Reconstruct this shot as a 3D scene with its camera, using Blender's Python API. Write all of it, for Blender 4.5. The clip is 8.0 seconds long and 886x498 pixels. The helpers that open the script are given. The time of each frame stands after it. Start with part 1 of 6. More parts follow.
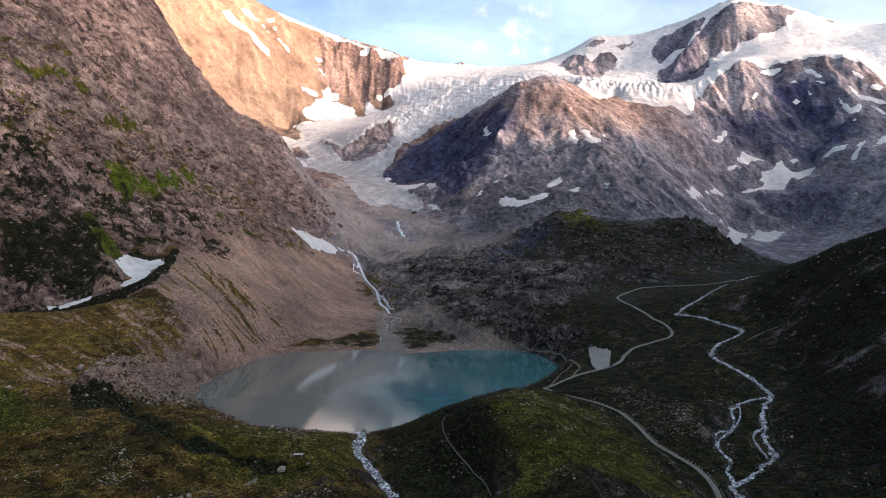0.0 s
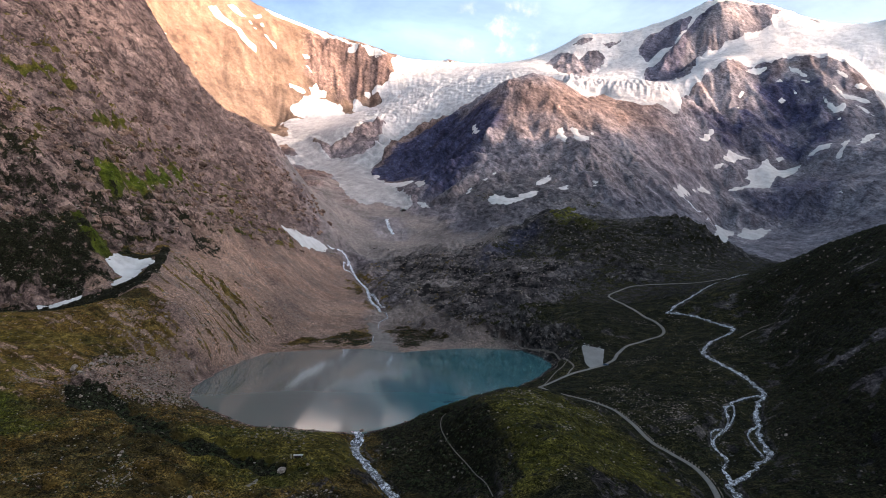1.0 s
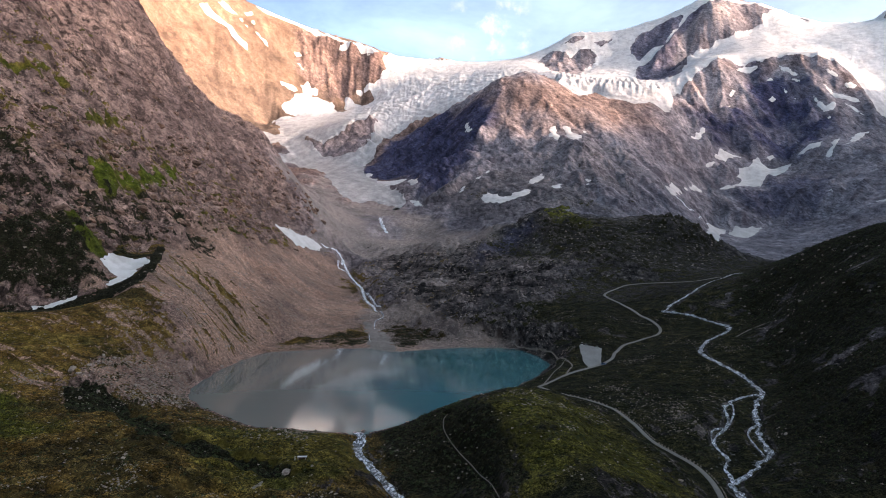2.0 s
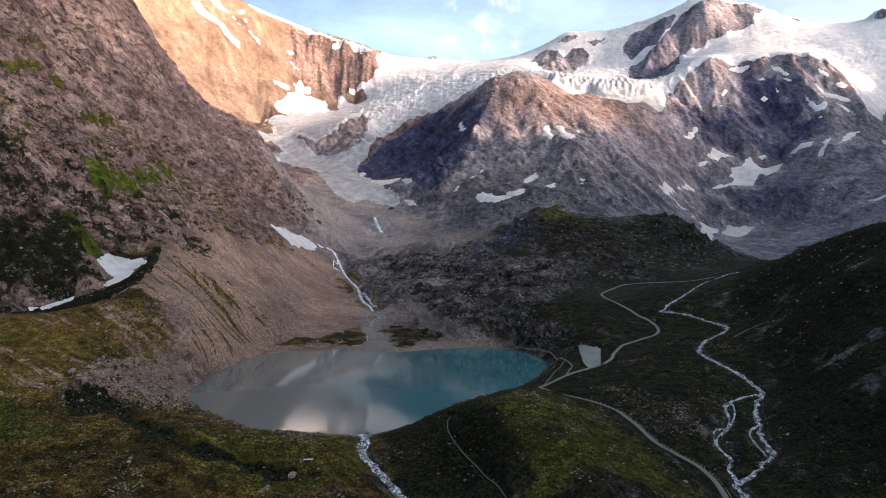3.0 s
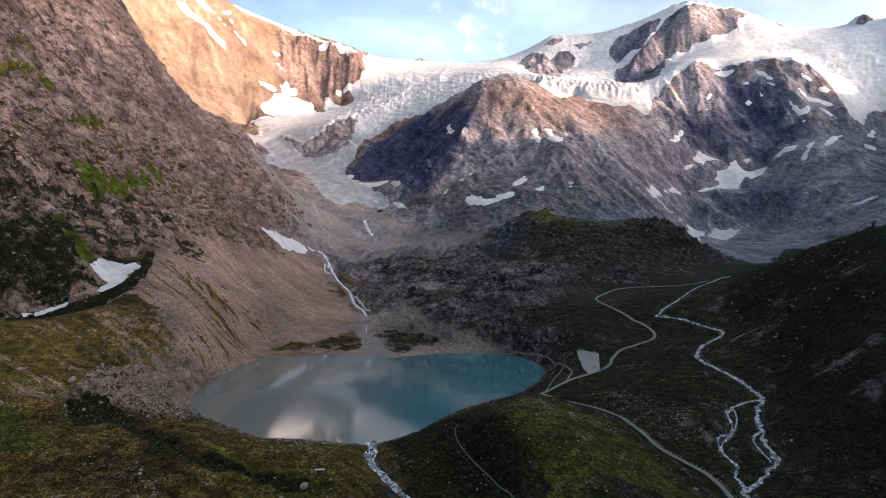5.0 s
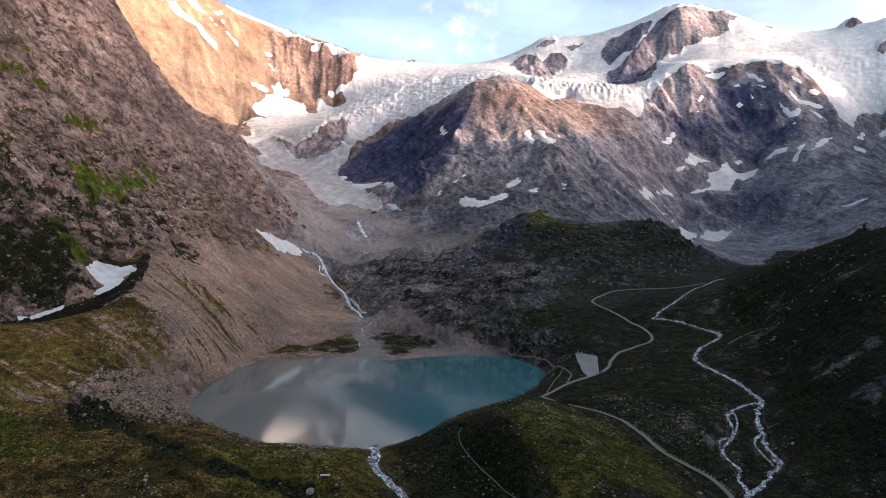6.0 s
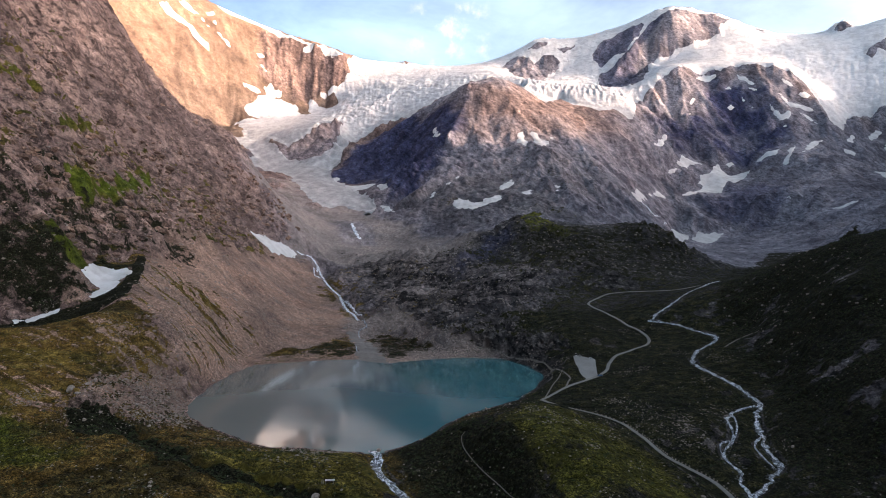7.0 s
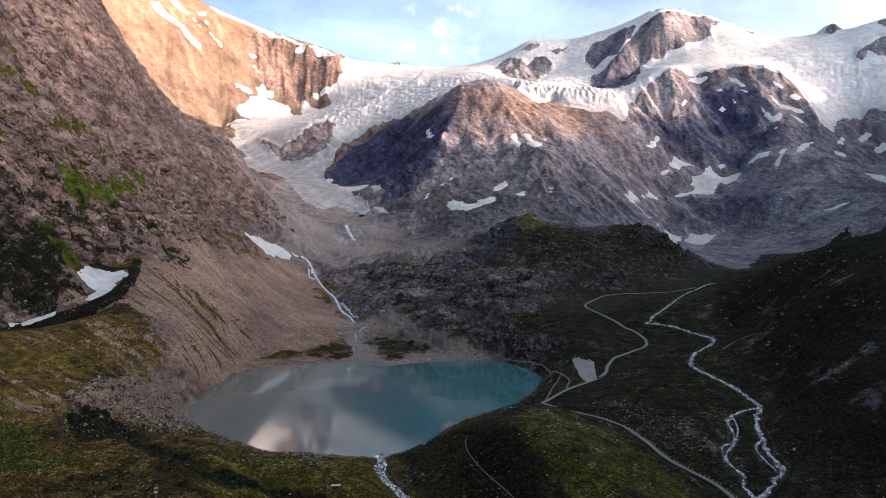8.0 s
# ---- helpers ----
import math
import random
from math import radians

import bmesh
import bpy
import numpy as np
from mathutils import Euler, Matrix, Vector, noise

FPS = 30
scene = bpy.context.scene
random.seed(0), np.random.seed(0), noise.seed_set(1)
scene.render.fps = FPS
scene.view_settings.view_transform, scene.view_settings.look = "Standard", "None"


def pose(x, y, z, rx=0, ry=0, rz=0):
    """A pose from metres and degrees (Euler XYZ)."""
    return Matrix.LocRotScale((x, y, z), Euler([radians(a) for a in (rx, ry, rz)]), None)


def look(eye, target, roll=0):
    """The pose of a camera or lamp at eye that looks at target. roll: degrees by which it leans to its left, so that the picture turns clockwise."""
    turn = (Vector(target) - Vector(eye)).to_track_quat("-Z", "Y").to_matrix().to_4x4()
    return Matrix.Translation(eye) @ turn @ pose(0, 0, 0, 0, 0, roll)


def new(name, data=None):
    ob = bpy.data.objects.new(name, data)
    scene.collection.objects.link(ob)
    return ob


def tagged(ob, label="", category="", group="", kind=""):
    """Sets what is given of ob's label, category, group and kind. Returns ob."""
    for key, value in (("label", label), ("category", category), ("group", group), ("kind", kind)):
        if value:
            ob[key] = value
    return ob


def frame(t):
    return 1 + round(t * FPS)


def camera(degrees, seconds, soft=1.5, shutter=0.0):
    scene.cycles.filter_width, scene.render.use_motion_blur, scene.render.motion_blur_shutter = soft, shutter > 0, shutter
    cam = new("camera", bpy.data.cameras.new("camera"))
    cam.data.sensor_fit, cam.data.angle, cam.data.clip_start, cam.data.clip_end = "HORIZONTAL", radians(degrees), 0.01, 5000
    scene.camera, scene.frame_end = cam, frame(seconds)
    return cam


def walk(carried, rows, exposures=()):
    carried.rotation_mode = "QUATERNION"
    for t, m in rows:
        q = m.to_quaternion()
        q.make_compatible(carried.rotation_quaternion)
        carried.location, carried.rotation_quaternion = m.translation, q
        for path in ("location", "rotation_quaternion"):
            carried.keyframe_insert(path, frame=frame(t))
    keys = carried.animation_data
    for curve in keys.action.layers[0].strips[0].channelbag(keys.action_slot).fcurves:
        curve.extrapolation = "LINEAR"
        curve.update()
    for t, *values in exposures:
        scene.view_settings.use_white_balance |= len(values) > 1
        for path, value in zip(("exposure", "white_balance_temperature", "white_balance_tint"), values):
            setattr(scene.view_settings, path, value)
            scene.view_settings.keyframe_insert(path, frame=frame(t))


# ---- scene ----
cam = camera(63.92, 8.0, soft=1.0)
PATH = [
    (0.0, pose(25.2, 0.5, 103.5, 90.30, -0.06, 3.02)),
    (0.5, pose(22.2, 0.2, 104.2, 90.20, -0.07, 2.43)),
    (1.0, pose(19.1, 0.1, 105.0, 90.08, -0.06, 1.97)),
    (1.5, pose(16.1, 0.1, 105.7, 89.99, -0.03, 1.60)),
    (3.0, pose(6.4, 0.1, 108.1, 89.81, 0.03, 0.61)),
    (3.5, pose(3.2, 0.1, 109.1, 89.79, 0.03, 0.32)),
    (4.0, pose(0.0, 0.0, 110.0, 89.82, 0.01, 0.00)),
    (4.5, pose(-3.2, 0.1, 110.8, 89.88, 0.00, -0.31)),
    (6.0, pose(-13.4, 0.6, 113.5, 90.00, -0.02, -1.35)),
    (6.5, pose(-16.6, 0.5, 114.2, 90.05, -0.03, -1.70)),
    (7.0, pose(-19.9, 0.8, 115.0, 90.11, -0.05, -2.06)),
    (7.5, pose(-23.3, 0.9, 115.9, 90.13, -0.07, -2.42)),
    (8.0, pose(-26.7, 1.3, 116.7, 90.17, -0.06, -2.75)),
]
walk(cam, PATH, [(0.0, 2.64, 6620, 10), (8.0, 2.64, 6620, 10)])

# ---- daylight: a low warm sun from the east, a clear sky with thin cloud ----
SUN_HIGH, SUN_ROUND = radians(13.0), radians(97.0)
TO_SUN = Vector((math.sin(SUN_ROUND) * math.cos(SUN_HIGH), math.cos(SUN_ROUND) * math.cos(SUN_HIGH), math.sin(SUN_HIGH)))
lamp = bpy.data.lights.new("sun", "SUN")
lamp.energy, lamp.angle, lamp.color = 1.42, radians(0.5), (1.0, 0.755, 0.59)
sun = new("sun", lamp)
sun.matrix_world = look((3000, -1000, 2500), Vector((3000, -1000, 2500)) - TO_SUN)

world = bpy.data.worlds.new("sky")
scene.world = world
world.use_nodes = True
wn, wl = world.node_tree.nodes, world.node_tree.links
wn.clear()
sky = wn.new("ShaderNodeTexSky")
sky.sky_type, sky.sun_disc = "NISHITA", False
sky.sun_elevation, sky.sun_rotation, sky.altitude = SUN_HIGH, SUN_ROUND, 2000
sky.dust_density, sky.air_density = 5.0, 1.0
place = wn.new("ShaderNodeTexCoord")
split = wn.new("ShaderNodeSeparateXYZ")
wl.new(place.outputs["Generated"], split.inputs[0])
lift = wn.new("ShaderNodeMath")
lift.operation, lift.inputs[1].default_value = "ADD", 0.22
wl.new(split.outputs["Z"], lift.inputs[0])
flat = wn.new("ShaderNodeVectorMath")
flat.operation = "DIVIDE"
wl.new(place.outputs["Generated"], flat.inputs[0])
wl.new(lift.outputs[0], flat.inputs[1])
puffs = wn.new("ShaderNodeTexNoise")
puffs.inputs["Scale"].default_value, puffs.inputs["Detail"].default_value, puffs.inputs["Roughness"].default_value = 1.9, 8, 0.58
puffs.inputs["Distortion"].default_value = 0.3
wl.new(flat.outputs[0], puffs.inputs["Vector"])
cover = wn.new("ShaderNodeMapRange")
cover.inputs["From Min"].default_value, cover.inputs["From Max"].default_value = 0.31, 0.76
wl.new(puffs.outputs["Fac"], cover.inputs["Value"])
high = wn.new("ShaderNodeMapRange")
high.inputs["From Min"].default_value, high.inputs["From Max"].default_value = 0.22, 0.60
high.inputs["To Min"].default_value, high.inputs["To Max"].default_value = 0.74, 1.0
wl.new(split.outputs["Z"], high.inputs["Value"])
veil = wn.new("ShaderNodeMath")
veil.operation = "MULTIPLY"
wl.new(cover.outputs["Result"], veil.inputs[0])
wl.new(high.outputs["Result"], veil.inputs[1])
cloud = wn.new("ShaderNodeMix")
cloud.data_type = "RGBA"
cloud.inputs["B"].default_value = (3.35, 4.85, 5.6, 1)
wl.new(veil.outputs[0], cloud.inputs["Factor"])
wl.new(sky.outputs[0], cloud.inputs["A"])
# hazy evening air: gain raised towards the sun, cut overhead, tuned to light the slopes
aim = wn.new("ShaderNodeVectorMath")
aim.operation, aim.inputs[1].default_value = "DOT_PRODUCT", TO_SUN
wl.new(place.outputs["Generated"], aim.inputs[0])
sided = wn.new("ShaderNodeMath")
sided.operation, sided.inputs[1].default_value, sided.inputs[2].default_value = "MULTIPLY_ADD", 0.5, 0.5
wl.new(aim.outputs["Value"], sided.inputs[0])
haze = wn.new("ShaderNodeMapRange")
haze.interpolation_type = "SMOOTHSTEP"
haze.inputs["From Min"].default_value, haze.inputs["From Max"].default_value = 0.38, 1.0
haze.inputs["To Min"].default_value, haze.inputs["To Max"].default_value = 0.76, 5.3
wl.new(aim.outputs["Value"], haze.inputs["Value"])
deep = wn.new("ShaderNodeMapRange")
deep.interpolation_type = "SMOOTHSTEP"
deep.inputs["From Min"].default_value, deep.inputs["From Max"].default_value = 0.24, 0.70
deep.inputs["To Min"].default_value, deep.inputs["To Max"].default_value = 0.50, 0.15
wl.new(split.outputs["Z"], deep.inputs["Value"])
share = wn.new("ShaderNodeMath")
share.operation = "MULTIPLY"
wl.new(haze.outputs["Result"], share.inputs[0])
wl.new(deep.outputs["Result"], share.inputs[1])
hazy = wn.new("ShaderNodeVectorMath")
hazy.operation = "SCALE"
warmth = wn.new("ShaderNodeMix")
warmth.data_type, warmth.blend_type = "RGBA", "MULTIPLY"
warmth.inputs["Factor"].default_value = 1.0
tone = wn.new("ShaderNodeValToRGB")
tone.color_ramp.elements[0].color, tone.color_ramp.elements[1].color = (0.97, 0.98, 1.09, 1), (1.25, 0.97, 0.86, 1)
tone.color_ramp.elements[0].position, tone.color_ramp.elements[1].position = 0.25, 0.95
wl.new(sided.outputs[0], tone.inputs[0])
# a few small rosy puffs low over the col
bank = wn.new("ShaderNodeVectorMath")
bank.operation, bank.inputs[1].default_value = "DOT_PRODUCT", Vector((0.045, 1.0, 0.30)).normalized()
wl.new(place.outputs["Generated"], bank.inputs[0])
gather = wn.new("ShaderNodeMapRange")
gather.interpolation_type = "SMOOTHSTEP"
gather.inputs["From Min"].default_value, gather.inputs["From Max"].default_value = math.cos(radians(4.5)), math.cos(radians(0.6))
wl.new(bank.outputs["Value"], gather.inputs["Value"])
tufts = wn.new("ShaderNodeTexNoise")
tufts.inputs["Scale"].default_value, tufts.inputs["Detail"].default_value, tufts.inputs["Roughness"].default_value = 36, 5, 0.55
wl.new(place.outputs["Generated"], tufts.inputs["Vector"])
tuft = wn.new("ShaderNodeMapRange")
tuft.interpolation_type = "SMOOTHSTEP"
tuft.inputs["From Min"].default_value, tuft.inputs["From Max"].default_value = 0.50, 0.86
wl.new(tufts.outputs["Fac"], tuft.inputs["Value"])
rosy = wn.new("ShaderNodeMath")
rosy.operation = "MULTIPLY"
wl.new(gather.outputs["Result"], rosy.inputs[0])
wl.new(tuft.outputs["Result"], rosy.inputs[1])
puff = wn.new("ShaderNodeMix")
puff.data_type = "RGBA"
puff.inputs["B"].default_value = (4.7, 5.0, 5.5, 1)
wl.new(rosy.outputs[0], puff.inputs["Factor"])
wl.new(cloud.outputs["Result"], puff.inputs["A"])
wl.new(puff.outputs["Result"], warmth.inputs["A"])
wl.new(tone.outputs[0], warmth.inputs["B"])
wl.new(warmth.outputs["Result"], hazy.inputs[0])
wl.new(share.outputs[0], hazy.inputs["Scale"])
glow = wn.new("ShaderNodeBackground")
glow.inputs["Strength"].default_value = 0.141
wl.new(hazy.outputs[0], glow.inputs["Color"])
wl.new(glow.outputs[0], wn.new("ShaderNodeOutputWorld").inputs["Surface"])

# ---- materials ----
def material(name, rough=0.9):
    m = bpy.data.materials.new(name)
    m.use_nodes = True
    body = m.node_tree.nodes["Principled BSDF"]
    body.inputs["Roughness"].default_value = rough
    body.inputs["Specular IOR Level"].default_value = 0.25
    return m, m.node_tree.nodes, m.node_tree.links, body


def speckle(nodes, links, scale, detail=6, rough=0.6, stretch=(1, 1, 1), turn=0.0, warp=0.0, squash=None):
    """Noise over the place itself, in metres: scale is features per metre."""
    where = nodes.new("ShaderNodeNewGeometry")
    fit = nodes.new("ShaderNodeMapping")
    fit.inputs["Scale"].default_value, fit.inputs["Rotation"].default_value = stretch, (turn if isinstance(turn, tuple) else (0, 0, turn))
    links.new(where.outputs["Position"], fit.inputs["Vector"])
    if squash:
        again = nodes.new("ShaderNodeMapping")
        again.inputs["Scale"].default_value = squash
        links.new(fit.outputs[0], again.inputs["Vector"])
        fit = again
    tex = nodes.new("ShaderNodeTexNoise")
    tex.inputs["Scale"].default_value, tex.inputs["Detail"].default_value = scale, detail
    tex.inputs["Roughness"].default_value, tex.inputs["Distortion"].default_value = rough, warp
    links.new(fit.outputs[0], tex.inputs["Vector"])
    return tex.outputs["Fac"]


def blocks(nodes, links, scale, stretch, turn):
    """A chance value for every joint block of a rock face."""
    where = nodes.new("ShaderNodeNewGeometry")
    stir = nodes.new("ShaderNodeTexNoise")
    stir.inputs["Scale"].default_value, stir.inputs["Detail"].default_value = scale * 1.5, 4
    links.new(where.outputs["Position"], stir.inputs["Vector"])
    moved = nodes.new("ShaderNodeVectorMath")
    moved.operation, moved.inputs[1].default_value = "MULTIPLY_ADD", (0.9 / scale,) * 3
    links.new(stir.outputs["Color"], moved.inputs[0])
    links.new(where.outputs["Position"], moved.inputs[2])
    fit = nodes.new("ShaderNodeMapping")
    fit.inputs["Scale"].default_value, fit.inputs["Rotation"].default_value = stretch, turn
    links.new(moved.outputs[0], fit.inputs["Vector"])
    cells = nodes.new("ShaderNodeTexVoronoi")
    cells.inputs["Scale"].default_value = scale
    links.new(fit.outputs[0], cells.inputs["Vector"])
    return cells.outputs["Color"]


def joints(nodes, links, scale, stretch, turn, thin):
    """Thin broken lines, 0 on a joint and 1 on the sound rock between."""
    value = speckle(nodes, links, scale, 7, 0.62, stretch, turn, 0.9)
    off = sums(nodes, links, "ABSOLUTE", sums(nodes, links, "SUBTRACT", value, 0.5), 0.0)
    return sharp(nodes, links, off, 0.0, thin)


def ramp(nodes, links, value, *stops):
    """A colour ramp over a value; stops are (position, (r, g, b))."""
    r = nodes.new("ShaderNodeValToRGB")
    while len(r.color_ramp.elements) < len(stops):
        r.color_ramp.elements.new(0.5)
    for e, (at, colour) in zip(r.color_ramp.elements, stops):
        e.position, e.color = at, (*colour, 1)
    links.new(value, r.inputs[0])
    return r.outputs[0]


def blend(nodes, links, value, a, b, mode="MIX"):
    m = nodes.new("ShaderNodeMix")
    m.data_type, m.blend_type = "RGBA", mode
    for socket, v in ((m.inputs["Factor"], value), (m.inputs["A"], a), (m.inputs["B"], b)):
        if isinstance(v, (float, int)):
            socket.default_value = v
        elif isinstance(v, tuple):
            socket.default_value = (*v, 1)
        else:
            links.new(v, socket)
    return m.outputs["Result"]


def sums(nodes, links, operation, a, b):
    m = nodes.new("ShaderNodeMath")
    m.operation, m.use_clamp = operation, False
    m.inputs[2].default_value = 0.0
    for socket, v in zip(m.inputs, (a, b)):
        if isinstance(v, (float, int)):
            socket.default_value = v
        else:
            links.new(v, socket)
    return m.outputs[0]


def sharp(nodes, links, value, low, high):
    m = nodes.new("ShaderNodeMapRange")
    m.inputs["From Min"].default_value, m.inputs["From Max"].default_value = low, high
    links.new(value, m.inputs["Value"])
    return m.outputs["Result"]


def relief(nodes, links, body, value, metres, strength=1.0, share=None):
    b = nodes.new("ShaderNodeBump")
    b.inputs["Distance"].default_value, b.inputs["Strength"].default_value = metres, strength
    links.new(value, b.inputs["Height"])
    if share is not None:
        links.new(share, b.inputs["Strength"])
    links.new(b.outputs[0], body.inputs["Normal"])


def layer(nodes, name):
    a = nodes.new("ShaderNodeAttribute")
    a.attribute_name = name
    return a.outputs["Fac"]


def ground_material():
    """Alpine ground: bare rock in two tones, scree, turf and heath, each where the ground's own layers say; shade and
    haze are painted into the rock.
    """
    m, n, k, body = material("alpine_ground", 0.95)
    body.inputs["Specular IOR Level"].default_value = 0.08
    coarse, fine = speckle(n, k, 0.010, 5, 0.6), speckle(n, k, 0.11, 7, 0.66)
    grit = speckle(n, k, 0.55, 5, 0.7)
    strata = speckle(n, k, 0.024, 6, 0.62, (1, 0.35, 1), (0, -0.8, 0), 0.2, (0.4, 1, 2.0))
    weather = speckle(n, k, 0.055, 8, 0.70, (1, 0.4, 1), (0, -0.7, 0), 0.2, (0.7, 1, 1.2))
    # the cold tone is lifted and blued to hold the haze of distance
    cold = ramp(n, k, weather, (0.30, (0.155, 0.149, 0.176)), (0.5, (0.230, 0.222, 0.258)), (0.70, (0.32, 0.31, 0.348)))
    warm = ramp(n, k, weather, (0.30, (0.112, 0.070, 0.055)), (0.5, (0.212, 0.137, 0.108)), (0.70, (0.34, 0.230, 0.186)))
    rock = blend(n, k, layer(n, "warm"), cold, warm)
    tan = ramp(n, k, weather, (0.28, (0.135, 0.092, 0.070)), (0.5, (0.18, 0.128, 0.098)), (0.72, (0.235, 0.172, 0.132)))
    rock = blend(n, k, layer(n, "tan"), rock, tan)
    # blue-dark tone that paints the shade of the west-facing flanks into the rock
    blue_shade = ramp(n, k, weather, (0.30, (0.030, 0.033, 0.066)), (0.5, (0.058, 0.063, 0.122)), (0.72, (0.115, 0.119, 0.185)))
    # dark tone: painted shade over the near east, lichen at the knoll foot
    lichen_shade = ramp(n, k, fine, (0.34, (0.012, 0.0122, 0.0115)), (0.5, (0.039, 0.037, 0.036)), (0.63, (0.15, 0.14, 0.135)))
    rock = blend(n, k, layer(n, "lichen_shade"), rock, lichen_shade)
    rock = blend(n, k, layer(n, "blue_shade"), rock, blue_shade)
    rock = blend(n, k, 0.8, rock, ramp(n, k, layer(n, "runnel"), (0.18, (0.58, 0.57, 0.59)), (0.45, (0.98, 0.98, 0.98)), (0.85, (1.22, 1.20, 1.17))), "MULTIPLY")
    broken = blocks(n, k, 0.11, (1, 0.5, 1), (0, -0.7, 0))
    wear = sums(n, k, "ADD", sums(n, k, "MULTIPLY", layer(n, "near"), 0.6), 0.42)
    vast = speckle(n, k, 0.0035, 6, 0.6, (1, 0.5, 1), (0, -0.5, 0), 0.6)
    rugged = sharp(n, k, sums(n, k, "ADD", sums(n, k, "MULTIPLY", vast, 0.5), sums(n, k, "MULTIPLY", coarse, 0.5)), 0.40, 0.58)
    wear = sums(n, k, "MULTIPLY", wear, sums(n, k, "ADD", sums(n, k, "MULTIPLY", rugged, 0.5), 0.6))
    rock = blend(n, k, sums(n, k, "MULTIPLY", wear, 0.55), rock, ramp(n, k, broken, (0.25, (0.55, 0.54, 0.54)), (0.5, (1, 1, 1)), (0.75, (1.3, 1.28, 1.25))), "MULTIPLY")
    # pockets darken where the bump sinks, painting in the shade of small crevices
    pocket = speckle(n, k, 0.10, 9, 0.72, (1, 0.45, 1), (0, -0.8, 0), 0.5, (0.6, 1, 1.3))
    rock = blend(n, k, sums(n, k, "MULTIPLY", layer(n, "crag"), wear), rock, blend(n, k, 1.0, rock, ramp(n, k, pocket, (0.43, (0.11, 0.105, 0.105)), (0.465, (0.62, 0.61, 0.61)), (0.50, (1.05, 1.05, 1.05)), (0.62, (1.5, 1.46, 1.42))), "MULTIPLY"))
    rock = blend(n, k, 0.6, rock, ramp(n, k, strata, (0.3, (0.45, 0.43, 0.43)), (0.55, (1, 1, 1)), (0.75, (1.25, 1.2, 1.15))), "MULTIPLY")
    rock = blend(n, k, sums(n, k, "SUBTRACT", 1.0, sums(n, k, "MULTIPLY", layer(n, "near"), 0.5)), rock, ramp(n, k, vast, (0.38, (0.78, 0.78, 0.80)), (0.5, (1, 1, 1)), (0.62, (1.14, 1.12, 1.09))), "MULTIPLY")
    rib = speckle(n, k, 0.06, 7, 0.66, (1, 0.3, 0.3), (0, 0.35, 0), 0.5)
    rock = blend(n, k, sums(n, k, "MULTIPLY", sums(n, k, "SUBTRACT", 0.42, sums(n, k, "MULTIPLY", layer(n, "near"), 0.2)), sums(n, k, "SUBTRACT", 1.0, sums(n, k, "MULTIPLY", layer(n, "tan"), 0.6))), rock, ramp(n, k, rib, (0.38, (0.48, 0.47, 0.48)), (0.5, (1, 1, 1)), (0.62, (1.25, 1.23, 1.2))), "MULTIPLY")
    chips = speckle(n, k, 0.16, 6, 0.65, (1, 0.45, 1), (0, -0.8, 0), 0.3, (0.6, 1, 1.5))
    rock = blend(n, k, sums(n, k, "ADD", 0.42, sums(n, k, "MULTIPLY", layer(n, "near"), 0.05)), rock, ramp(n, k, chips, (0.37, (0.35, 0.35, 0.37)), (0.47, (0.92, 0.92, 0.92)), (0.55, (1.08, 1.08, 1.08)), (0.65, (1.4, 1.38, 1.35))), "MULTIPLY")
    scree = ramp(n, k, speckle(n, k, 0.3, 8, 0.75), (0.30, (0.145, 0.090, 0.068)), (0.5, (0.305, 0.200, 0.156)), (0.7, (0.56, 0.385, 0.305)))
    scree = blend(n, k, 0.35, scree, ramp(n, k, layer(n, "stripe"), (0.2, (0.60, 0.61, 0.62)), (0.5, (1, 1, 1)), (0.85, (1.3, 1.22, 1.16))), "MULTIPLY")
    scree = blend(n, k, 0.75, scree, ramp(n, k, speckle(n, k, 0.018, 6, 0.62, (1, 1, 1), 0.0, 0.6), (0.36, (0.66, 0.72, 0.78)), (0.52, (1, 1, 1)), (0.68, (1.18, 1.10, 1.05))), "MULTIPLY")
    steep_joint = joints(n, k, 0.022, (1.6, 0.5, 0.7), (0, 0.5, 0), 0.030)
    flat_joint = joints(n, k, 0.030, (0.6, 0.5, 1.9), (0, -0.45, 0.3), 0.034)
    rock = blend(n, k, 0.62, rock, ramp(n, k, steep_joint, (0.0, (0.30, 0.29, 0.31)), (0.6, (0.95, 0.95, 0.95)), (1.0, (1.12, 1.12, 1.12))), "MULTIPLY")
    rock = blend(n, k, 0.62, rock, ramp(n, k, flat_joint, (0.0, (0.30, 0.29, 0.31)), (0.6, (0.95, 0.95, 0.95)), (1.0, (1.12, 1.12, 1.12))), "MULTIPLY")
    plain_tan = ramp(n, k, layer(n, "runnel"), (0.15, (0.125, 0.088, 0.069)), (0.45, (0.166, 0.120, 0.096)), (0.85, (0.205, 0.154, 0.125)))
    rock = blend(n, k, sums(n, k, "MULTIPLY", layer(n, "tan"), 0.5), rock, plain_tan)
    # noise paints dark clefts against lit tops into the slab colour
    dip = speckle(n, k, 0.042, 9, 0.72, (0.4, 1, 1), (0, 0, -0.72), 0.5, (1, 1, 1.5))
    slab = ramp(n, k, dip, (0.44, (0.018, 0.016, 0.017)), (0.475, (0.070, 0.062, 0.062)), (0.53, (0.112, 0.094, 0.091)), (0.62, (0.250, 0.211, 0.202)))
    slab = blend(n, k, 0.7, slab, ramp(n, k, broken, (0.25, (0.6, 0.6, 0.6)), (0.5, (1, 1, 1)), (0.75, (1.3, 1.28, 1.26))), "MULTIPLY")
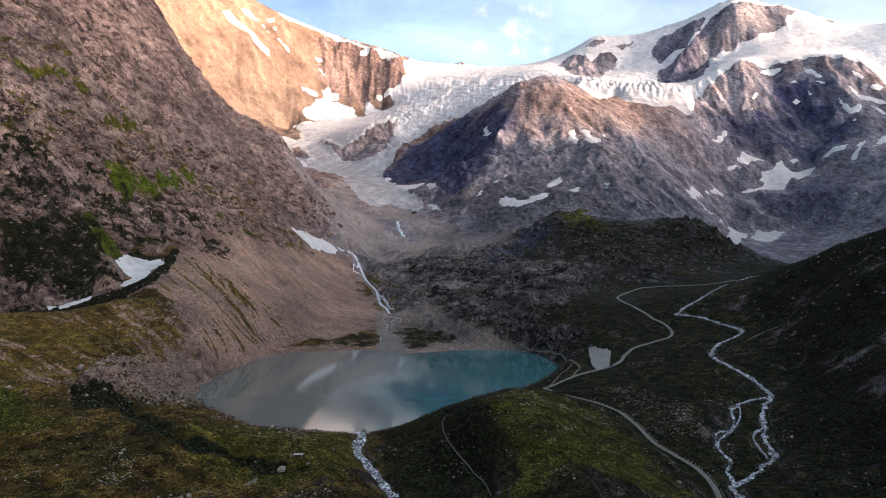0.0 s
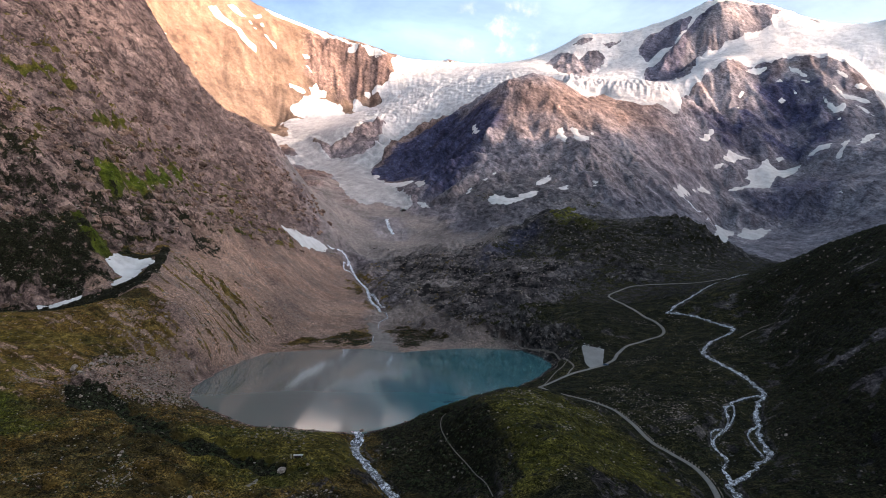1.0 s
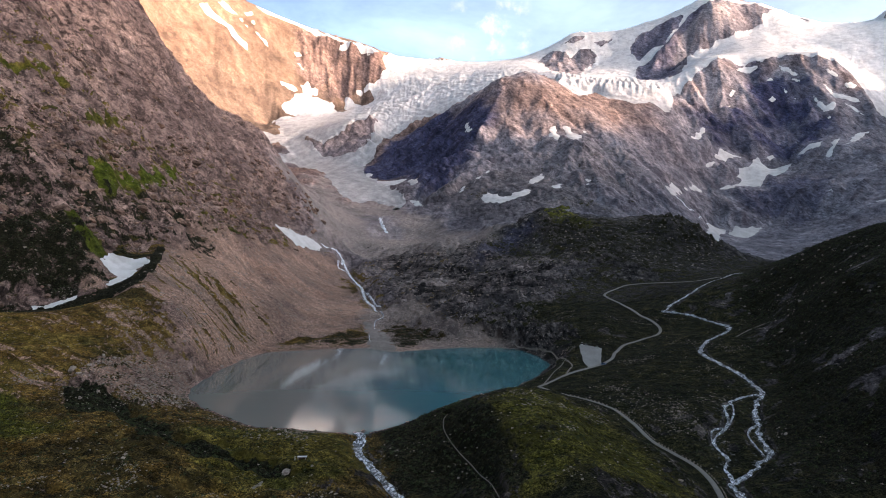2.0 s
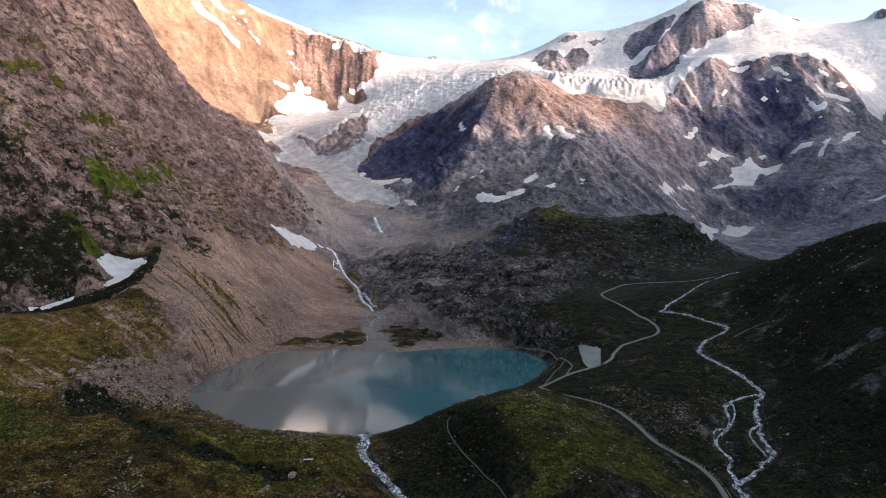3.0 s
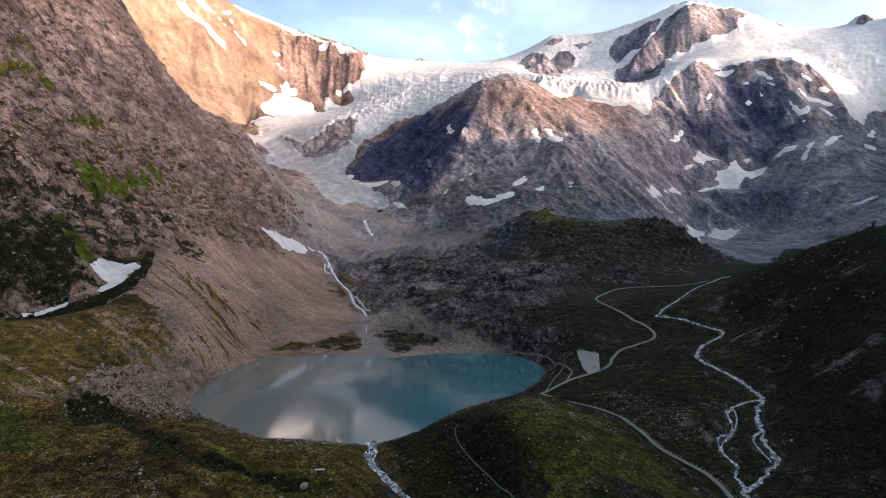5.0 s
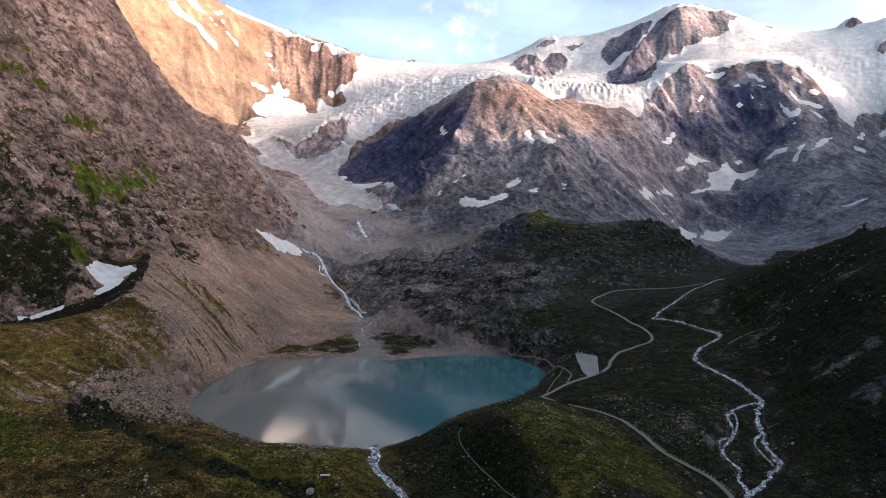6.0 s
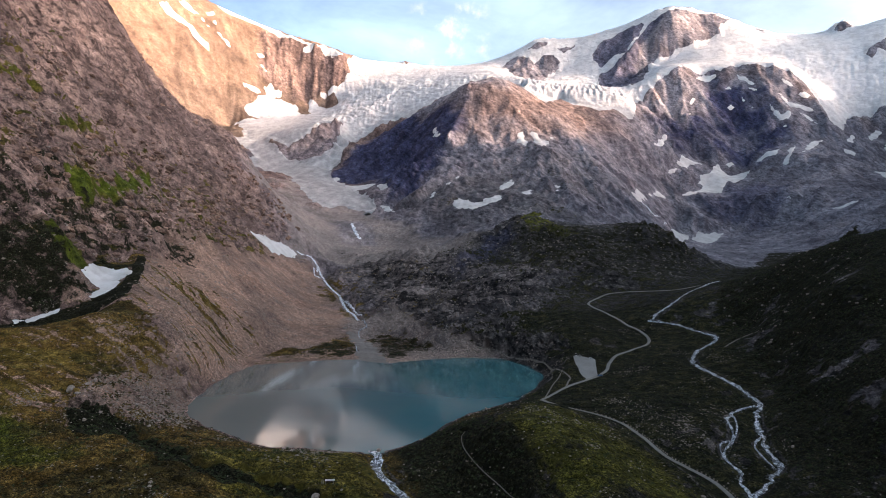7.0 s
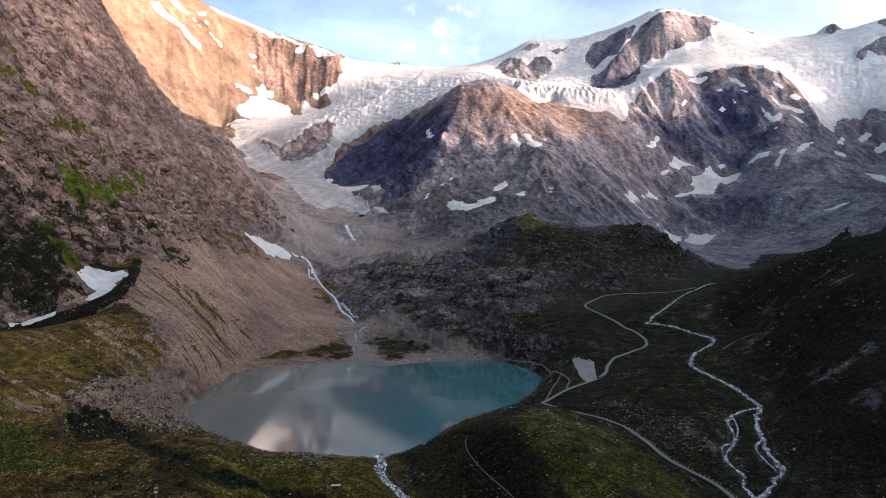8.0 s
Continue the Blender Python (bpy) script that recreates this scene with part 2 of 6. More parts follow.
    slab = blend(n, k, 0.8, slab, ramp(n, k, flat_joint, (0.0, (0.22, 0.21, 0.22)), (0.6, (0.95, 0.95, 0.95)), (1.0, (1.15, 1.15, 1.15))), "MULTIPLY")
    rock = blend(n, k, layer(n, "slab"), rock, slab)
    stone = blend(n, k, layer(n, "scree"), rock, scree)
    till = ramp(n, k, speckle(n, k, 0.22, 8, 0.72), (0.30, (0.115, 0.096, 0.090)), (0.5, (0.240, 0.203, 0.190)), (0.7, (0.40, 0.348, 0.325)))
    stone = blend(n, k, layer(n, "till"), stone, till)
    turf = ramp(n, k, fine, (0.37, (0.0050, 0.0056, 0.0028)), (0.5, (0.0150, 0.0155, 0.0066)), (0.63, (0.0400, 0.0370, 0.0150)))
    dry = ramp(n, k, fine, (0.32, (0.040, 0.025, 0.007)), (0.5, (0.128, 0.077, 0.019)), (0.68, (0.28, 0.185, 0.055)))
    turf = blend(n, k, layer(n, "dry"), turf, dry)
    lush = ramp(n, k, fine, (0.32, (0.018, 0.026, 0.0034)), (0.5, (0.056, 0.072, 0.0085)), (0.68, (0.118, 0.138, 0.0200)))
    turf = blend(n, k, layer(n, "lush"), turf, lush)
    edge = sums(n, k, "ADD", layer(n, "green"), sums(n, k, "MULTIPLY", sums(n, k, "SUBTRACT", fine, 0.5), 1.7))
    ground = blend(n, k, sharp(n, k, edge, 0.42, 0.58), stone, turf)
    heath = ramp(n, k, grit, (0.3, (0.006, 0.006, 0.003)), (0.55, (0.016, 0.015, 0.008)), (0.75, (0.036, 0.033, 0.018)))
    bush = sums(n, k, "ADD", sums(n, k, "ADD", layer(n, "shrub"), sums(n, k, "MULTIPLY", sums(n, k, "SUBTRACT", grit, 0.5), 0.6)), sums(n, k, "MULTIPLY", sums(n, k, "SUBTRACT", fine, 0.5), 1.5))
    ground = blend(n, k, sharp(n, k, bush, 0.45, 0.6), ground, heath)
    dots = speckle(n, k, 1.4, 4, 0.7)
    soft = sums(n, k, "SUBTRACT", 1.0, sums(n, k, "MAXIMUM", sums(n, k, "MULTIPLY", layer(n, "crag"), 0.8), sums(n, k, "MULTIPLY", layer(n, "scree"), 0.5)))
    ground = blend(n, k, sums(n, k, "MULTIPLY", layer(n, "near"), soft), ground, blend(n, k, 1.0, ground, ramp(n, k, dots, (0.43, (0.26, 0.26, 0.26)), (0.5, (0.92, 0.92, 0.92)), (0.58, (2.2, 2.12, 2.05))), "MULTIPLY"))
    ground = blend(n, k, sums(n, k, "MULTIPLY", sums(n, k, "ADD", sums(n, k, "MULTIPLY", layer(n, "near"), soft), 0.3), 0.6), ground, ramp(n, k, grit, (0.41, (0.28, 0.28, 0.28)), (0.5, (1, 1, 1)), (0.60, (1.9, 1.85, 1.8))), "MULTIPLY")
    ground = blend(n, k, 0.7, ground, ramp(n, k, coarse, (0.32, (0.45, 0.44, 0.46)), (0.52, (1, 1, 1)), (0.7, (1.35, 1.3, 1.22))), "MULTIPLY")
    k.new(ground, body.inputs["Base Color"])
    relief(n, k, body, sums(n, k, "ADD", sums(n, k, "ADD", fine, sums(n, k, "MULTIPLY", layer(n, "crag"), pocket)), sums(n, k, "MULTIPLY", grit, 0.25)), 4.5, 0.8, sums(n, k, "MULTIPLY", sums(n, k, "ADD", layer(n, "near"), 0.35), 0.6))
    return m


def snow_material():
    m, n, k, body = material("old_snow", 0.6)
    body.inputs["Base Color"].default_value = (0.8, 0.8, 0.8, 1)
    dirt = speckle(n, k, 0.05, 8, 0.65)
    k.new(ramp(n, k, dirt, (0.3, (0.46, 0.44, 0.43)), (0.5, (0.60, 0.59, 0.585)), (0.7, (0.69, 0.685, 0.68))), body.inputs["Base Color"])
    relief(n, k, body, speckle(n, k, 0.25, 6, 0.6), 1.0, 0.5)
    return m


def ice_material():
    """Glacier: clean snow above, grey dusty ice where the layer 'dusty' says, blue in the breaks."""
    m, n, k, body = material("glacier_ice", 0.55)
    breaks = speckle(n, k, 0.03, 9, 0.7, (1, 0.5, 1.6), 0.4, 0.8)
    clean = ramp(n, k, breaks, (0.36, (0.34, 0.345, 0.37)), (0.45, (0.48, 0.48, 0.50)), (0.60, (0.61, 0.605, 0.615)))
    dust = ramp(n, k, speckle(n, k, 0.035, 9, 0.7, (1, 0.25, 1), 0.5), (0.3, (0.20, 0.195, 0.198)), (0.5, (0.34, 0.335, 0.34)), (0.7, (0.52, 0.515, 0.52)))
    # paler ice in the east, standing in for sunlight that misses the slope
    lit_east = ramp(n, k, breaks, (0.36, (0.44, 0.455, 0.49)), (0.5, (0.58, 0.59, 0.61)), (0.62, (0.68, 0.685, 0.70)))
    clean = blend(n, k, layer(n, "lit_east"), clean, lit_east)
    k.new(blend(n, k, layer(n, "dusty"), clean, dust), body.inputs["Base Color"])
    relief(n, k, body, breaks, 6.0, 0.5)
    return m


def water_material():
    m, n, k, body = material("glacial_lake_water", 0.06)
    body.inputs["Base Color"].default_value = (0.075, 0.155, 0.165, 1)
    body.inputs["IOR"].default_value, body.inputs["Specular IOR Level"].default_value = 1.33, 0.5
    silt = speckle(n, k, 0.006, 4, 0.5, (1, 2, 1))
    where, axis = n.new("ShaderNodeNewGeometry"), n.new("ShaderNodeSeparateXYZ")
    k.new(where.outputs["Position"], axis.inputs[0])
    # the western half is greyed to paint in its reflection, the east stays turquoise
    edge_x = sums(n, k, "ADD", axis.outputs["X"], sums(n, k, "MULTIPLY", speckle(n, k, 0.012, 5, 0.55, (1, 0.6, 1)), 130.0))
    reflection_edge = sharp(n, k, edge_x, -30.0, 70.0)
    grey = ramp(n, k, silt, (0.35, (0.126, 0.156, 0.154)), (0.65, (0.144, 0.170, 0.164)))
    clear_water = ramp(n, k, silt, (0.35, (0.040, 0.156, 0.180)), (0.65, (0.056, 0.180, 0.198)))
    k.new(blend(n, k, reflection_edge, grey, clear_water), body.inputs["Base Color"])
    relief(n, k, body, speckle(n, k, 0.35, 3, 0.5), 0.05, 0.12)
    return m


def stream_material(name="white_water", calm=0.0):
    m, n, k, body = material(name, 0.35)
    foam = speckle(n, k, 0.55, 7, 0.7, (1, 0.6, 1), 0, 1.2)
    k.new(ramp(n, k, foam, (0.475 - calm, (0.012, 0.015, 0.020)), (0.515 - calm, (0.22, 0.25, 0.31)), (0.56 - calm, (0.86, 0.89, 0.95))), body.inputs["Base Color"])
    relief(n, k, body, foam, 0.5, 0.8)
    return m


def gravel_material(name, low, high, scale=0.8):
    m, n, k, body = material(name, 0.95)
    tone, patch = speckle(n, k, scale, 7, 0.7), speckle(n, k, scale * 0.08, 5, 0.6)
    body_tone = ramp(n, k, tone, (0.3, low), (0.7, high))
    k.new(blend(n, k, 0.6, body_tone, ramp(n, k, patch, (0.3, (0.65, 0.65, 0.66)), (0.6, (1, 1, 1)), (0.8, (1.1, 1.09, 1.06))), "MULTIPLY"), body.inputs["Base Color"])
    relief(n, k, body, tone, 0.15, 0.6)
    return m


def rock_material(name, low, mid, high):
    m, n, k, body = material(name, 0.9)
    tone = speckle(n, k, 0.9, 7, 0.68)
    info = n.new("ShaderNodeObjectInfo")
    base = ramp(n, k, tone, (0.3, low), (0.5, mid), (0.72, high))
    k.new(blend(n, k, 0.6, base, ramp(n, k, info.outputs["Random"], (0.0, (0.6, 0.58, 0.57)), (1.0, (1.25, 1.22, 1.2))), "MULTIPLY"), body.inputs["Base Color"])
    relief(n, k, body, tone, 0.4, 0.8)
    return m


GROUND, SNOW_SKIN, ICE_SKIN = ground_material(), snow_material(), ice_material()
LAKE_SKIN, STREAM_SKIN, TORRENT_SKIN = water_material(), stream_material(), stream_material("torrent_foam", 0.075)
ROAD_SKIN = gravel_material("worn_road", (0.175, 0.162, 0.148), (0.30, 0.282, 0.26))
TRACK_SKIN = gravel_material("trodden_earth", (0.14, 0.12, 0.10), (0.27, 0.24, 0.21))
LOT_SKIN = gravel_material("pale_gravel", (0.22, 0.215, 0.205), (0.36, 0.35, 0.34))
SILT_SKIN = gravel_material("delta_silt", (0.15, 0.130, 0.118), (0.28, 0.245, 0.225), 0.2)
ROCK_SKIN = rock_material("granite_boulder", (0.13, 0.104, 0.090), (0.31, 0.255, 0.22), (0.50, 0.435, 0.385))


# ---- the plan: ridges, valley floors and outlines, in metres, placed to fit the camera's view ----
SPINES = []


def spine(*run):
    SPINES.append(run)


# left mountain crest
spine((-661, 1150, 747), (-615, 1220, 640), (-588, 1300, 562), (-573, 1350, 513), (-554, 1390, 477), (-539, 1430, 431), (-511, 1480, 401), (-464, 1520, 377), (-424, 1550, 353), (-390, 1560, 307), (-355, 1545, 264), (-315, 1500, 220), (-269, 1430, 166), (-230, 1385, 129))
# left mountain shoulder
spine((-682, 950, 561), (-611, 980, 497), (-574, 1040, 430), (-526, 1060, 352), (-498, 1110, 293), (-436, 1180, 239), (-356, 1230, 176), (-287, 1270, 127))
# left mountain flank
spine((-546, 760, 283), (-486, 780, 254), (-448, 800, 223), (-421, 835, 194), (-384, 905, 162), (-335, 970, 131), (-290, 1060, 99), (-239, 1230, 80))
# left mountain foot
spine((-468, 650, 108), (-418, 670, 108), (-392, 700, 108), (-373, 740, 108), (-365, 800, 108), (-354, 850, 118), (-318, 880, 97))
# moraine crest
spine((-430, 585, 50), (-396, 590, 51), (-369, 592, 52), (-343, 596, 53), (-314, 594, 56), (-287, 600, 63), (-289, 655, 75), (-307, 740, 91), (-330, 815, 108))
# moraine trough
spine((-435, 618, 43), (-400, 620, 43), (-372, 622, 45), (-345, 626, 46), (-318, 626, 51), (-309, 645, 59), (-316, 680, 68), (-333, 745, 83), (-348, 805, 100))
# moraine inner slope
spine((-283, 735, 73), (-244, 690, 51), (-216, 640, 32), (-211, 585, 25))
# scree slope
spine((-289, 900, 79), (-242, 860, 53), (-207, 830, 29), (-214, 760, 11))
# scree fan
spine((-210, 1180, 51), (-175, 980, 22), (-177, 840, 8))
# far shore flat
spine((-191, 790, -0), (-130, 800, 2), (-95, 830, 5), (-42, 830, 2), (10, 800, 2), (54, 790, 5))
# delta
spine((-124, 950, 17), (-79, 950, 13), (-32, 900, 11))
# meltwater gorge
spine((-166, 1685, 166), (-204, 1560, 125), (-239, 1440, 97), (-208, 1345, 75), (-154, 1180, 41), (-103, 1000, 20))
# west meadow
spine((-338, 480, 40), (-293, 470, 34), (-237, 457, 24), (-224, 490, 21), (-215, 548, 18))
# meadow bowl
spine((-296, 420, 22), (-253, 405, 20), (-224, 400, 15), (-204, 425, 14), (-184, 450, 10), (-174, 470, 2))
# near meadow
spine((-246, 350, 16), (-226, 362, 15), (-205, 365, 16), (-181, 352, 15), (-153, 342, 16), (-137, 355, 14), (-124, 385, 6))
# near bank
spine((-106, 365, 7), (-84, 370, 5), (-61, 375, 3), (-47, 374, 2))
# front meadow
spine((-197, 280, 13), (-172, 275, 13), (-152, 288, 11), (-124, 292, 9), (-95, 310, 6), (-73, 324, 3), (-59, 333, 4), (-43, 330, 1))
# front edge
spine((-220, 180, 15), (-120, 200, 4), (-40, 220, -4), (40, 220, -4), (120, 230, -12), (200, 200, 0))
# outlet bed
spine((-45, 404, -0), (-41, 386, -2), (-33, 362, -3), (-25, 346, -4), (-15, 326, -6), (-5, 270, -9), (20, 150, -20))
# front knoll crest
spine((-22, 392, -0), (-8, 420, 6), (5, 416, 12), (21, 408, 18), (34, 402, 22), (49, 420, 21), (60, 452, 16))
# front knoll spine
spine((33, 372, 24), (43, 345, 20), (52, 324, 16), (58, 298, 13), (62, 250, 8))
# front knoll face
spine((-4, 372, 2), (4, 350, -1), (17, 325, -2))
# front knoll east
spine((74, 430, 8), (87, 395, 5), (100, 372, -0), (110, 350, -5), (117, 330, -7))
# lower road bench
spine((73, 505, 6), (86, 480, 7), (105, 462, 5), (117, 450, 1), (122, 418, -2), (129, 390, -5), (136, 366, -7), (136, 336, -9))
# upper road bench
spine((131, 590, 10), (156, 640, 14), (205, 690, 23), (209, 760, 34), (191, 862, 48), (241, 930, 60))
# park bench
spine((97, 565, 10), (133, 680, 22), (127, 740, 32), (93, 745, 19))
# valley meadow
spine((144, 540, 6), (186, 590, 15), (219, 660, 24), (140, 480, 2), (169, 465, 5), (149, 420, -1))
# east stream bed
spine((364, 905, 73), (307, 850, 65), (230, 760, 42), (248, 740, 39), (268, 675, 30), (219, 615, 19), (224, 545, 13), (223, 500, 7), (200, 448, 0), (184, 398, -4), (152, 355, -8), (146, 332, -8), (130, 250, -14))
# east hill crest
spine((437, 600, 134), (416, 625, 127), (405, 650, 123), (393, 690, 119), (386, 740, 109), (383, 800, 95), (369, 850, 80), (363, 890, 72))
# east hill face
spine((379, 520, 88), (357, 550, 91), (333, 580, 88), (329, 640, 68), (308, 660, 45), (304, 700, 41))
# east hill foot
spine((277, 380, 46), (273, 420, 42), (270, 492, 36), (280, 570, 32), (277, 615, 30))
# east hill base
spine((241, 330, 15), (224, 345, 10), (211, 380, 3), (218, 430, 6), (235, 480, 10), (256, 535, 15))
# east near
spine((230, 300, 2), (300, 260, 25), (420, 250, 80), (560, 380, 150))
# mid ridge crest
spine((32, 1130, 82), (73, 1180, 105), (113, 1220, 127), (146, 1260, 151), (177, 1285, 175), (205, 1285, 170), (231, 1275, 158), (267, 1260, 151), (312, 1240, 155), (365, 1220, 157), (397, 1210, 142), (420, 1190, 117), (439, 1180, 92))
# mid ridge face
spine((-20, 1050, 41), (36, 980, 38), (90, 970, 54), (151, 970, 69), (211, 960, 77), (280, 960, 77), (334, 940, 73))
# mid ridge foot
spine((-49, 960, 16), (4, 880, 13), (43, 810, 11), (87, 800, 25), (136, 830, 39))
# slabs
spine((-123, 1250, 47), (-66, 1300, 66), (-4, 1320, 91), (75, 1420, 135))
# gorge east bank
spine((-108, 1620, 132), (-31, 1620, 145), (59, 1600, 164), (135, 1600, 176))
# gorge west bank
spine((-388, 2000, 264), (-286, 1850, 209), (-207, 1690, 160), (-267, 1500, 130))
# glacier tongue
spine((-156, 2080, 251), (-240, 2250, 287), (-343, 2480, 345), (-460, 2700, 400), (-576, 2850, 430))
# tongue west
spine((-508, 2250, 337), (-434, 2150, 293), (-332, 1950, 237))
# west ice arm
spine((-835, 3050, 535), (-737, 2950, 479), (-723, 3200, 573), (-899, 3600, 746))
# rognon
spine((-554, 2950, 467), (-561, 3150, 579), (-501, 3250, 658), (-408, 3330, 709), (-361, 3150, 616), (-397, 2950, 507))
# east ice arm
spine((-417, 2850, 439), (-346, 3250, 573), (-285, 3450, 692), (-126, 3600, 817), (46, 3650, 900))
# upper glacier
spine((-695, 3900, 861), (-483, 3700, 808), (-298, 3600, 803), (-522, 4000, 928), (-201, 3950, 1012), (50, 3900, 1031), (233, 3850, 1050))
# warm mountain foot
spine((-1274, 3000, 699), (-1155, 3200, 701), (-1054, 3450, 700), (-983, 3700, 743))
# warm mountain face
spine((-1689, 3200, 1069), (-1465, 3450, 1035), (-1260, 3650, 1030), (-1009, 3800, 977), (-829, 3950, 980), (-657, 4050, 986))
# warm mountain crest
spine((-2013, 3500, 1992), (-1740, 3750, 1785), (-1425, 3950, 1614), (-1245, 4080, 1534), (-1129, 4130, 1482), (-944, 4180, 1416), (-748, 4200, 1334), (-611, 4180, 1290), (-475, 4150, 1240), (-420, 4130, 1160))
# snow saddle
spine((-399, 4400, 1289), (-297, 4450, 1288), (-86, 4500, 1294), (165, 4500, 1255), (340, 4450, 1274))
# knoll crest
spine((-374, 2900, 426), (-360, 3230, 538), (-250, 3290, 618), (-88, 3230, 682), (39, 3090, 738), (128, 2980, 757), (192, 2880, 777), (274, 2850, 797), (351, 2830, 778), (425, 2840, 745), (490, 2850, 693), (603, 2850, 670), (716, 2850, 659), (827, 2840, 632), (886, 2800, 576))
# knoll arete
spine((176, 2740, 750), (141, 2600, 612), (78, 2400, 470), (12, 2160, 338))
# knoll west flank
spine((-76, 2800, 514), (-184, 2720, 437), (-88, 2470, 372))
# knoll face
spine((-150, 2250, 311), (-46, 2380, 370), (198, 2350, 440), (350, 2500, 518), (499, 2450, 465), (635, 2450, 436))
# knoll foot
spine((-102, 2000, 225), (25, 1950, 245), (179, 1860, 245), (284, 1820, 236), (395, 1800, 206), (496, 1800, 163), (612, 1850, 128))
# knoll side
spine((369, 2150, 344), (506, 2150, 310), (670, 2300, 324), (677, 2150, 242))
# plain
spine((604, 1500, 89), (806, 1700, 106), (779, 2100, 130), (980, 2000, 121), (997, 1800, 127), (998, 1600, 132))
# knoll notch
spine((695, 2600, 472), (754, 2520, 385), (794, 2400, 276), (789, 2250, 176))
# ice shelf lower
spine((427, 3050, 801), (520, 3030, 763), (665, 3030, 753), (810, 3030, 741), (876, 3010, 713))
# ice shelf upper
spine((481, 3250, 878), (580, 3230, 847), (709, 3230, 842), (837, 3230, 842), (912, 3220, 824))
# ice behind
spine((360, 3900, 1093), (532, 3800, 1044), (676, 3600, 960), (864, 3550, 920), (1048, 3600, 946), (1257, 3800, 1053))
# spur crest
spine((985, 3250, 774), (1065, 3340, 867), (1138, 3400, 945), (1223, 3450, 999), (1303, 3480, 1026), (1386, 3480, 979), (1403, 3420, 918), (1480, 3440, 977), (1530, 3400, 945), (1652, 3400, 1000), (1709, 3380, 1002), (1763, 3330, 960), (1799, 3250, 865), (1811, 3180, 785), (1790, 3050, 651), (1821, 2950, 558), (1854, 2850, 489), (1802, 2600, 336))
# spur face
spine((1019, 3080, 654), (1174, 3100, 645), (1343, 3150, 666), (1518, 3150, 666), (1616, 3050, 624), (1680, 2950, 572))
# spur foot
spine((936, 2900, 553), (1011, 2850, 500), (1147, 2850, 455), (1274, 2880, 458), (1398, 2900, 495))
# snow hollow
spine((923, 2600, 311), (1107, 2750, 366), (1247, 2820, 406), (1319, 2830, 419), (1019, 2750, 410))
# hollow lip
spine((874, 2580, 330), (1005, 2600, 315), (1129, 2600, 311), (1233, 2600, 331), (1357, 2600, 373))
# corrie face
spine((916, 2420, 220), (1032, 2420, 210), (1114, 2350, 189), (1200, 2300, 205))
# snow fan
spine((845, 2380, 171), (969, 2360, 166), (1018, 2300, 156))
# east ramp
spine((1382, 2820, 489), (1452, 2700, 486), (1493, 2550, 445), (1525, 2350, 357), (1567, 2150, 259))
# east lower
spine((1226, 2350, 291), (1282, 2250, 284), (1310, 2100, 275), (1348, 1850, 212))
# east low slope
spine((1103, 2050, 170), (1113, 1900, 174), (1039, 1600, 176), (1020, 1400, 179))
# summit crest
spine((406, 4400, 1275), (561, 4380, 1332), (695, 4350, 1400), (764, 4350, 1414), (881, 4330, 1401), (1017, 4320, 1412), (1149, 4300, 1447), (1279, 4280, 1495), (1392, 4260, 1549), (1507, 4250, 1583), (1634, 4230, 1576), (1756, 4200, 1536), (1864, 4180, 1489), (1990, 4130, 1420), (2063, 4080, 1378), (2213, 4000, 1341), (2333, 3960, 1354), (2389, 3950, 1413), (2450, 3920, 1366), (2490, 3850, 1372), (2560, 3750, 1385), (2716, 3650, 1380))
# summit rock foot
spine((942, 3750, 996), (1094, 3760, 998), (1227, 3800, 1053), (1432, 3950, 1231), (1609, 4000, 1303), (1706, 4080, 1398))
# summit arete
spine((1470, 4080, 1466), (1330, 3900, 1262), (1215, 3740, 1110), (1130, 3620, 1004))
# summit west face
spine((1290, 4130, 1370), (1120, 3960, 1180), (1010, 3760, 1010))
# summit west rock
spine((482, 4150, 1189), (584, 3950, 1074), (769, 4100, 1160), (911, 4150, 1222))
# summit snow
spine((1777, 3950, 1294), (1538, 3750, 1130), (1861, 3800, 1189), (2047, 3700, 1146), (2244, 3600, 1103), (2476, 3400, 1048))
# east icefall
spine((1937, 3500, 964), (1987, 3350, 848), (1995, 3200, 701), (2124, 3120, 661), (2043, 3000, 537), (2113, 2900, 426))
# shade ridge: unseen, added with heights set to shade or sun each slope
spine((1300, -900, 900), (1500, 200, 1100), (1800, 700, 1400), (2050, 1200, 1450), (2350, 1800, 1150), (2600, 2200, 980), (2680, 2450, 930), (2700, 2640, 1250), (2720, 2780, 1390), (2740, 2960, 1080), (2800, 3250, 860), (3000, 3700, 980), (3300, 4400, 1400))
# east of shade ridge
spine((4500, 0, 500), (4800, 2500, 500), (5500, 4500, 600))
# east hollow
spine((470, 860, 84), (560, 1010, 82), (680, 1200, 84), (760, 1400, 90))
# behind
spine((0, -100, -25))
spine((0, -800, -80))
spine((-600, -500, 100))
spine((700, -500, 150))
spine((0, -2500, -250))
spine((-2000, -2500, 700))
spine((2500, -2800, 700))
spine((-3500, 0, 1300))
spine((-2500, 1500, 1200))
spine((-1000, 300, 500))
spine((-650, 350, 170))
spine((-5000, 3000, 900))
spine((700, 600, 260))
spine((1000, 900, 500))
# west behind
spine((-900, 2100, 330))
spine((-750, 1900, 250))
spine((-1300, 2500, 550))
spine((-1900, 2700, 900))
spine((-1500, 1700, 850))
# behind summit
spine((-1500, 5600, 900))
spine((0, 5600, 900))
spine((1500, 5600, 900))
spine((3000, 5200, 800))
spine((0, 8000, 900))
spine((3500, 8000, 900))
spine((-4000, 6000, 1200))
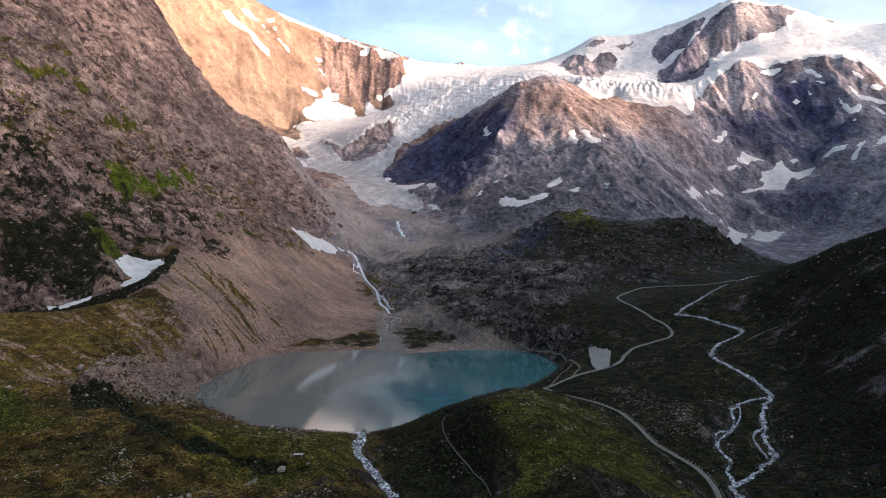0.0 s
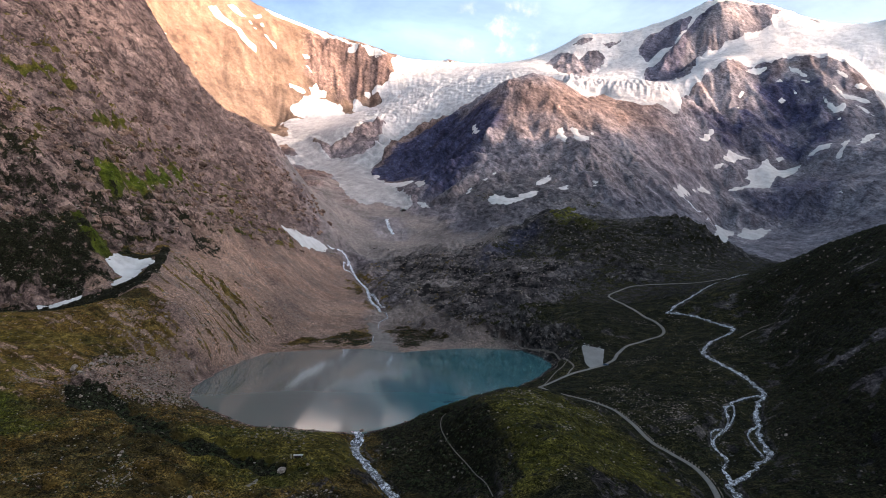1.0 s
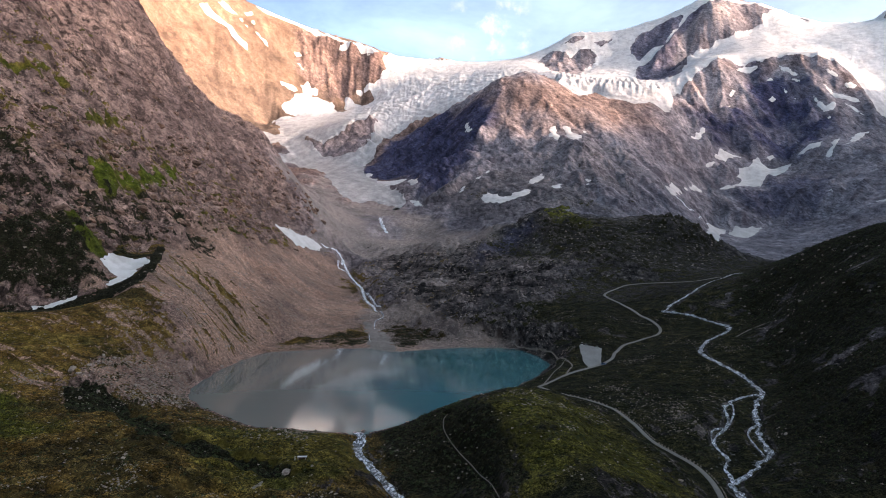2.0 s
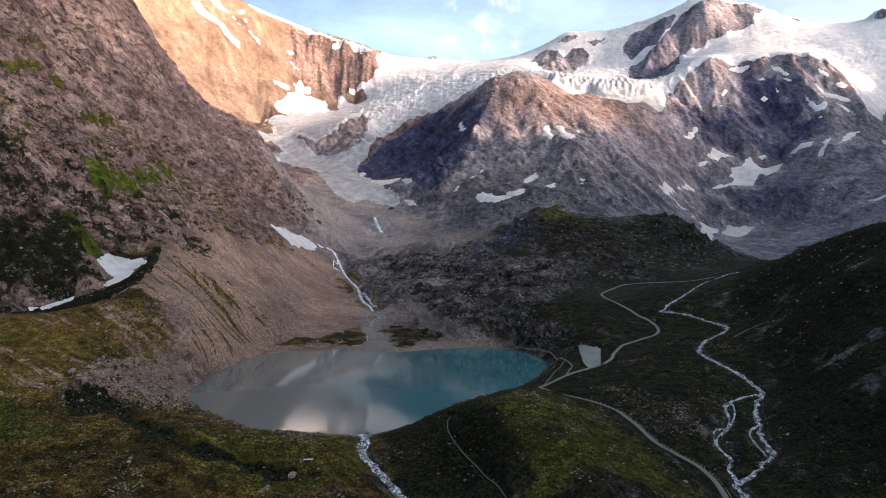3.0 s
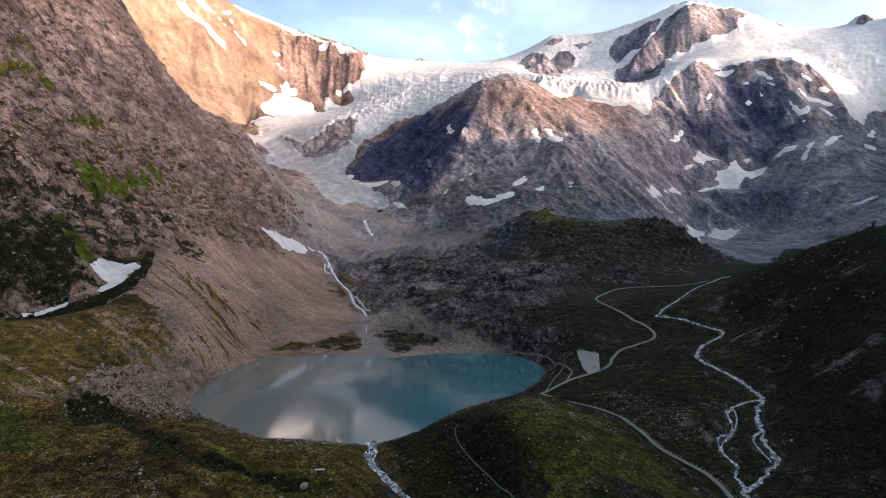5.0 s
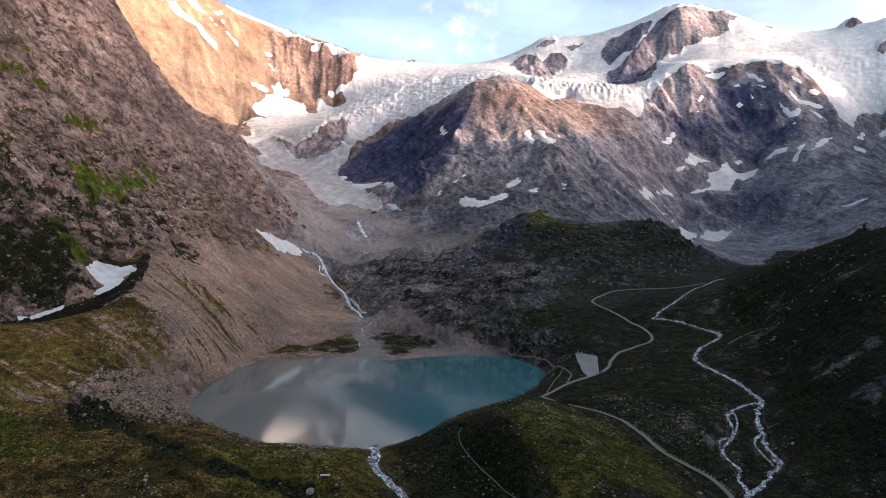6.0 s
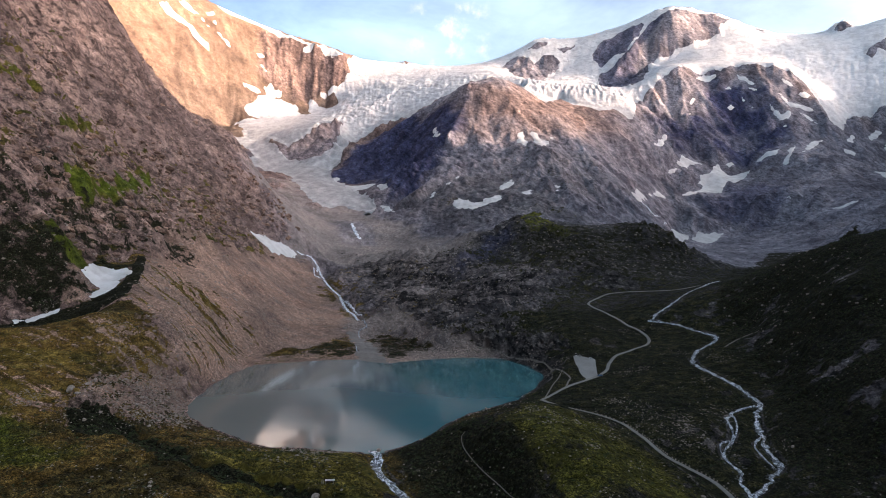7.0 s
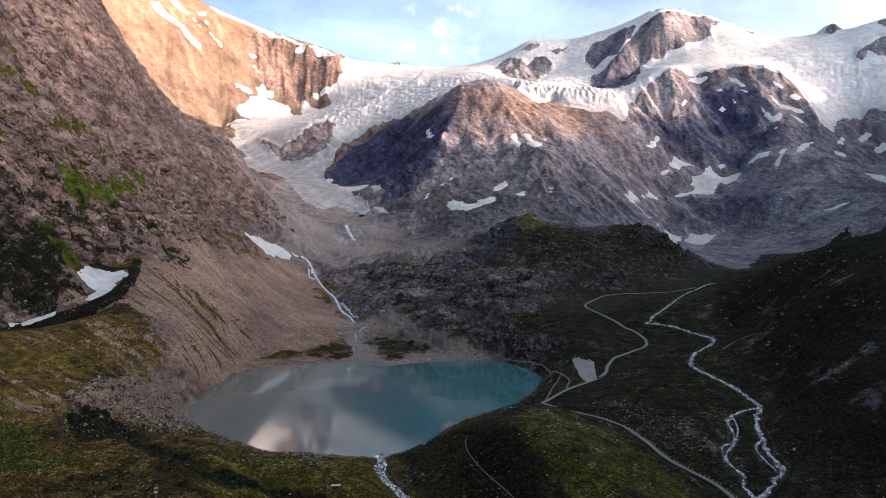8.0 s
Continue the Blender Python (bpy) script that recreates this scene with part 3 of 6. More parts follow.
# shore
spine((-182, 510, 0), (-189, 546, 0), (-192, 598, 0), (-192, 664, 0), (-182, 716, 0), (-148, 731, 0), (-115, 747, 0), (-80, 747, 0), (-48, 724, 0), (-14, 743, 0), (28, 759, 0), (72, 747, 0), (90, 702, 0), (94, 649, 0), (79, 598, 0), (55, 546, 0), (27, 516, 0), (6, 488, 0), (-16, 441, 0), (-28, 421, 0), (-43, 406, 0), (-60, 412, 0), (-81, 417, 0), (-105, 421, 0), (-127, 439, 0), (-149, 464, 0), (-169, 488, 0), (-182, 510, 0))

LAKE = [(-182, 510), (-189, 546), (-192, 598), (-192, 664), (-182, 716), (-148, 731), (-115, 747), (-80, 747), (-48, 724), (-14, 743), (28, 759), (72, 747), (90, 702), (94, 649), (79, 598), (55, 546), (27, 516), (6, 488), (-16, 441), (-28, 421), (-43, 406), (-60, 412), (-81, 417), (-105, 421), (-127, 439), (-149, 464), (-169, 488)]
ICE = {}
ICE["glacier"] = [(-406, 4119), (-426, 4155), (-291, 4359), (-86, 4490), (156, 4273), (403, 4367), (564, 4402), (696, 4359), (892, 4385), (1034, 4393), (1166, 4367), (1295, 4333), (1399, 4282), (1526, 4256), (1758, 4206), (1864, 4181), (2097, 4148), (2252, 4070), (2393, 3955), (2540, 3915), (2718, 3654), (2329, 2864), (2312, 3101), (2198, 3212), (2109, 3232), (2022, 3225), (1911, 3133), (1798, 2990), (1786, 3059), (1807, 3173), (1803, 3258), (1770, 3318), (1742, 3339), (1655, 3380), (1571, 3491), (1474, 3458), (1433, 3493), (1317, 3466), (1280, 3454), (1185, 3418), (1121, 3365), (1044, 3297), (1000, 3257), (876, 2929), (854, 2918), (833, 2942), (804, 2963), (725, 2885), (674, 2911), (626, 2961), (595, 3042), (505, 2875), (471, 2904), (434, 3017), (454, 3656), (359, 3729), (254, 3719), (176, 2995), (102, 3577), (41, 3230), (-93, 3436), (-227, 3390), (-295, 3307), (-327, 3183), (-336, 2931), (-371, 2914), (-339, 2633), (-287, 2502), (-219, 2311), (-157, 2099), (-134, 2002), (-141, 1921), (-186, 1962), (-232, 2023), (-276, 1935), (-313, 1996), (-378, 2218), (-473, 2562), (-508, 2619), (-643, 2844), (-694, 2852), (-767, 2996), (-881, 3221), (-963, 3364), (-973, 3516), (-971, 3711), (-929, 3721), (-854, 3754), (-906, 3749), (-934, 3775), (-900, 3825), (-885, 3878), (-825, 3928), (-767, 3951), (-678, 3949), (-647, 3855), (-589, 3821), (-638, 4010), (-585, 4000), (-487, 3923), (-456, 3979), (-487, 4031), (-569, 4020), (-581, 4036), (-496, 4049), (-439, 4061), (-420, 4090)]
ROCK = {}
ROCK["rognon"] = [(-728, 3316), (-628, 3108), (-578, 3039), (-489, 2940), (-436, 2980), (-377, 3038), (-377, 3293), (-372, 3440), (-422, 3337), (-475, 3339), (-501, 3245), (-554, 3180), (-578, 3106), (-646, 3199)]
ROCK["summit_brown"] = [(1359, 4160), (1456, 4182), (1528, 4214), (1591, 4186), (1751, 4188), (1837, 4141), (1747, 4099), (1723, 4029), (1646, 4011), (1527, 3951), (1435, 3957), (1408, 3926), (1290, 3901), (1140, 3574), (1093, 3471), (1018, 3405), (946, 3542), (936, 3700), (952, 3812), (993, 3889), (1074, 3906), (1200, 4013), (1306, 4148)]
ROCK["summit_dark"] = [(1007, 4138), (1055, 4198), (1145, 4222), (1231, 4231), (1326, 4213), (1331, 4185), (1283, 4128), (1163, 3996), (1073, 4018), (1014, 3974), (998, 4038)]
ROCK["west_rock"] = [(473, 4130), (527, 4249), (577, 4241), (637, 4197), (662, 4143), (721, 4198), (789, 4205), (810, 4140), (787, 4058), (716, 3983), (580, 3542), (539, 3748), (506, 4075)]
ROCK["west_rock_b"] = [(817, 4248), (866, 4253), (932, 4276), (934, 4258), (859, 4221)]
ROCK["horn"] = [(2323, 3926), (2357, 3949), (2383, 3949), (2400, 3922), (2404, 3876), (2362, 3861), (2320, 3867)]
ROCK["summit_tail"] = [(1972, 4141), (1987, 4070), (2007, 4032), (1969, 4047)]
ROCK["col_rock"] = [(-138, 4446), (-86, 4490), (-32, 4446), (-90, 4341)]
ROCK["west_band"] = [(-1005, 3472), (-1010, 3690), (-969, 3705), (-874, 3501), (-834, 3319), (-890, 3351), (-934, 3336)]
ROCK["arm_band"] = [(-829, 3137), (-796, 3187), (-724, 3045), (-688, 2961), (-721, 2961), (-777, 3032)]
ROCK["west_crest"] = [(650, 4278), (705, 4305), (756, 4300), (778, 4290), (698, 4259)]
ROCK["east_rib"] = [(2323, 3612), (2375, 3611), (2449, 3630), (2527, 3589), (2489, 3494), (2390, 3521), (2353, 3578), (2304, 3545), (2291, 3580)]
ROCK["horn_side"] = [(2465, 3941), (2487, 3934), (2451, 3832), (2489, 3927)]
ROCK["east_crest"] = [(2514, 3735), (2541, 3760), (2562, 3704), (2600, 3646), (2571, 3607), (2510, 3674)]
SNOW = {}
SNOW["a1"] = [(-1407, 3800), (-1350, 3808), (-1292, 3834), (-1247, 3863), (-1220, 3847), (-1175, 3850), (-1135, 3849), (-1150, 3878), (-1189, 3875), (-1246, 3880), (-1323, 3852), (-1363, 3861)]
SNOW["a2"] = [(-1322, 3924), (-1285, 3923), (-1234, 3961), (-1205, 3949), (-1131, 3963), (-1083, 3962), (-1051, 3957), (-1062, 3976), (-1119, 3976), (-1160, 3955), (-1206, 3972), (-1257, 3964), (-1299, 3966)]
SNOW["a3"] = [(-934, 4050), (-893, 4070), (-879, 4065), (-911, 4035)]
SNOW["a4"] = [(-969, 3857), (-925, 3892), (-886, 3922), (-874, 3896), (-911, 3870)]
SNOW["a5"] = [(-700, 4170), (-678, 4183), (-643, 4212), (-612, 4232), (-637, 4171), (-674, 4157)]
SNOW["a7"] = [(-1194, 4183), (-1064, 4265), (-898, 4279), (-719, 4228), (-579, 4233), (-453, 4192), (-475, 4147), (-596, 4185), (-742, 4203), (-898, 4200), (-1050, 4181), (-1133, 4145)]
SNOW["a8"] = [(-1208, 4009), (-1176, 4065), (-1159, 4060), (-1187, 4012)]
SNOW["a9"] = [(-865, 3943), (-837, 3985), (-818, 3974), (-773, 3986), (-773, 3954), (-848, 3919)]
SNOW["a6"] = [(-1520, 3515), (-1505, 3532), (-1491, 3540), (-1510, 3518)]
SNOW["m1"] = [(-356.4, 722.3), (-356.9, 732.8), (-356.4, 754.1), (-344.8, 761.4), (-329.7, 770.1), (-321.3, 754.7), (-318.4, 719.5), (-318.7, 691.7), (-327.2, 682.9), (-332.6, 687.4), (-334.0, 711.2)]
SNOW["m2"] = [(-374.5, 634.1), (-361.6, 645.3), (-346.9, 662.4), (-345.8, 656.3), (-359.2, 641.0)]
SNOW["p3"] = [(-309, 1255), (-302, 1271), (-290, 1285), (-274, 1306), (-256, 1321), (-241, 1325), (-246, 1292), (-262, 1271), (-277, 1247), (-293, 1252)]
SNOW["k1"] = [(73, 1881), (94, 1928), (116, 1874), (148, 1840), (174, 1883), (199, 1907), (194, 1849), (161, 1821), (125, 1781), (95, 1801)]
SNOW["k2"] = [(329, 2465), (351, 2509), (348, 2417), (342, 2364), (330, 2414)]
SNOW["k3"] = [(386, 2504), (399, 2498), (406, 2455), (425, 2439), (396, 2328), (384, 2403)]
SNOW["k4"] = [(211, 1979), (221, 2017), (239, 2034), (253, 2062), (254, 2030), (235, 1998), (222, 1981)]
SNOW["k5"] = [(269, 1945), (296, 1978), (293, 1938), (271, 1910)]
SNOW["k6"] = [(378, 2030), (384, 2026), (376, 1935), (368, 1957)]
SNOW["k7"] = [(42, 2624), (53, 2557), (56, 2530), (44, 2541)]
SNOW["k8"] = [(-349, 2614), (-316, 2613), (-297, 2594), (-312, 2547), (-294, 2466), (-320, 2454), (-333, 2525)]
SNOW["k9"] = [(-266, 2443), (-230, 2426), (-199, 2405), (-176, 2407), (-166, 2397), (-174, 2322), (-200, 2307), (-238, 2316)]
SNOW["k10"] = [(-126, 2035), (-103, 2019), (-75, 1912), (-60, 1944), (-40, 1923), (-55, 1924), (-78, 1894), (-111, 2014)]
SNOW["k11"] = [(443, 2485), (455, 2476), (458, 2449), (445, 2467)]
SNOW["k12"] = [(9, 1987), (21, 2022), (36, 2044), (29, 2010), (14, 1975)]
SNOW["k13"] = [(457, 2385), (480, 2406), (475, 2400), (458, 2381)]
SNOW["s1"] = [(953, 2608), (1007, 2648), (1058, 2681), (1102, 2748), (1051, 2729), (1102, 2765), (1106, 2791), (1150, 2800), (1184, 2857), (1215, 2876), (1219, 2849), (1233, 2829), (1259, 2821), (1309, 2846), (1336, 2837), (1310, 2811), (1268, 2757), (1216, 2725), (1201, 2764), (1137, 2657), (1098, 2675), (1047, 2664), (993, 2611)]
SNOW["s2"] = [(1009, 2794), (1076, 2904), (1083, 2884), (1110, 2872), (1155, 2880), (1140, 2861), (1089, 2846), (1028, 2784)]
SNOW["s3"] = [(660, 2217), (718, 2363), (743, 2370), (668, 2163), (651, 2163)]
SNOW["s4"] = [(742, 2356), (799, 2474), (853, 2546), (885, 2529), (880, 2525), (820, 2489)]
SNOW["s5"] = [(803, 2264), (872, 2392), (879, 2372), (895, 2353), (798, 2153), (449, 1237)]
SNOW["s6"] = [(887, 2333), (915, 2342), (930, 2365), (946, 2350), (983, 2372), (1006, 2350), (966, 2307), (911, 2241), (879, 2250)]
SNOW["s7"] = [(1628, 3208), (1652, 3206), (1666, 3170), (1715, 3144), (1741, 3124), (1750, 3104), (1722, 3110), (1670, 3130), (1647, 3156)]
SNOW["s8"] = [(1582, 3188), (1586, 3146), (1599, 3102), (1644, 3104), (1613, 3064), (1577, 3069), (1574, 3121)]
SNOW["s9"] = [(1357, 2839), (1373, 2826), (1414, 2830), (1445, 2820), (1401, 2770), (1372, 2800), (1358, 2807)]
SNOW["s10"] = [(1456, 2676), (1562, 2829), (1646, 2910), (1693, 2923), (1644, 2888), (1532, 2768)]
SNOW["s11"] = [(1239, 2130), (1266, 2105), (1303, 2083), (1297, 2074), (1254, 2084)]
SNOW["s12"] = [(933, 2904), (960, 2901), (1032, 3011), (1054, 3026), (1037, 2991), (955, 2852), (938, 2869)]
SNOW["s13"] = [(1236, 3251), (1271, 3290), (1285, 3284), (1250, 3248)]
SNOW["s14"] = [(1411, 3238), (1438, 3253), (1446, 3234), (1421, 3224)]
SNOW["s15"] = [(1553, 3032), (1579, 3026), (1575, 3009), (1557, 3022)]
SNOW["s16"] = [(1337, 3423), (1405, 3492), (1433, 3460), (1469, 3433), (1435, 3431), (1408, 3432), (1365, 3426)]
SNOW["s17"] = [(1537, 3415), (1557, 3369), (1570, 3313), (1570, 3291), (1549, 3325), (1531, 3373)]
SNOW["s18"] = [(1727, 3203), (1765, 3213), (1787, 3201), (1757, 3174), (1732, 3184)]
SNOW["s19"] = [(1432, 3341), (1469, 3353), (1488, 3335), (1454, 3337)]
SNOW["s20"] = [(933, 2695), (969, 2731), (1017, 2772), (988, 2735), (947, 2701)]
SNOW["s21"] = [(1224, 2361), (1236, 2347), (1232, 2339), (1224, 2352)]
SNOW["s22"] = [(1383, 2683), (1425, 2724), (1483, 2809), (1518, 2839), (1431, 2702), (1393, 2670)]
SNOW["s23"] = [(1248, 2883), (1279, 2892), (1285, 2881), (1256, 2865)]
SNOW["s24"] = [(1541, 3306), (1572, 3263), (1559, 3258), (1539, 3292)]
SNOW["s25"] = [(1739, 2874), (1778, 2852), (1754, 2820), (1726, 2840)]
SNOW["a10"] = [(-908, 4019), (-883, 4022), (-856, 4004), (-895, 4008)]
SNOW["a11"] = [(-531, 4175), (-501, 4148), (-521, 4149)]
SNOW["a12"] = [(-1172, 4007), (-1151, 4021), (-1134, 4005), (-1150, 3996)]
SNOW["k17"] = [(-326, 2452), (-299, 2438), (-255, 2360), (-268, 2340), (-308, 2387)]
SNOW["k14"] = [(-148, 2289), (-130, 2276), (-114, 2171), (-129, 2186)]
SNOW["k15"] = [(63, 2078), (80, 2084), (76, 2072), (66, 2061)]
SNOW["k16"] = [(90, 2107), (105, 2120), (105, 2105), (94, 2099)]
SNOW["s26"] = [(1677, 3097), (1709, 3087), (1730, 3037), (1705, 3058)]
SNOW["s27"] = [(1691, 3292), (1716, 3264), (1734, 3244), (1715, 3238), (1691, 3261)]
SNOW["s28"] = [(1490, 3280), (1505, 3240), (1491, 3244)]
SNOW["s29"] = [(1505, 3230), (1523, 3192), (1512, 3200)]
SNOW["s30"] = [(1206, 3191), (1235, 3208), (1224, 3193)]
SNOW["e1"] = [(1957, 3049), (2043, 3134), (2064, 3118), (2038, 3094), (1964, 3033)]
SNOW["e2"] = [(1992, 2998), (2059, 3056), (2111, 3070), (2088, 3038), (2001, 2979)]
SNOW["e3"] = [(1794, 2944), (1872, 3030), (1885, 3025), (1800, 2922)]
SNOW["e4"] = [(1582, 2435), (1798, 2710), (1601, 2339), (1577, 2305), (1567, 2359)]
AREA = {}
AREA["shore_flat"] = [(-109.9, 958.5), (-50.6, 992.9), (10.7, 841.6), (70.3, 761.7), (63.0, 747.1), (-48.4, 723.5), (-82.1, 716.1)]
AREA["far_green"] = [(184, 2408), (335, 2398), (516, 2347), (608, 2209), (516, 2057), (303, 1945), (184, 2001)]
AREA["till"] = [(-472.3, 2559.0), (-294.3, 1906.4), (-238.0, 2077.7), (-137.5, 1878.0), (-61.2, 1746.9), (81.6, 1348.7), (63.9, 1215.9), (-4.0, 1258.2), (-92.6, 1385.4), (-181.0, 1387.1), (-216.8, 1368.9), (-244.0, 1344.7), (-259.5, 1382.1), (-314.3, 1496.4), (-350.4, 1473.1)]
AREA["park"] = [(121.9, 643.6), (141.3, 640.7), (131.7, 592.9), (117.7, 572.9), (116.4, 591.8)]
AREA["delta"] = [(-114.1, 931.1), (-104.0, 919.7), (-85.5, 866.6), (-66.4, 817.4), (-58.5, 765.9), (-44.4, 714.8), (-70.0, 709.2), (-87.9, 726.7), (-83.3, 758.2), (-88.1, 813.3), (-97.9, 853.6)]
AREA["green_left"] = [(-425, 837), (-419, 857), (-411, 886), (-418, 967), (-441, 1128), (-425, 1100), (-389, 899), (-399, 859), (-409, 825)]
AREA["green_left_b"] = [(-401, 736), (-394, 746), (-369, 755), (-350, 741), (-352, 716), (-375, 720)]
AREA["green_high"] = [(-538, 831), (-529, 848), (-517, 874), (-508, 933), (-500, 906), (-511, 852), (-517, 830), (-526, 812)]
AREA["green_ribs"] = [(-477, 945), (-480, 999), (-475, 1005), (-465, 952), (-468, 914)]
AREA["heath_left"] = [(-483, 719), (-460, 737), (-436, 758), (-426, 795), (-410, 812), (-394, 847), (-383, 920), (-360, 954), (-344, 842), (-373, 763), (-403, 730), (-456, 679)]
AREA["shrub_left"] = [(-433, 694), (-409, 719), (-387, 722), (-361, 716), (-343, 696), (-351, 664), (-381, 643), (-424, 632), (-455, 677)]
AREA["brown_meadow"] = [(-392.5, 570.7), (-357.8, 573.3), (-306.2, 579.4), (-284.6, 595.0), (-257.1, 588.3), (-214.1, 585.9), (-210.7, 546.9), (-229.3, 510.6), (-238.5, 458.0), (-236.1, 409.5), (-273.8, 398.0)]
AREA["scree"] = [(-328.6, 811.3), (-331.0, 916.2), (-302.4, 1044.1), (-265.4, 1263.6), (-212.0, 1305.7), (-109.9, 958.5), (-121.7, 831.2), (-190.9, 788.8), (-195.1, 638.2), (-203.2, 581.3), (-233.5, 618.8), (-283.2, 648.0)]
AREA["rubble"] = [(-228.2, 445.0), (-240.2, 475.9), (-231.5, 524.9), (-204.2, 565.1), (-189.2, 541.1), (-160.2, 443.0), (-173.8, 424.5), (-201.8, 434.0), (-204.8, 412.2), (-218.6, 407.2)]
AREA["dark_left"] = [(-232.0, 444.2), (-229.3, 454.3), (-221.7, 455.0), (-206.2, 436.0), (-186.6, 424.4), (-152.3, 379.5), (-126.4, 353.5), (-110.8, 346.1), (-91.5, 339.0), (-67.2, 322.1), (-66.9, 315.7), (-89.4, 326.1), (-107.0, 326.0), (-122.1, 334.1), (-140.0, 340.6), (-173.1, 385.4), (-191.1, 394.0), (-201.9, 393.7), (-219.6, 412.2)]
AREA["talus_cone"] = [(-361.3, 716.1), (-351.3, 721.3), (-336.9, 700.8), (-332.5, 674.9), (-346.7, 666.1), (-352.5, 687.8)]
AREA["green_near"] = [(-288.4, 429.2), (-263.0, 421.2), (-211.5, 366.9), (-183.8, 337.4), (-194.8, 328.7), (-220.2, 327.6)]
AREA["green_bank"] = [(-127.0, 394.9), (-102.0, 407.8), (-59.0, 402.4), (-44.0, 383.4), (-33.6, 340.5), (-35.9, 312.9), (-85.5, 294.8), (-107.1, 317.2)]
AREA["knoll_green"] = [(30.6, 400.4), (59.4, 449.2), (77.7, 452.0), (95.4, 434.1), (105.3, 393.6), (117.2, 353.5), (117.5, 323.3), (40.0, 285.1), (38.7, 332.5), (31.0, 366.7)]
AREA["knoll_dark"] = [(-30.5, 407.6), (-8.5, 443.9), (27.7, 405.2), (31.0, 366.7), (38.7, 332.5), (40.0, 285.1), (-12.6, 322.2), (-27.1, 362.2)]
AREA["ridge_yellow"] = [(162.2, 1281.8), (234.0, 1689.9), (269.8, 1687.0), (225.4, 1281.9), (238.5, 1161.8), (215.9, 1140.3), (190.1, 1188.8), (168.1, 1200.4)]
AREA["ridge_green"] = [(141, 1254), (212, 1231), (306, 1217), (651, 1966), (472, 1220), (367, 970), (274, 942), (189, 1004), (140, 1126)]
AREA["slab_grey"] = [(-174, 1522), (-28, 1458), (83, 1084), (169, 985), (141, 905), (78, 846), (11, 837), (-64, 964), (-133, 1251)]
AREA["gully_shade"] = [(-340.4, 829.0), (-322.9, 762.7), (-314.9, 722.1), (-318.7, 695.1), (-327.5, 683.5), (-335.1, 664.0), (-351.4, 655.0), (-367.5, 637.7), (-385.3, 625.4), (-345.7, 564.8), (-319.9, 579.1), (-325.9, 645.8), (-296.6, 638.0), (-284.2, 651.6), (-299.0, 719.6), (-310.7, 768.6), (-326.6, 814.2)]
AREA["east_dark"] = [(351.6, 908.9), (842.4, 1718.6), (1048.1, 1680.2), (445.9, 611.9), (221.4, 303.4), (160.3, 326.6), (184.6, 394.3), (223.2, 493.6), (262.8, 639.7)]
AREA["knoll_top"] = [(-9, 2929), (118, 2745), (271, 2812), (517, 3155), (956, 3114), (803, 2760), (612, 2515), (427, 2484), (226, 2440), (32, 2503)]
# outlines of rock faces that carry painted shade or a darker tone
AREA["shade_knoll"] = [(174.6, 2678.3), (139.0, 2569.9), (131.1, 2496.8), (78.0, 2391.0), (50.3, 2260.4), (10.6, 2222.6), (-9.8, 2054.7), (-72.3, 2064.0), (-181.7, 2430.3), (-262.7, 2463.9), (-346.4, 2688.0), (-334.9, 2923.9), (-275.8, 3095.7), (-163.1, 3203.5), (-21.7, 3029.9), (79.1, 2761.2), (138.2, 2633.5)]
AREA["shade_spur"] = [(1410.6, 3437.8), (1480.6, 3410.3), (1547.3, 3320.5), (1567.5, 3199.8), (1565.0, 3133.5), (1583.8, 3035.7), (1540.3, 2899.0), (1458.7, 2838.9), (1379.6, 2838.7), (1310.9, 2861.0), (1232.1, 2889.8), (1157.5, 2933.7), (1071.9, 2923.2), (1055.8, 3010.0), (1011.0, 3055.5), (959.9, 3110.9), (1062.6, 3212.0), (1107.9, 3158.9), (1184.5, 3128.8), (1284.2, 3223.2), (1334.5, 3316.4)]
AREA["dark_low"] = [(1047.8, 2552.2), (1173.8, 2702.2), (1296.6, 2689.7), (1329.3, 2627.4), (1188.4, 2386.1), (1112.9, 2289.0), (1070.2, 2376.2), (999.1, 2433.5)]
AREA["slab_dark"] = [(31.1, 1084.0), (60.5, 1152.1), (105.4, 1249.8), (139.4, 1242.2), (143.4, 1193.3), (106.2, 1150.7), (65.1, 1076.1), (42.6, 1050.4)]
AREA["delta_fan"] = [(-115.6, 1008.9), (-99.4, 1007.1), (-73.6, 983.5), (-64.5, 941.5), (-75.9, 916.5), (-93.4, 875.8), (-108.7, 910.4), (-115.9, 945.0)]
AREA["mat_west"] = [(-142.8, 818.8), (-136.0, 837.6), (-113.9, 846.5), (-91.4, 826.1), (-85.6, 790.6), (-93.8, 765.0), (-117.1, 758.3), (-135.9, 779.5)]
AREA["mat_east"] = [(-82.0, 858.3), (-67.0, 895.5), (-34.1, 874.5), (-9.2, 827.8), (-2.6, 804.4), (-30.2, 773.2), (-40.7, 740.8), (-55.5, 741.7), (-60.8, 794.9)]
AREA["brown_crag"] = [(-937.7, 4123.8), (-864.9, 4282.9), (-687.3, 4237.6), (-484.0, 4227.0), (-417.0, 4097.2), (-463.9, 4050.8), (-558.3, 4034.9), (-634.3, 4008.0), (-707.5, 3971.5), (-772.4, 3980.7), (-850.3, 3974.9), (-903.8, 4002.4)]
AREA["shade_summit"] = [(1446.1, 4153.2), (1290.7, 4079.0), (1184.2, 3908.9), (1069.0, 3429.3), (937.6, 3509.0), (934.4, 3718.6), (996.9, 3905.7), (992.5, 4052.7), (1026.6, 4151.8), (1146.5, 4228.9), (1325.7, 4211.2)]
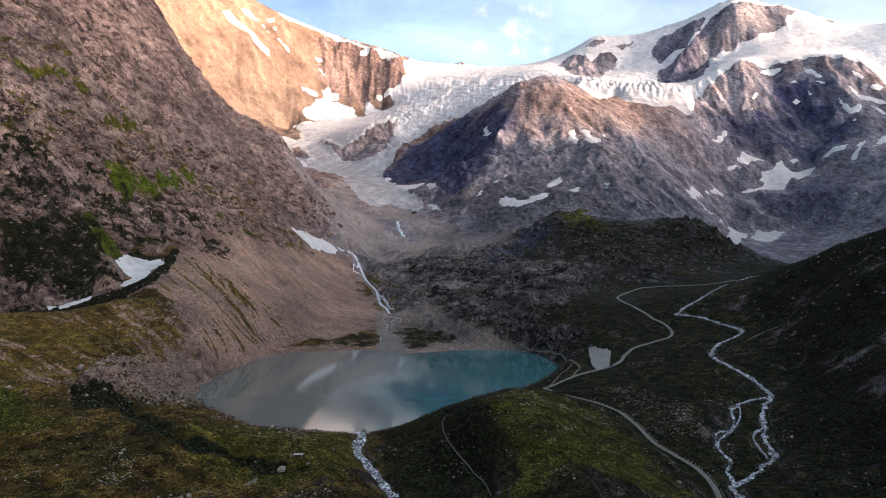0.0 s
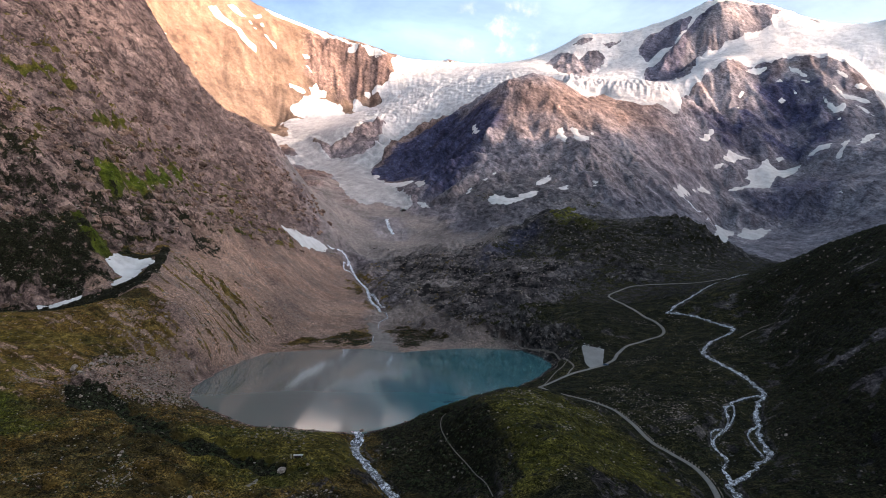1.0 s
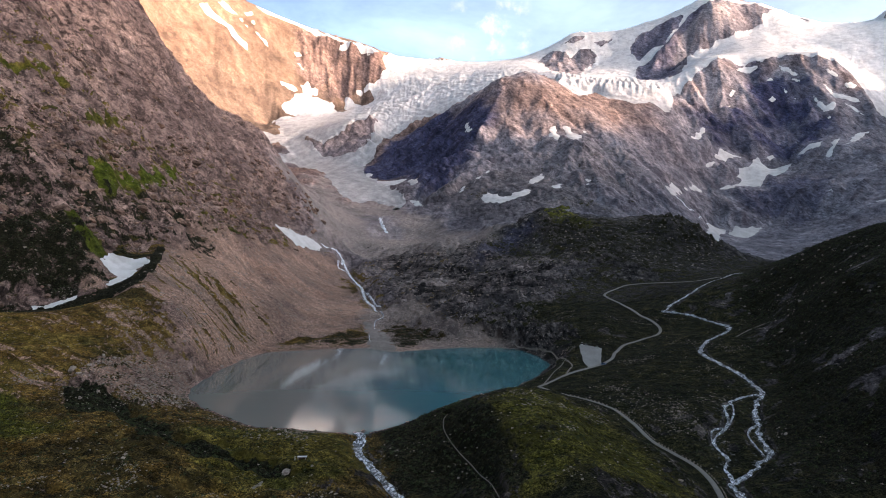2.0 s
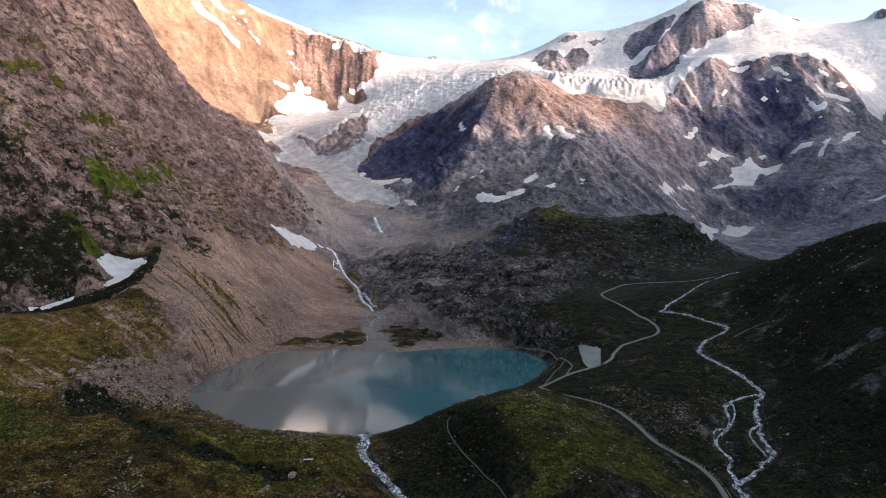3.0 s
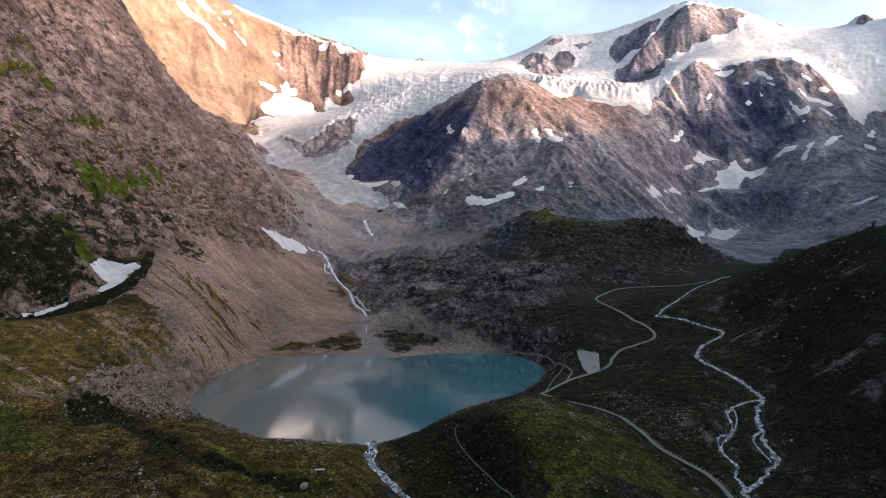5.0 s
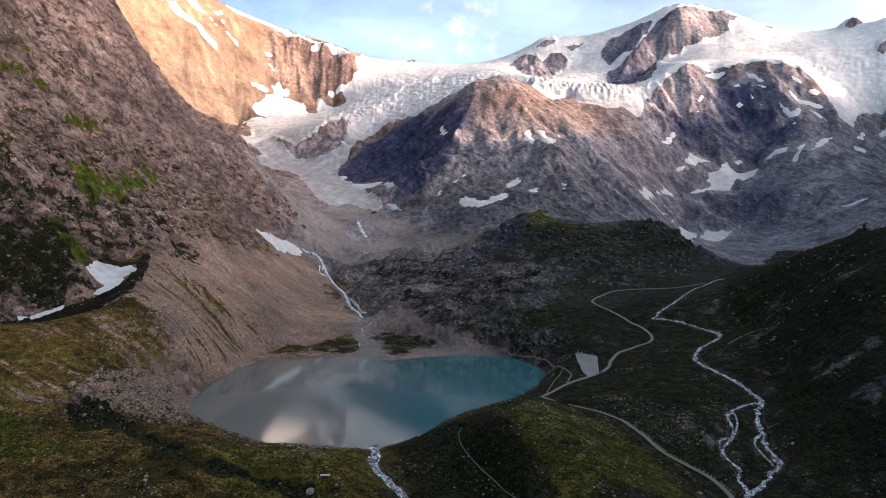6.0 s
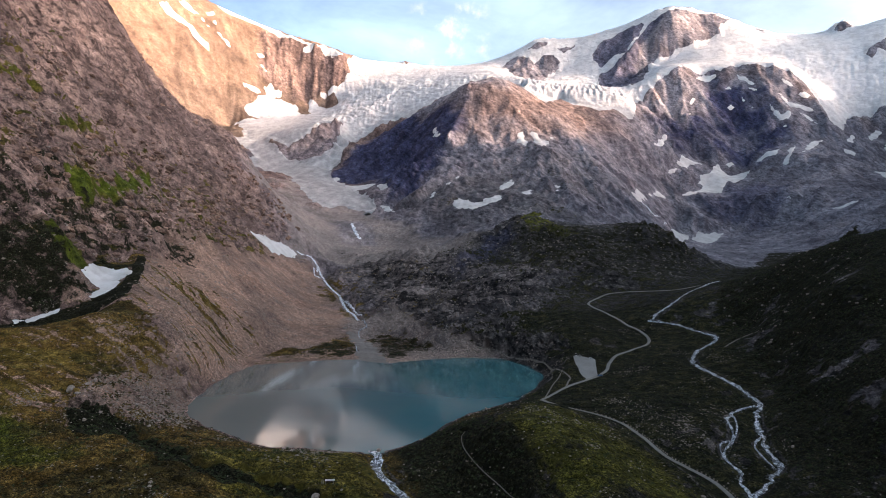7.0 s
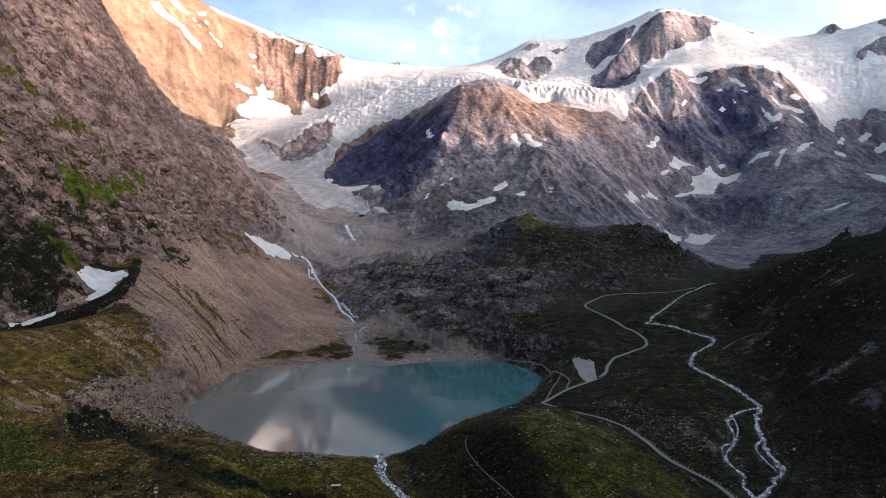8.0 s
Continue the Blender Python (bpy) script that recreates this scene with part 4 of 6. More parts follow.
AREA["moraine"] = [(-322.4, 810.3), (-279.3, 740.4), (-230.5, 645.0), (-205.1, 573.7), (-236.1, 507.8), (-313.1, 501.7), (-344.4, 551.9), (-326.8, 567.0), (-334.7, 642.9), (-286.9, 617.1), (-280.8, 648.5), (-295.1, 718.7)]
AREA["stone_field"] = [(122.6, 511.3), (141.9, 515.0), (157.7, 476.2), (158.6, 438.6), (151.9, 416.5), (132.5, 409.7), (117.1, 437.7), (111.0, 471.1)]
AREA["hill_rock_a"] = [(257.5, 496.0), (271.5, 504.5), (280.4, 491.9), (294.2, 485.7), (289.3, 470.8), (271.5, 469.7), (255.5, 469.2)]
AREA["hill_rock_b"] = [(238.5, 430.3), (250.9, 428.1), (263.8, 422.6), (248.8, 398.5), (237.3, 404.9)]
AREA["hill_rock_c"] = [(343.8, 617.0), (353.9, 621.0), (354.6, 600.4), (337.2, 572.6), (326.8, 571.8)]
AREA["hill_rock_d"] = [(279.2, 642.4), (289.7, 640.7), (284.6, 618.5), (275.2, 616.2)]
AREA["knoll_foot"] = [(-68.8, 1965.6), (26.1, 2049.3), (110.2, 2099.8), (194.9, 2112.4), (283.8, 2026.9), (332.7, 1935.8), (407.0, 1728.1), (363.5, 1248.1), (345.1, 1253.4), (286.5, 1667.0), (194.0, 1670.1), (100.4, 1314.1), (21.2, 1666.4)]
LINE = {}
LINE["spur_east"] = [(1593, 3226), (1623, 3102), (1554, 2933)]
LINE["spur_summit"] = [(1245, 4056), (1149, 3950), (1040, 3782)]
LINE["spur_low"] = [(477, 2629), (486, 2485), (389, 2164)]
LINE["road_upper"] = [(72.0, 523.0), (89.4, 545.2), (110.4, 563.9), (130.9, 589.4), (143.4, 608.7), (152.2, 633.0), (164.9, 655.6), (185.3, 672.8), (202.8, 686.5), (211.9, 704.3), (212.8, 730.5), (205.9, 770.1), (199.5, 819.2), (192.3, 850.7), (191.8, 872.9), (207.3, 895.1), (240.2, 925.8), (272.5, 910.7), (308.5, 889.0), (341.6, 898.0)]
LINE["road_lower"] = [(72.0, 523.0), (76.2, 501.0), (85.0, 482.9), (96.3, 472.2), (105.5, 463.2), (114.4, 454.7), (119.3, 432.9), (122.7, 404.4), (129.0, 389.3), (135.3, 372.4), (137.2, 354.5), (135.3, 335.5), (130.8, 318.3)]
LINE["track_lake"] = [(48.2, 796.6), (62.6, 779.1), (85.0, 731.3), (101.9, 688.0), (104.2, 605.8), (105.6, 581.7), (97.0, 554.0)]
LINE["track_shore"] = [(104.2, 605.8), (99.5, 592.1), (84.3, 554.5), (74.7, 526.9)]
LINE["footpath"] = [(7.0, 401.6), (4.7, 395.3), (5.2, 381.1), (9.0, 364.5), (14.9, 347.5), (20.7, 332.7), (26.5, 313.7), (29.8, 292.2)]
LINE["hill_track"] = [(261.4, 641.3), (277.3, 652.3), (291.6, 653.0), (303.7, 642.2), (309.8, 636.0)]
LINE["front_path"] = [(-74.8, 298.9), (-72.2, 308.2), (-69.8, 313.9), (-66.7, 316.9)]
LINE["outlet"] = [(-46.7, 409.9), (-42.2, 401.7), (-42.3, 390.9), (-39.9, 373.6), (-34.8, 364.3), (-25.9, 346.1), (-19.0, 331.0), (-13.8, 320.8)]
LINE["stream"] = [(389.3, 948.0), (361.3, 915.4), (308.7, 850.5), (269.5, 804.3), (245.3, 778.4), (233.9, 757.4), (229.0, 755.3), (245.7, 741.9), (254.8, 725.9), (262.0, 706.3), (270.1, 691.0), (268.0, 674.7), (252.4, 659.1), (235.3, 641.2), (222.5, 619.7), (218.3, 598.8), (221.4, 572.3), (224.4, 546.2), (226.1, 525.0), (225.0, 508.3), (222.6, 494.0), (212.1, 479.1), (202.7, 457.8), (194.8, 433.7), (188.4, 418.0), (185.0, 399.2), (182.6, 389.9), (170.5, 374.9), (158.5, 361.1), (149.7, 353.8), (144.8, 341.6), (144.2, 324.4)]
LINE["branch"] = [(221.9, 495.9), (205.2, 489.8), (188.0, 471.2), (181.4, 447.6), (173.6, 430.9), (160.4, 412.6), (156.8, 400.9), (157.4, 385.2), (151.0, 369.6), (148.8, 353.9)]
LINE["braid_a"] = [(188.0, 471.2), (195.7, 480.1), (188.6, 457.3), (179.0, 438.9), (172.9, 429.1)]
LINE["braid_b"] = [(196.4, 440.3), (183.3, 421.5), (179.0, 400.6), (178.2, 388.4)]
LINE["braid_c"] = [(174.4, 432.8), (162.8, 422.4), (158.4, 410.9)]
LINE["gorge"] = [(-223.7, 1364.3), (-214.6, 1361.6), (-207.1, 1355.2), (-198.4, 1333.3), (-179.0, 1263.8), (-163.0, 1226.4), (-149.2, 1186.2), (-136.2, 1118.8), (-123.7, 1064.8), (-112.1, 1035.5), (-100.7, 988.5)]
LINE["gorge_b"] = [(-146.0, 1175.9), (-130.5, 1123.4), (-118.3, 1076.7), (-107.6, 1039.6), (-99.1, 1020.3)]
LINE["fall"] = [(-182.7, 1766.7), (-169.8, 1679.9), (-161.6, 1651.5), (-150.7, 1619.0)]
LINE["hill_stream"] = [(680.3, 2203.7), (683.7, 2143.0), (710.6, 2146.9), (745.0, 2172.5), (807.1, 2274.4)]
LINE["gorge_loop"] = [(-209.5, 1356.9), (-207.8, 1299.1), (-201.8, 1268.1), (-195.4, 1278.8), (-187.5, 1280.6)]
LINE["gorge_feed"] = [(-244.8, 1331.7), (-234.1, 1337.1), (-224.4, 1362.1)]
LINE["bank_gully"] = [(-226.0, 440.6), (-205.4, 427.0), (-177.9, 401.8), (-147.7, 363.6), (-124.2, 343.4), (-108.0, 332.3), (-91.8, 335.2), (-66.8, 317.6)]
LINE["delta_thread"] = [(-102.2, 1003.3), (-86.6, 937.3), (-94.9, 916.6), (-87.4, 857.3), (-76.4, 813.6), (-74.5, 766.8), (-79.4, 743.9)]
LINE["delta_thread_b"] = [(-87.4, 857.3), (-89.7, 816.4), (-81.4, 774.6), (-64.5, 749.9)]

# ---- landform arithmetic ----
LATTICE = np.random.RandomState(5).permutation(256).astype(np.int32)
SWING = np.linspace(0, 2 * np.pi, 256, endpoint=False)
SWING_X, SWING_Y = np.cos(SWING).astype(np.float32), np.sin(SWING).astype(np.float32)


def grain(x, y, seed=0):
    """Gradient noise of two arrays, about -1 to 1."""
    x, y = x + seed * 17.31, y - seed * 9.77
    xf, yf = np.floor(x), np.floor(y)
    xi, yi = xf.astype(np.int32), yf.astype(np.int32)
    fx, fy = (x - xf).astype(np.float32), (y - yf).astype(np.float32)
    u, v = fx * fx * fx * (fx * (fx * 6 - 15) + 10), fy * fy * fy * (fy * (fy * 6 - 15) + 10)
    rows = LATTICE[xi & 255], LATTICE[(xi + 1) & 255]

    def corner(a, b):
        h = LATTICE[(rows[a] + yi + b) & 255]
        return SWING_X[h] * (fx - a) + SWING_Y[h] * (fy - b)

    low = corner(0, 0)
    low += (corner(1, 0) - low) * u
    high = corner(0, 1)
    high += (corner(1, 1) - high) * u
    return 1.5 * (low + (high - low) * v)


def layered(x, y, size, octaves, seed=0, gain=0.5, ridged=False):
    """Noise in octaves, the largest of the given size in metres; ridged gives sharp crests."""
    total, weight, scale = 0.0, 1.0, 1.0 / size
    for n in range(octaves):
        some = grain(x * scale, y * scale, seed + n)
        total = total + weight * ((1 - 2 * np.abs(some)) if ridged else some)
        weight, scale = weight * gain, scale * 2.03
    return total


class Landform:
    """A surface that hangs between ridge lines and valley lines (each a run of x, y, z)."""

    def __init__(self, spines):
        knots = []
        for spine in spines:
            p = np.array(spine, float)
            for a, b in zip(p[:-1], p[1:]):
                far = 0.5 * (np.hypot(*a[:2]) + np.hypot(*b[:2]))
                count = max(1, int(np.ceil(np.hypot(*(b - a)[:2]) / (20 + 0.055 * far))))
                knots += [a + (b - a) * k / count for k in range(count)]
            knots.append(p[-1])
        knots = np.array(knots)
        keep = [0]
        for n in range(1, len(knots)):
            if np.hypot(*(knots[keep, :2] - knots[n, :2]).T).min() > 4 + 0.006 * np.hypot(*knots[n, :2]):
                keep.append(n)
        self.at, z = knots[keep, :2] / 1000, knots[keep, 2]
        count = len(z)
        system = np.zeros((count + 3, count + 3))
        away = np.linalg.norm(self.at[:, None] - self.at[None], axis=-1)
        system[:count, :count] = -np.sqrt(away**2 + 2.5e-5) + 0.001 * np.eye(count)
        system[:count, count:] = np.c_[np.ones(count), self.at]
        system[count:, :count] = system[:count, count:].T
        self.weight = np.linalg.solve(system, np.r_[z, 0, 0, 0])

    def height(self, x, y):
        x, y = np.asarray(x, float) / 1000, np.asarray(y, float) / 1000
        shape, x, y = x.shape, x.ravel(), y.ravel()
        out = np.empty(len(x))
        count = len(self.at)
        for n in range(0, len(x), 20000):
            a, b = x[n : n + 20000, None], y[n : n + 20000, None]
            away = (a * a + b * b) + (self.at**2).sum(1) - 2 * (np.c_[a, b] @ self.at.T)
            away = np.sqrt(np.maximum(away, 0) + 2.5e-5)
            out[n : n + 20000] = -away @ self.weight[:count] + self.weight[count] + self.weight[count + 1] * a[:, 0] + self.weight[count + 2] * b[:, 0]
        return out.reshape(shape)


def inside(x, y, outline):
    """Metres inside a closed outline (negative outside), for arrays."""
    p = np.array(outline, float)
    shape = x.shape
    x, y = x.ravel(), y.ravel()
    low, high = p.min(0) - 150, p.max(0) + 150
    near = (x > low[0]) & (x < high[0]) & (y > low[1]) & (y < high[1])
    if not near.all():
        out = np.full(len(x), -150.0)
        if near.any():
            out[near] = inside(x[near], y[near], outline)
        return out.reshape(shape)
    best, within = np.full(len(x), 1e9), np.zeros(len(x), bool)
    for (ax, ay), (bx, by) in zip(p, np.roll(p, -1, 0)):
        dx, dy = bx - ax, by - ay
        k = np.clip(((x - ax) * dx + (y - ay) * dy) / (dx * dx + dy * dy + 1e-9), 0, 1)
        best = np.minimum(best, np.hypot(x - ax - k * dx, y - ay - k * dy))
        if abs(dy) > 1e-9:
            within ^= ((ay > y) != (by > y)) & (x < ax + dx * (y - ay) / dy)
    return np.where(within, best, -best).reshape(shape)


def beside(x, y, line, reach=60.0):
    """Metres from an open line, for arrays."""
    p = np.array(line, float)[:, :2]
    low, high = p.min(0) - reach, p.max(0) + reach
    near = (x > low[0]) & (x < high[0]) & (y > low[1]) & (y < high[1])
    if not near.all():
        out = np.full(x.shape, reach)
        if near.any():
            out[near] = beside(x[near], y[near], line, reach)
        return out
    best = np.full(x.shape, 1e9)
    for (ax, ay), (bx, by) in zip(p[:-1], p[1:]):
        dx, dy = bx - ax, by - ay
        k = np.clip(((x - ax) * dx + (y - ay) * dy) / (dx * dx + dy * dy + 1e-9), 0, 1)
        best = np.minimum(best, np.hypot(x - ax - k * dx, y - ay - k * dy))
    return best


def ease(a, b, v):
    k = np.clip((v - a) / (b - a), 0, 1)
    return k * k * (3 - 2 * k)


# ---- the ground: one sheet, finest inside the camera's view ----
LAND = Landform(SPINES)
ROUND = np.radians(np.concatenate([np.linspace(-180, -42, 26), np.linspace(-37.5, 37.5, 950), np.linspace(42, 180, 26)[:-1]]))
OUT = np.concatenate([np.linspace(0.05, 235, 14), np.geomspace(248, 4900, 940), np.geomspace(5000, 10500, 14)])
GX, GY = np.sin(ROUND)[:, None] * OUT, np.cos(ROUND)[:, None] * OUT
BASE = LAND.height(GX, GY)

FAR = np.hypot(GX, GY)
WAYS = {name: beside(GX, GY, run) for name, run in LINE.items()}
AREAS = {name: inside(GX, GY, run) for name, run in AREA.items()}
IN_LAKE = inside(GX, GY, LAKE) + 2.2 * layered(GX, GY, 26, 4, 3)


def slope_of(z):
    """Steepness (metres per metre) of heights on the sheet."""
    dr = np.gradient(z, axis=1) / np.gradient(FAR, axis=1)
    da = np.gradient(z, axis=0) / (FAR * np.gradient(ROUND)[:, None])
    return np.hypot(dr, da)


WOBBLES = {}


def area(name, soft, wobble=0.0, size=30.0):
    if wobble and size not in WOBBLES:
        WOBBLES[size] = layered(GX, GY, size, 5, 11)
    edge = AREAS[name] + (wobble * WOBBLES[size] if wobble else 0)
    return ease(-soft, soft, edge)


STEEP = slope_of(BASE)
# how broken the ground is: crags on the steep and high parts, smooth turf and scree below
craggy = np.clip(ease(0.28, 0.75, STEEP) + 0.75 * ease(900, 1600, FAR), 0, 1)
craggy *= 1 - 0.75 * area("scree", 25) 
craggy *= 1 - 0.5 * area("till", 30, 20, 60)
craggy = np.maximum(craggy, 0.85 * area("slab_grey", 60, 25, 80))
craggy = np.maximum(craggy, 0.5 * area("rubble", 10, 6, 20))
near_east = np.maximum(ease(-150, -60, GX) * ease(760, 560, FAR), ease(180, 260, GX) * ease(1150, 950, FAR))
craggy = np.clip(craggy * (1 - 0.85 * near_east) + 0.12, 0, 1)
ICE_IN = inside(GX, GY, ICE["glacier"])
BEYOND = [(-430, 4150), (-300, 4330), (-90, 4440), (150, 4240), (400, 4340), (560, 4380), (700, 4340), (890, 4360), (1030, 4370), (1160, 4345), (1290, 4315), (1500, 4420), (1860, 4165), (2090, 4130), (2250, 4050), (2390, 3980), (2600, 3890), (2900, 3900), (3000, 5000), (-300, 5000)]
ICE_IN = np.maximum(ICE_IN, inside(GX, GY, BEYOND))
for name, run in ROCK.items():
    ICE_IN = np.minimum(ICE_IN, -inside(GX, GY, run))
craggy *= 1 - 0.88 * ease(-10, 30, ICE_IN)
for run in SNOW.values():
    by = np.hypot(GX - np.mean(run, axis=0)[0], GY - np.mean(run, axis=0)[1]) < np.ptp(np.array(run), axis=0).max() + 60
    craggy[by] *= 1 - 0.75 * ease(-12, 8, inside(GX[by], GY[by], run) + 0.006 * FAR[by])
craggy *= 1 - 0.75 * ease(190, 120, BASE) * ease(1350, 1550, FAR)
craggy *= 1 - 0.75 * ease(4050, 4150, GY) * ease(-350, -480, GX)
big = layered(GX, GY, 420, 3, 20, 0.5, True)
mid = layered(GX, GY, 95, 4, 30, 0.55, True)
small = layered(GX, GY, 13, 4, 40, 0.66)
west_face = ease(-120, -260, GX) * ease(1750, 1450, FAR)
cross_x = GX + 18 * grain(GX / 60, GY / 60, 7)
cross_y = GY - 0.3 * GX + 18 * grain(GX / 60, GY / 60, 8)


def on_faces(size, octaves, seed, gain):
    """Ridged noise laid over the steep faces themselves, so that crags are as tall as they are wide."""
    high = BASE * 1.35
    west, north = layered(cross_y, high, size, octaves, seed, gain, True), layered(cross_x, high, size, octaves, seed + 9, gain, True)
    return north + (west - north) * west_face


warped = 0.3 * layered(cross_x, cross_y, 46, 4, 60, 0.55, True) + 0.7 * on_faces(40, 4, 61, 0.58)
mid = 0.5 * mid + 0.5 * on_faces(100, 3, 63, 0.5)
distance = ease(600, 2600, FAR)
craggy *= 1 - 0.35 * ease(3000, 3350, GY) * ease(-700, -950, GX)
craggy *= 1 - 0.4 * area("knoll_top", 100)
patchy = 0.35 + 1.0 * ease(-0.5, 0.6, layered(GX, GY, 330, 3, 66))
ROUGH = craggy * (distance * 10 * big + patchy * ((10.0 - 7.0 * distance) * (mid - 0.3) + (7.0 - 5.0 * distance) * warped) + (3.4 - 1.8 * distance) * small)
# ledges: the crags step up in uneven bands
band = (BASE + ROUGH) / (17 + 14 * distance) + 1.3 * layered(GX, GY, 160, 3, 70) + 0.05 * (GX - GY) / 60
step_up = band - np.floor(band)
ROUGH += craggy * (8.0 + 5.0 * distance) * (ease(0.25, 0.75, step_up) - step_up) * ease(-0.3, 0.4, layered(GX, GY, 110, 3, 74))
# gullies and ribs that run down the fall lines, branching as they go
def fall_lines(size, octaves, seed):
    """Ribs and gullies along the fall line: each cell of the plan carries a wave across the slope."""
    rows, cols = np.nonzero((np.abs(ROUND) < 0.66)[:, None] & (FAR > 560))
    px, py = GX[rows, cols], GY[rows, cols]
    sx, sy = SLOPE_X[rows, cols], SLOPE_Y[rows, cols]
    out, weight = np.zeros(len(px), np.float32), 1.0
    for n in range(octaves):
        steep = np.maximum(np.hypot(sx, sy), 1e-4)
        wx, wy = sy / steep, -sx / steep
        u, v = px / size, py / size
        iu, iv = np.floor(u).astype(np.int32), np.floor(v).astype(np.int32)
        total, share, lean = np.zeros_like(out), np.zeros_like(out), np.zeros_like(out)
        for a in (-1, 0, 1):
            for b in (-1, 0, 1):
                h = LATTICE[(LATTICE[(iu + a + seed * 31 + n * 57) & 255] + iv + b) & 255]
                du, dv = (u - iu - a - h / 255.0).astype(np.float32), (v - iv - b - LATTICE[h] / 255.0).astype(np.float32)
                near = np.exp(-2.2 * (du * du + dv * dv))
                phase = (du * wx + dv * wy) * 6.2832
                total += near * np.cos(phase)
                lean -= near * np.sin(phase)
                share += near
        total, lean = total / share, lean / share
        out += weight * total * ease(0.15, 0.7, np.hypot(sx, sy))
        sx, sy = sx + 0.55 * lean * wx, sy + 0.55 * lean * wy
        weight, size = weight * 0.52, size * 0.48
    field = np.zeros_like(FAR)
    field[rows, cols] = out
    return field


dr_z, da_z = np.gradient(BASE, axis=1) / np.gradient(FAR, axis=1), np.gradient(BASE, axis=0) / (FAR * np.gradient(ROUND)[:, None])
SLOPE_X, SLOPE_Y = dr_z * np.sin(ROUND)[:, None] + da_z * np.cos(ROUND)[:, None], dr_z * np.cos(ROUND)[:, None] - da_z * np.sin(ROUND)[:, None]
craggy_far = craggy * ease(1450, 1900, FAR) * (0.55 + 0.45 * patchy) * (1 - 0.45 * area("knoll_top", 100)) * (1 - 0.3 * ease(3400, 3700, GY))
ROUGH += craggy_far * 23 * fall_lines(230, 4, 1)
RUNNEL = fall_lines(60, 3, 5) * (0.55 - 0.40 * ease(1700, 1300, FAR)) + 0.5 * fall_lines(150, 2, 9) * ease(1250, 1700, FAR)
sunny_face = ease(3000, 3350, GY) * ease(-350, -700, GX)
fall_x, fall_y = np.mean(SLOPE_X[sunny_face > 0.9]), np.mean(SLOPE_Y[sunny_face > 0.9])
fall_x, fall_y = fall_x / np.hypot(fall_x, fall_y), fall_y / np.hypot(fall_x, fall_y)
face_across = GX * fall_y - GY * fall_x + 22 * grain(GX / 160, GY / 160, 131)
RUNNEL = RUNNEL * (1 - 0.7 * sunny_face) + 0.5 * sunny_face * layered(face_across + 0.5 * BASE, (GX * fall_x + GY * fall_y) * 0.16, 60, 5, 133, 0.66)
ROUGH += area("brown_crag", 40, 30, 80) * (11 * fall_lines(170, 3, 12) + 13 * layered(GX + 0.4 * GY, BASE * 1.2, 120, 4, 48, 0.58, True))
ROUGH += craggy * ease(1700, 1300, FAR) * 7.0 * fall_lines(80, 3, 2) * ease(-180, -300, GX)
hummocks = ease(-20, -90, GX) * ease(760, 600, FAR) * (1 - area("scree", 20)) * (1 - area("brown_meadow", 20))
ROUGH += (1 - craggy) * (0.35 + 0.45 * hummocks) * small + 0.9 * (1 - craggy) * layered(GX, GY, 60, 3, 50)
ROUGH += (1 - craggy) * hummocks * 1.5 * layered(GX, GY, 24, 3, 54, 0.55, True)
# the great spurs: sunlit on their east side, steep and shaded on their west side
for name, tall, wide in (("spur_east", 60, 150), ("spur_summit", 20, 60), ("spur_low", 32, 120)):
    from_crest = beside(GX, GY, LINE[name], 900.0) + 14 * layered(GX, GY, 90, 3, 84, 0.5)
    ROUGH += tall * np.exp(-np.maximum(from_crest, 0) / wide)
# rills down the scree and the moraine
fall_line = 0.88 * GX - 0.47 * GY + 4 * grain(GX / 40, GY / 40, 6)
side_line = 0.47 * GX + 0.88 * GY + 7 * grain(GX / 50, GY / 50, 5)
rill = layered(side_line, fall_line * 0.1, 9, 4, 77, 0.6, True)
ROUGH += 0.3 * area("scree", 20) * rill + 0.9 * area("brown_meadow", 20) * rill
dip_x, dip_y = 0.75 * GX + 0.66 * GY, -0.66 * GX + 0.75 * GY
ROUGH += np.maximum(area("slab_grey", 40, 25, 80), 0.8 * area("ridge_green", 30, 20, 60) * ease(330, 200, GX)) * (8.5 * layered(dip_x * 0.42, dip_y, 58, 5, 44, 0.58, True) + 3.0 * layered(dip_x * 0.5, dip_y, 90, 3, 46, 0.5, True))

calm = np.ones_like(FAR)
for name, near, wide in (("road_upper", 6, 45), ("road_lower", 3, 14), ("outlet", 4, 16), ("stream", 4, 16), ("branch", 3, 12),
                         ("gorge", 4, 25), ("track_lake", 1, 6), ("footpath", 1, 4), ("hill_track", 1.5, 8)):
    calm = np.minimum(calm, ease(near, wide, WAYS[name]))
calm = np.minimum(calm, 1 - area("park", 8))
CREST = beside(GX, GY, [(-430, 585), (-343, 596), (-300, 594), (-287, 600), (-289, 655), (-307, 740), (-330, 815)])
calm = np.minimum(calm, 0.12 + 0.88 * ease(8, 45, CREST))
calm = np.minimum(calm, 0.15 + 0.85 * ease(-4, -60, IN_LAKE))
Z = BASE + ROUGH * calm
for name, wide, deep in (("outlet", 6.5, 1.3), ("stream", 5.0, 1.2), ("branch", 3.6, 0.9), ("braid_a", 2.5, 0.6), ("braid_b", 2.5, 0.6), ("braid_c", 2.2, 0.5), ("bank_gully", 9, 3.2), ("gorge", 9, 3.0), ("gorge_b", 5, 1.2)):
    Z -= deep * ease(wide, wide * 0.35, WAYS[name])
CAVE_AT = (-151.6, 1901.6)
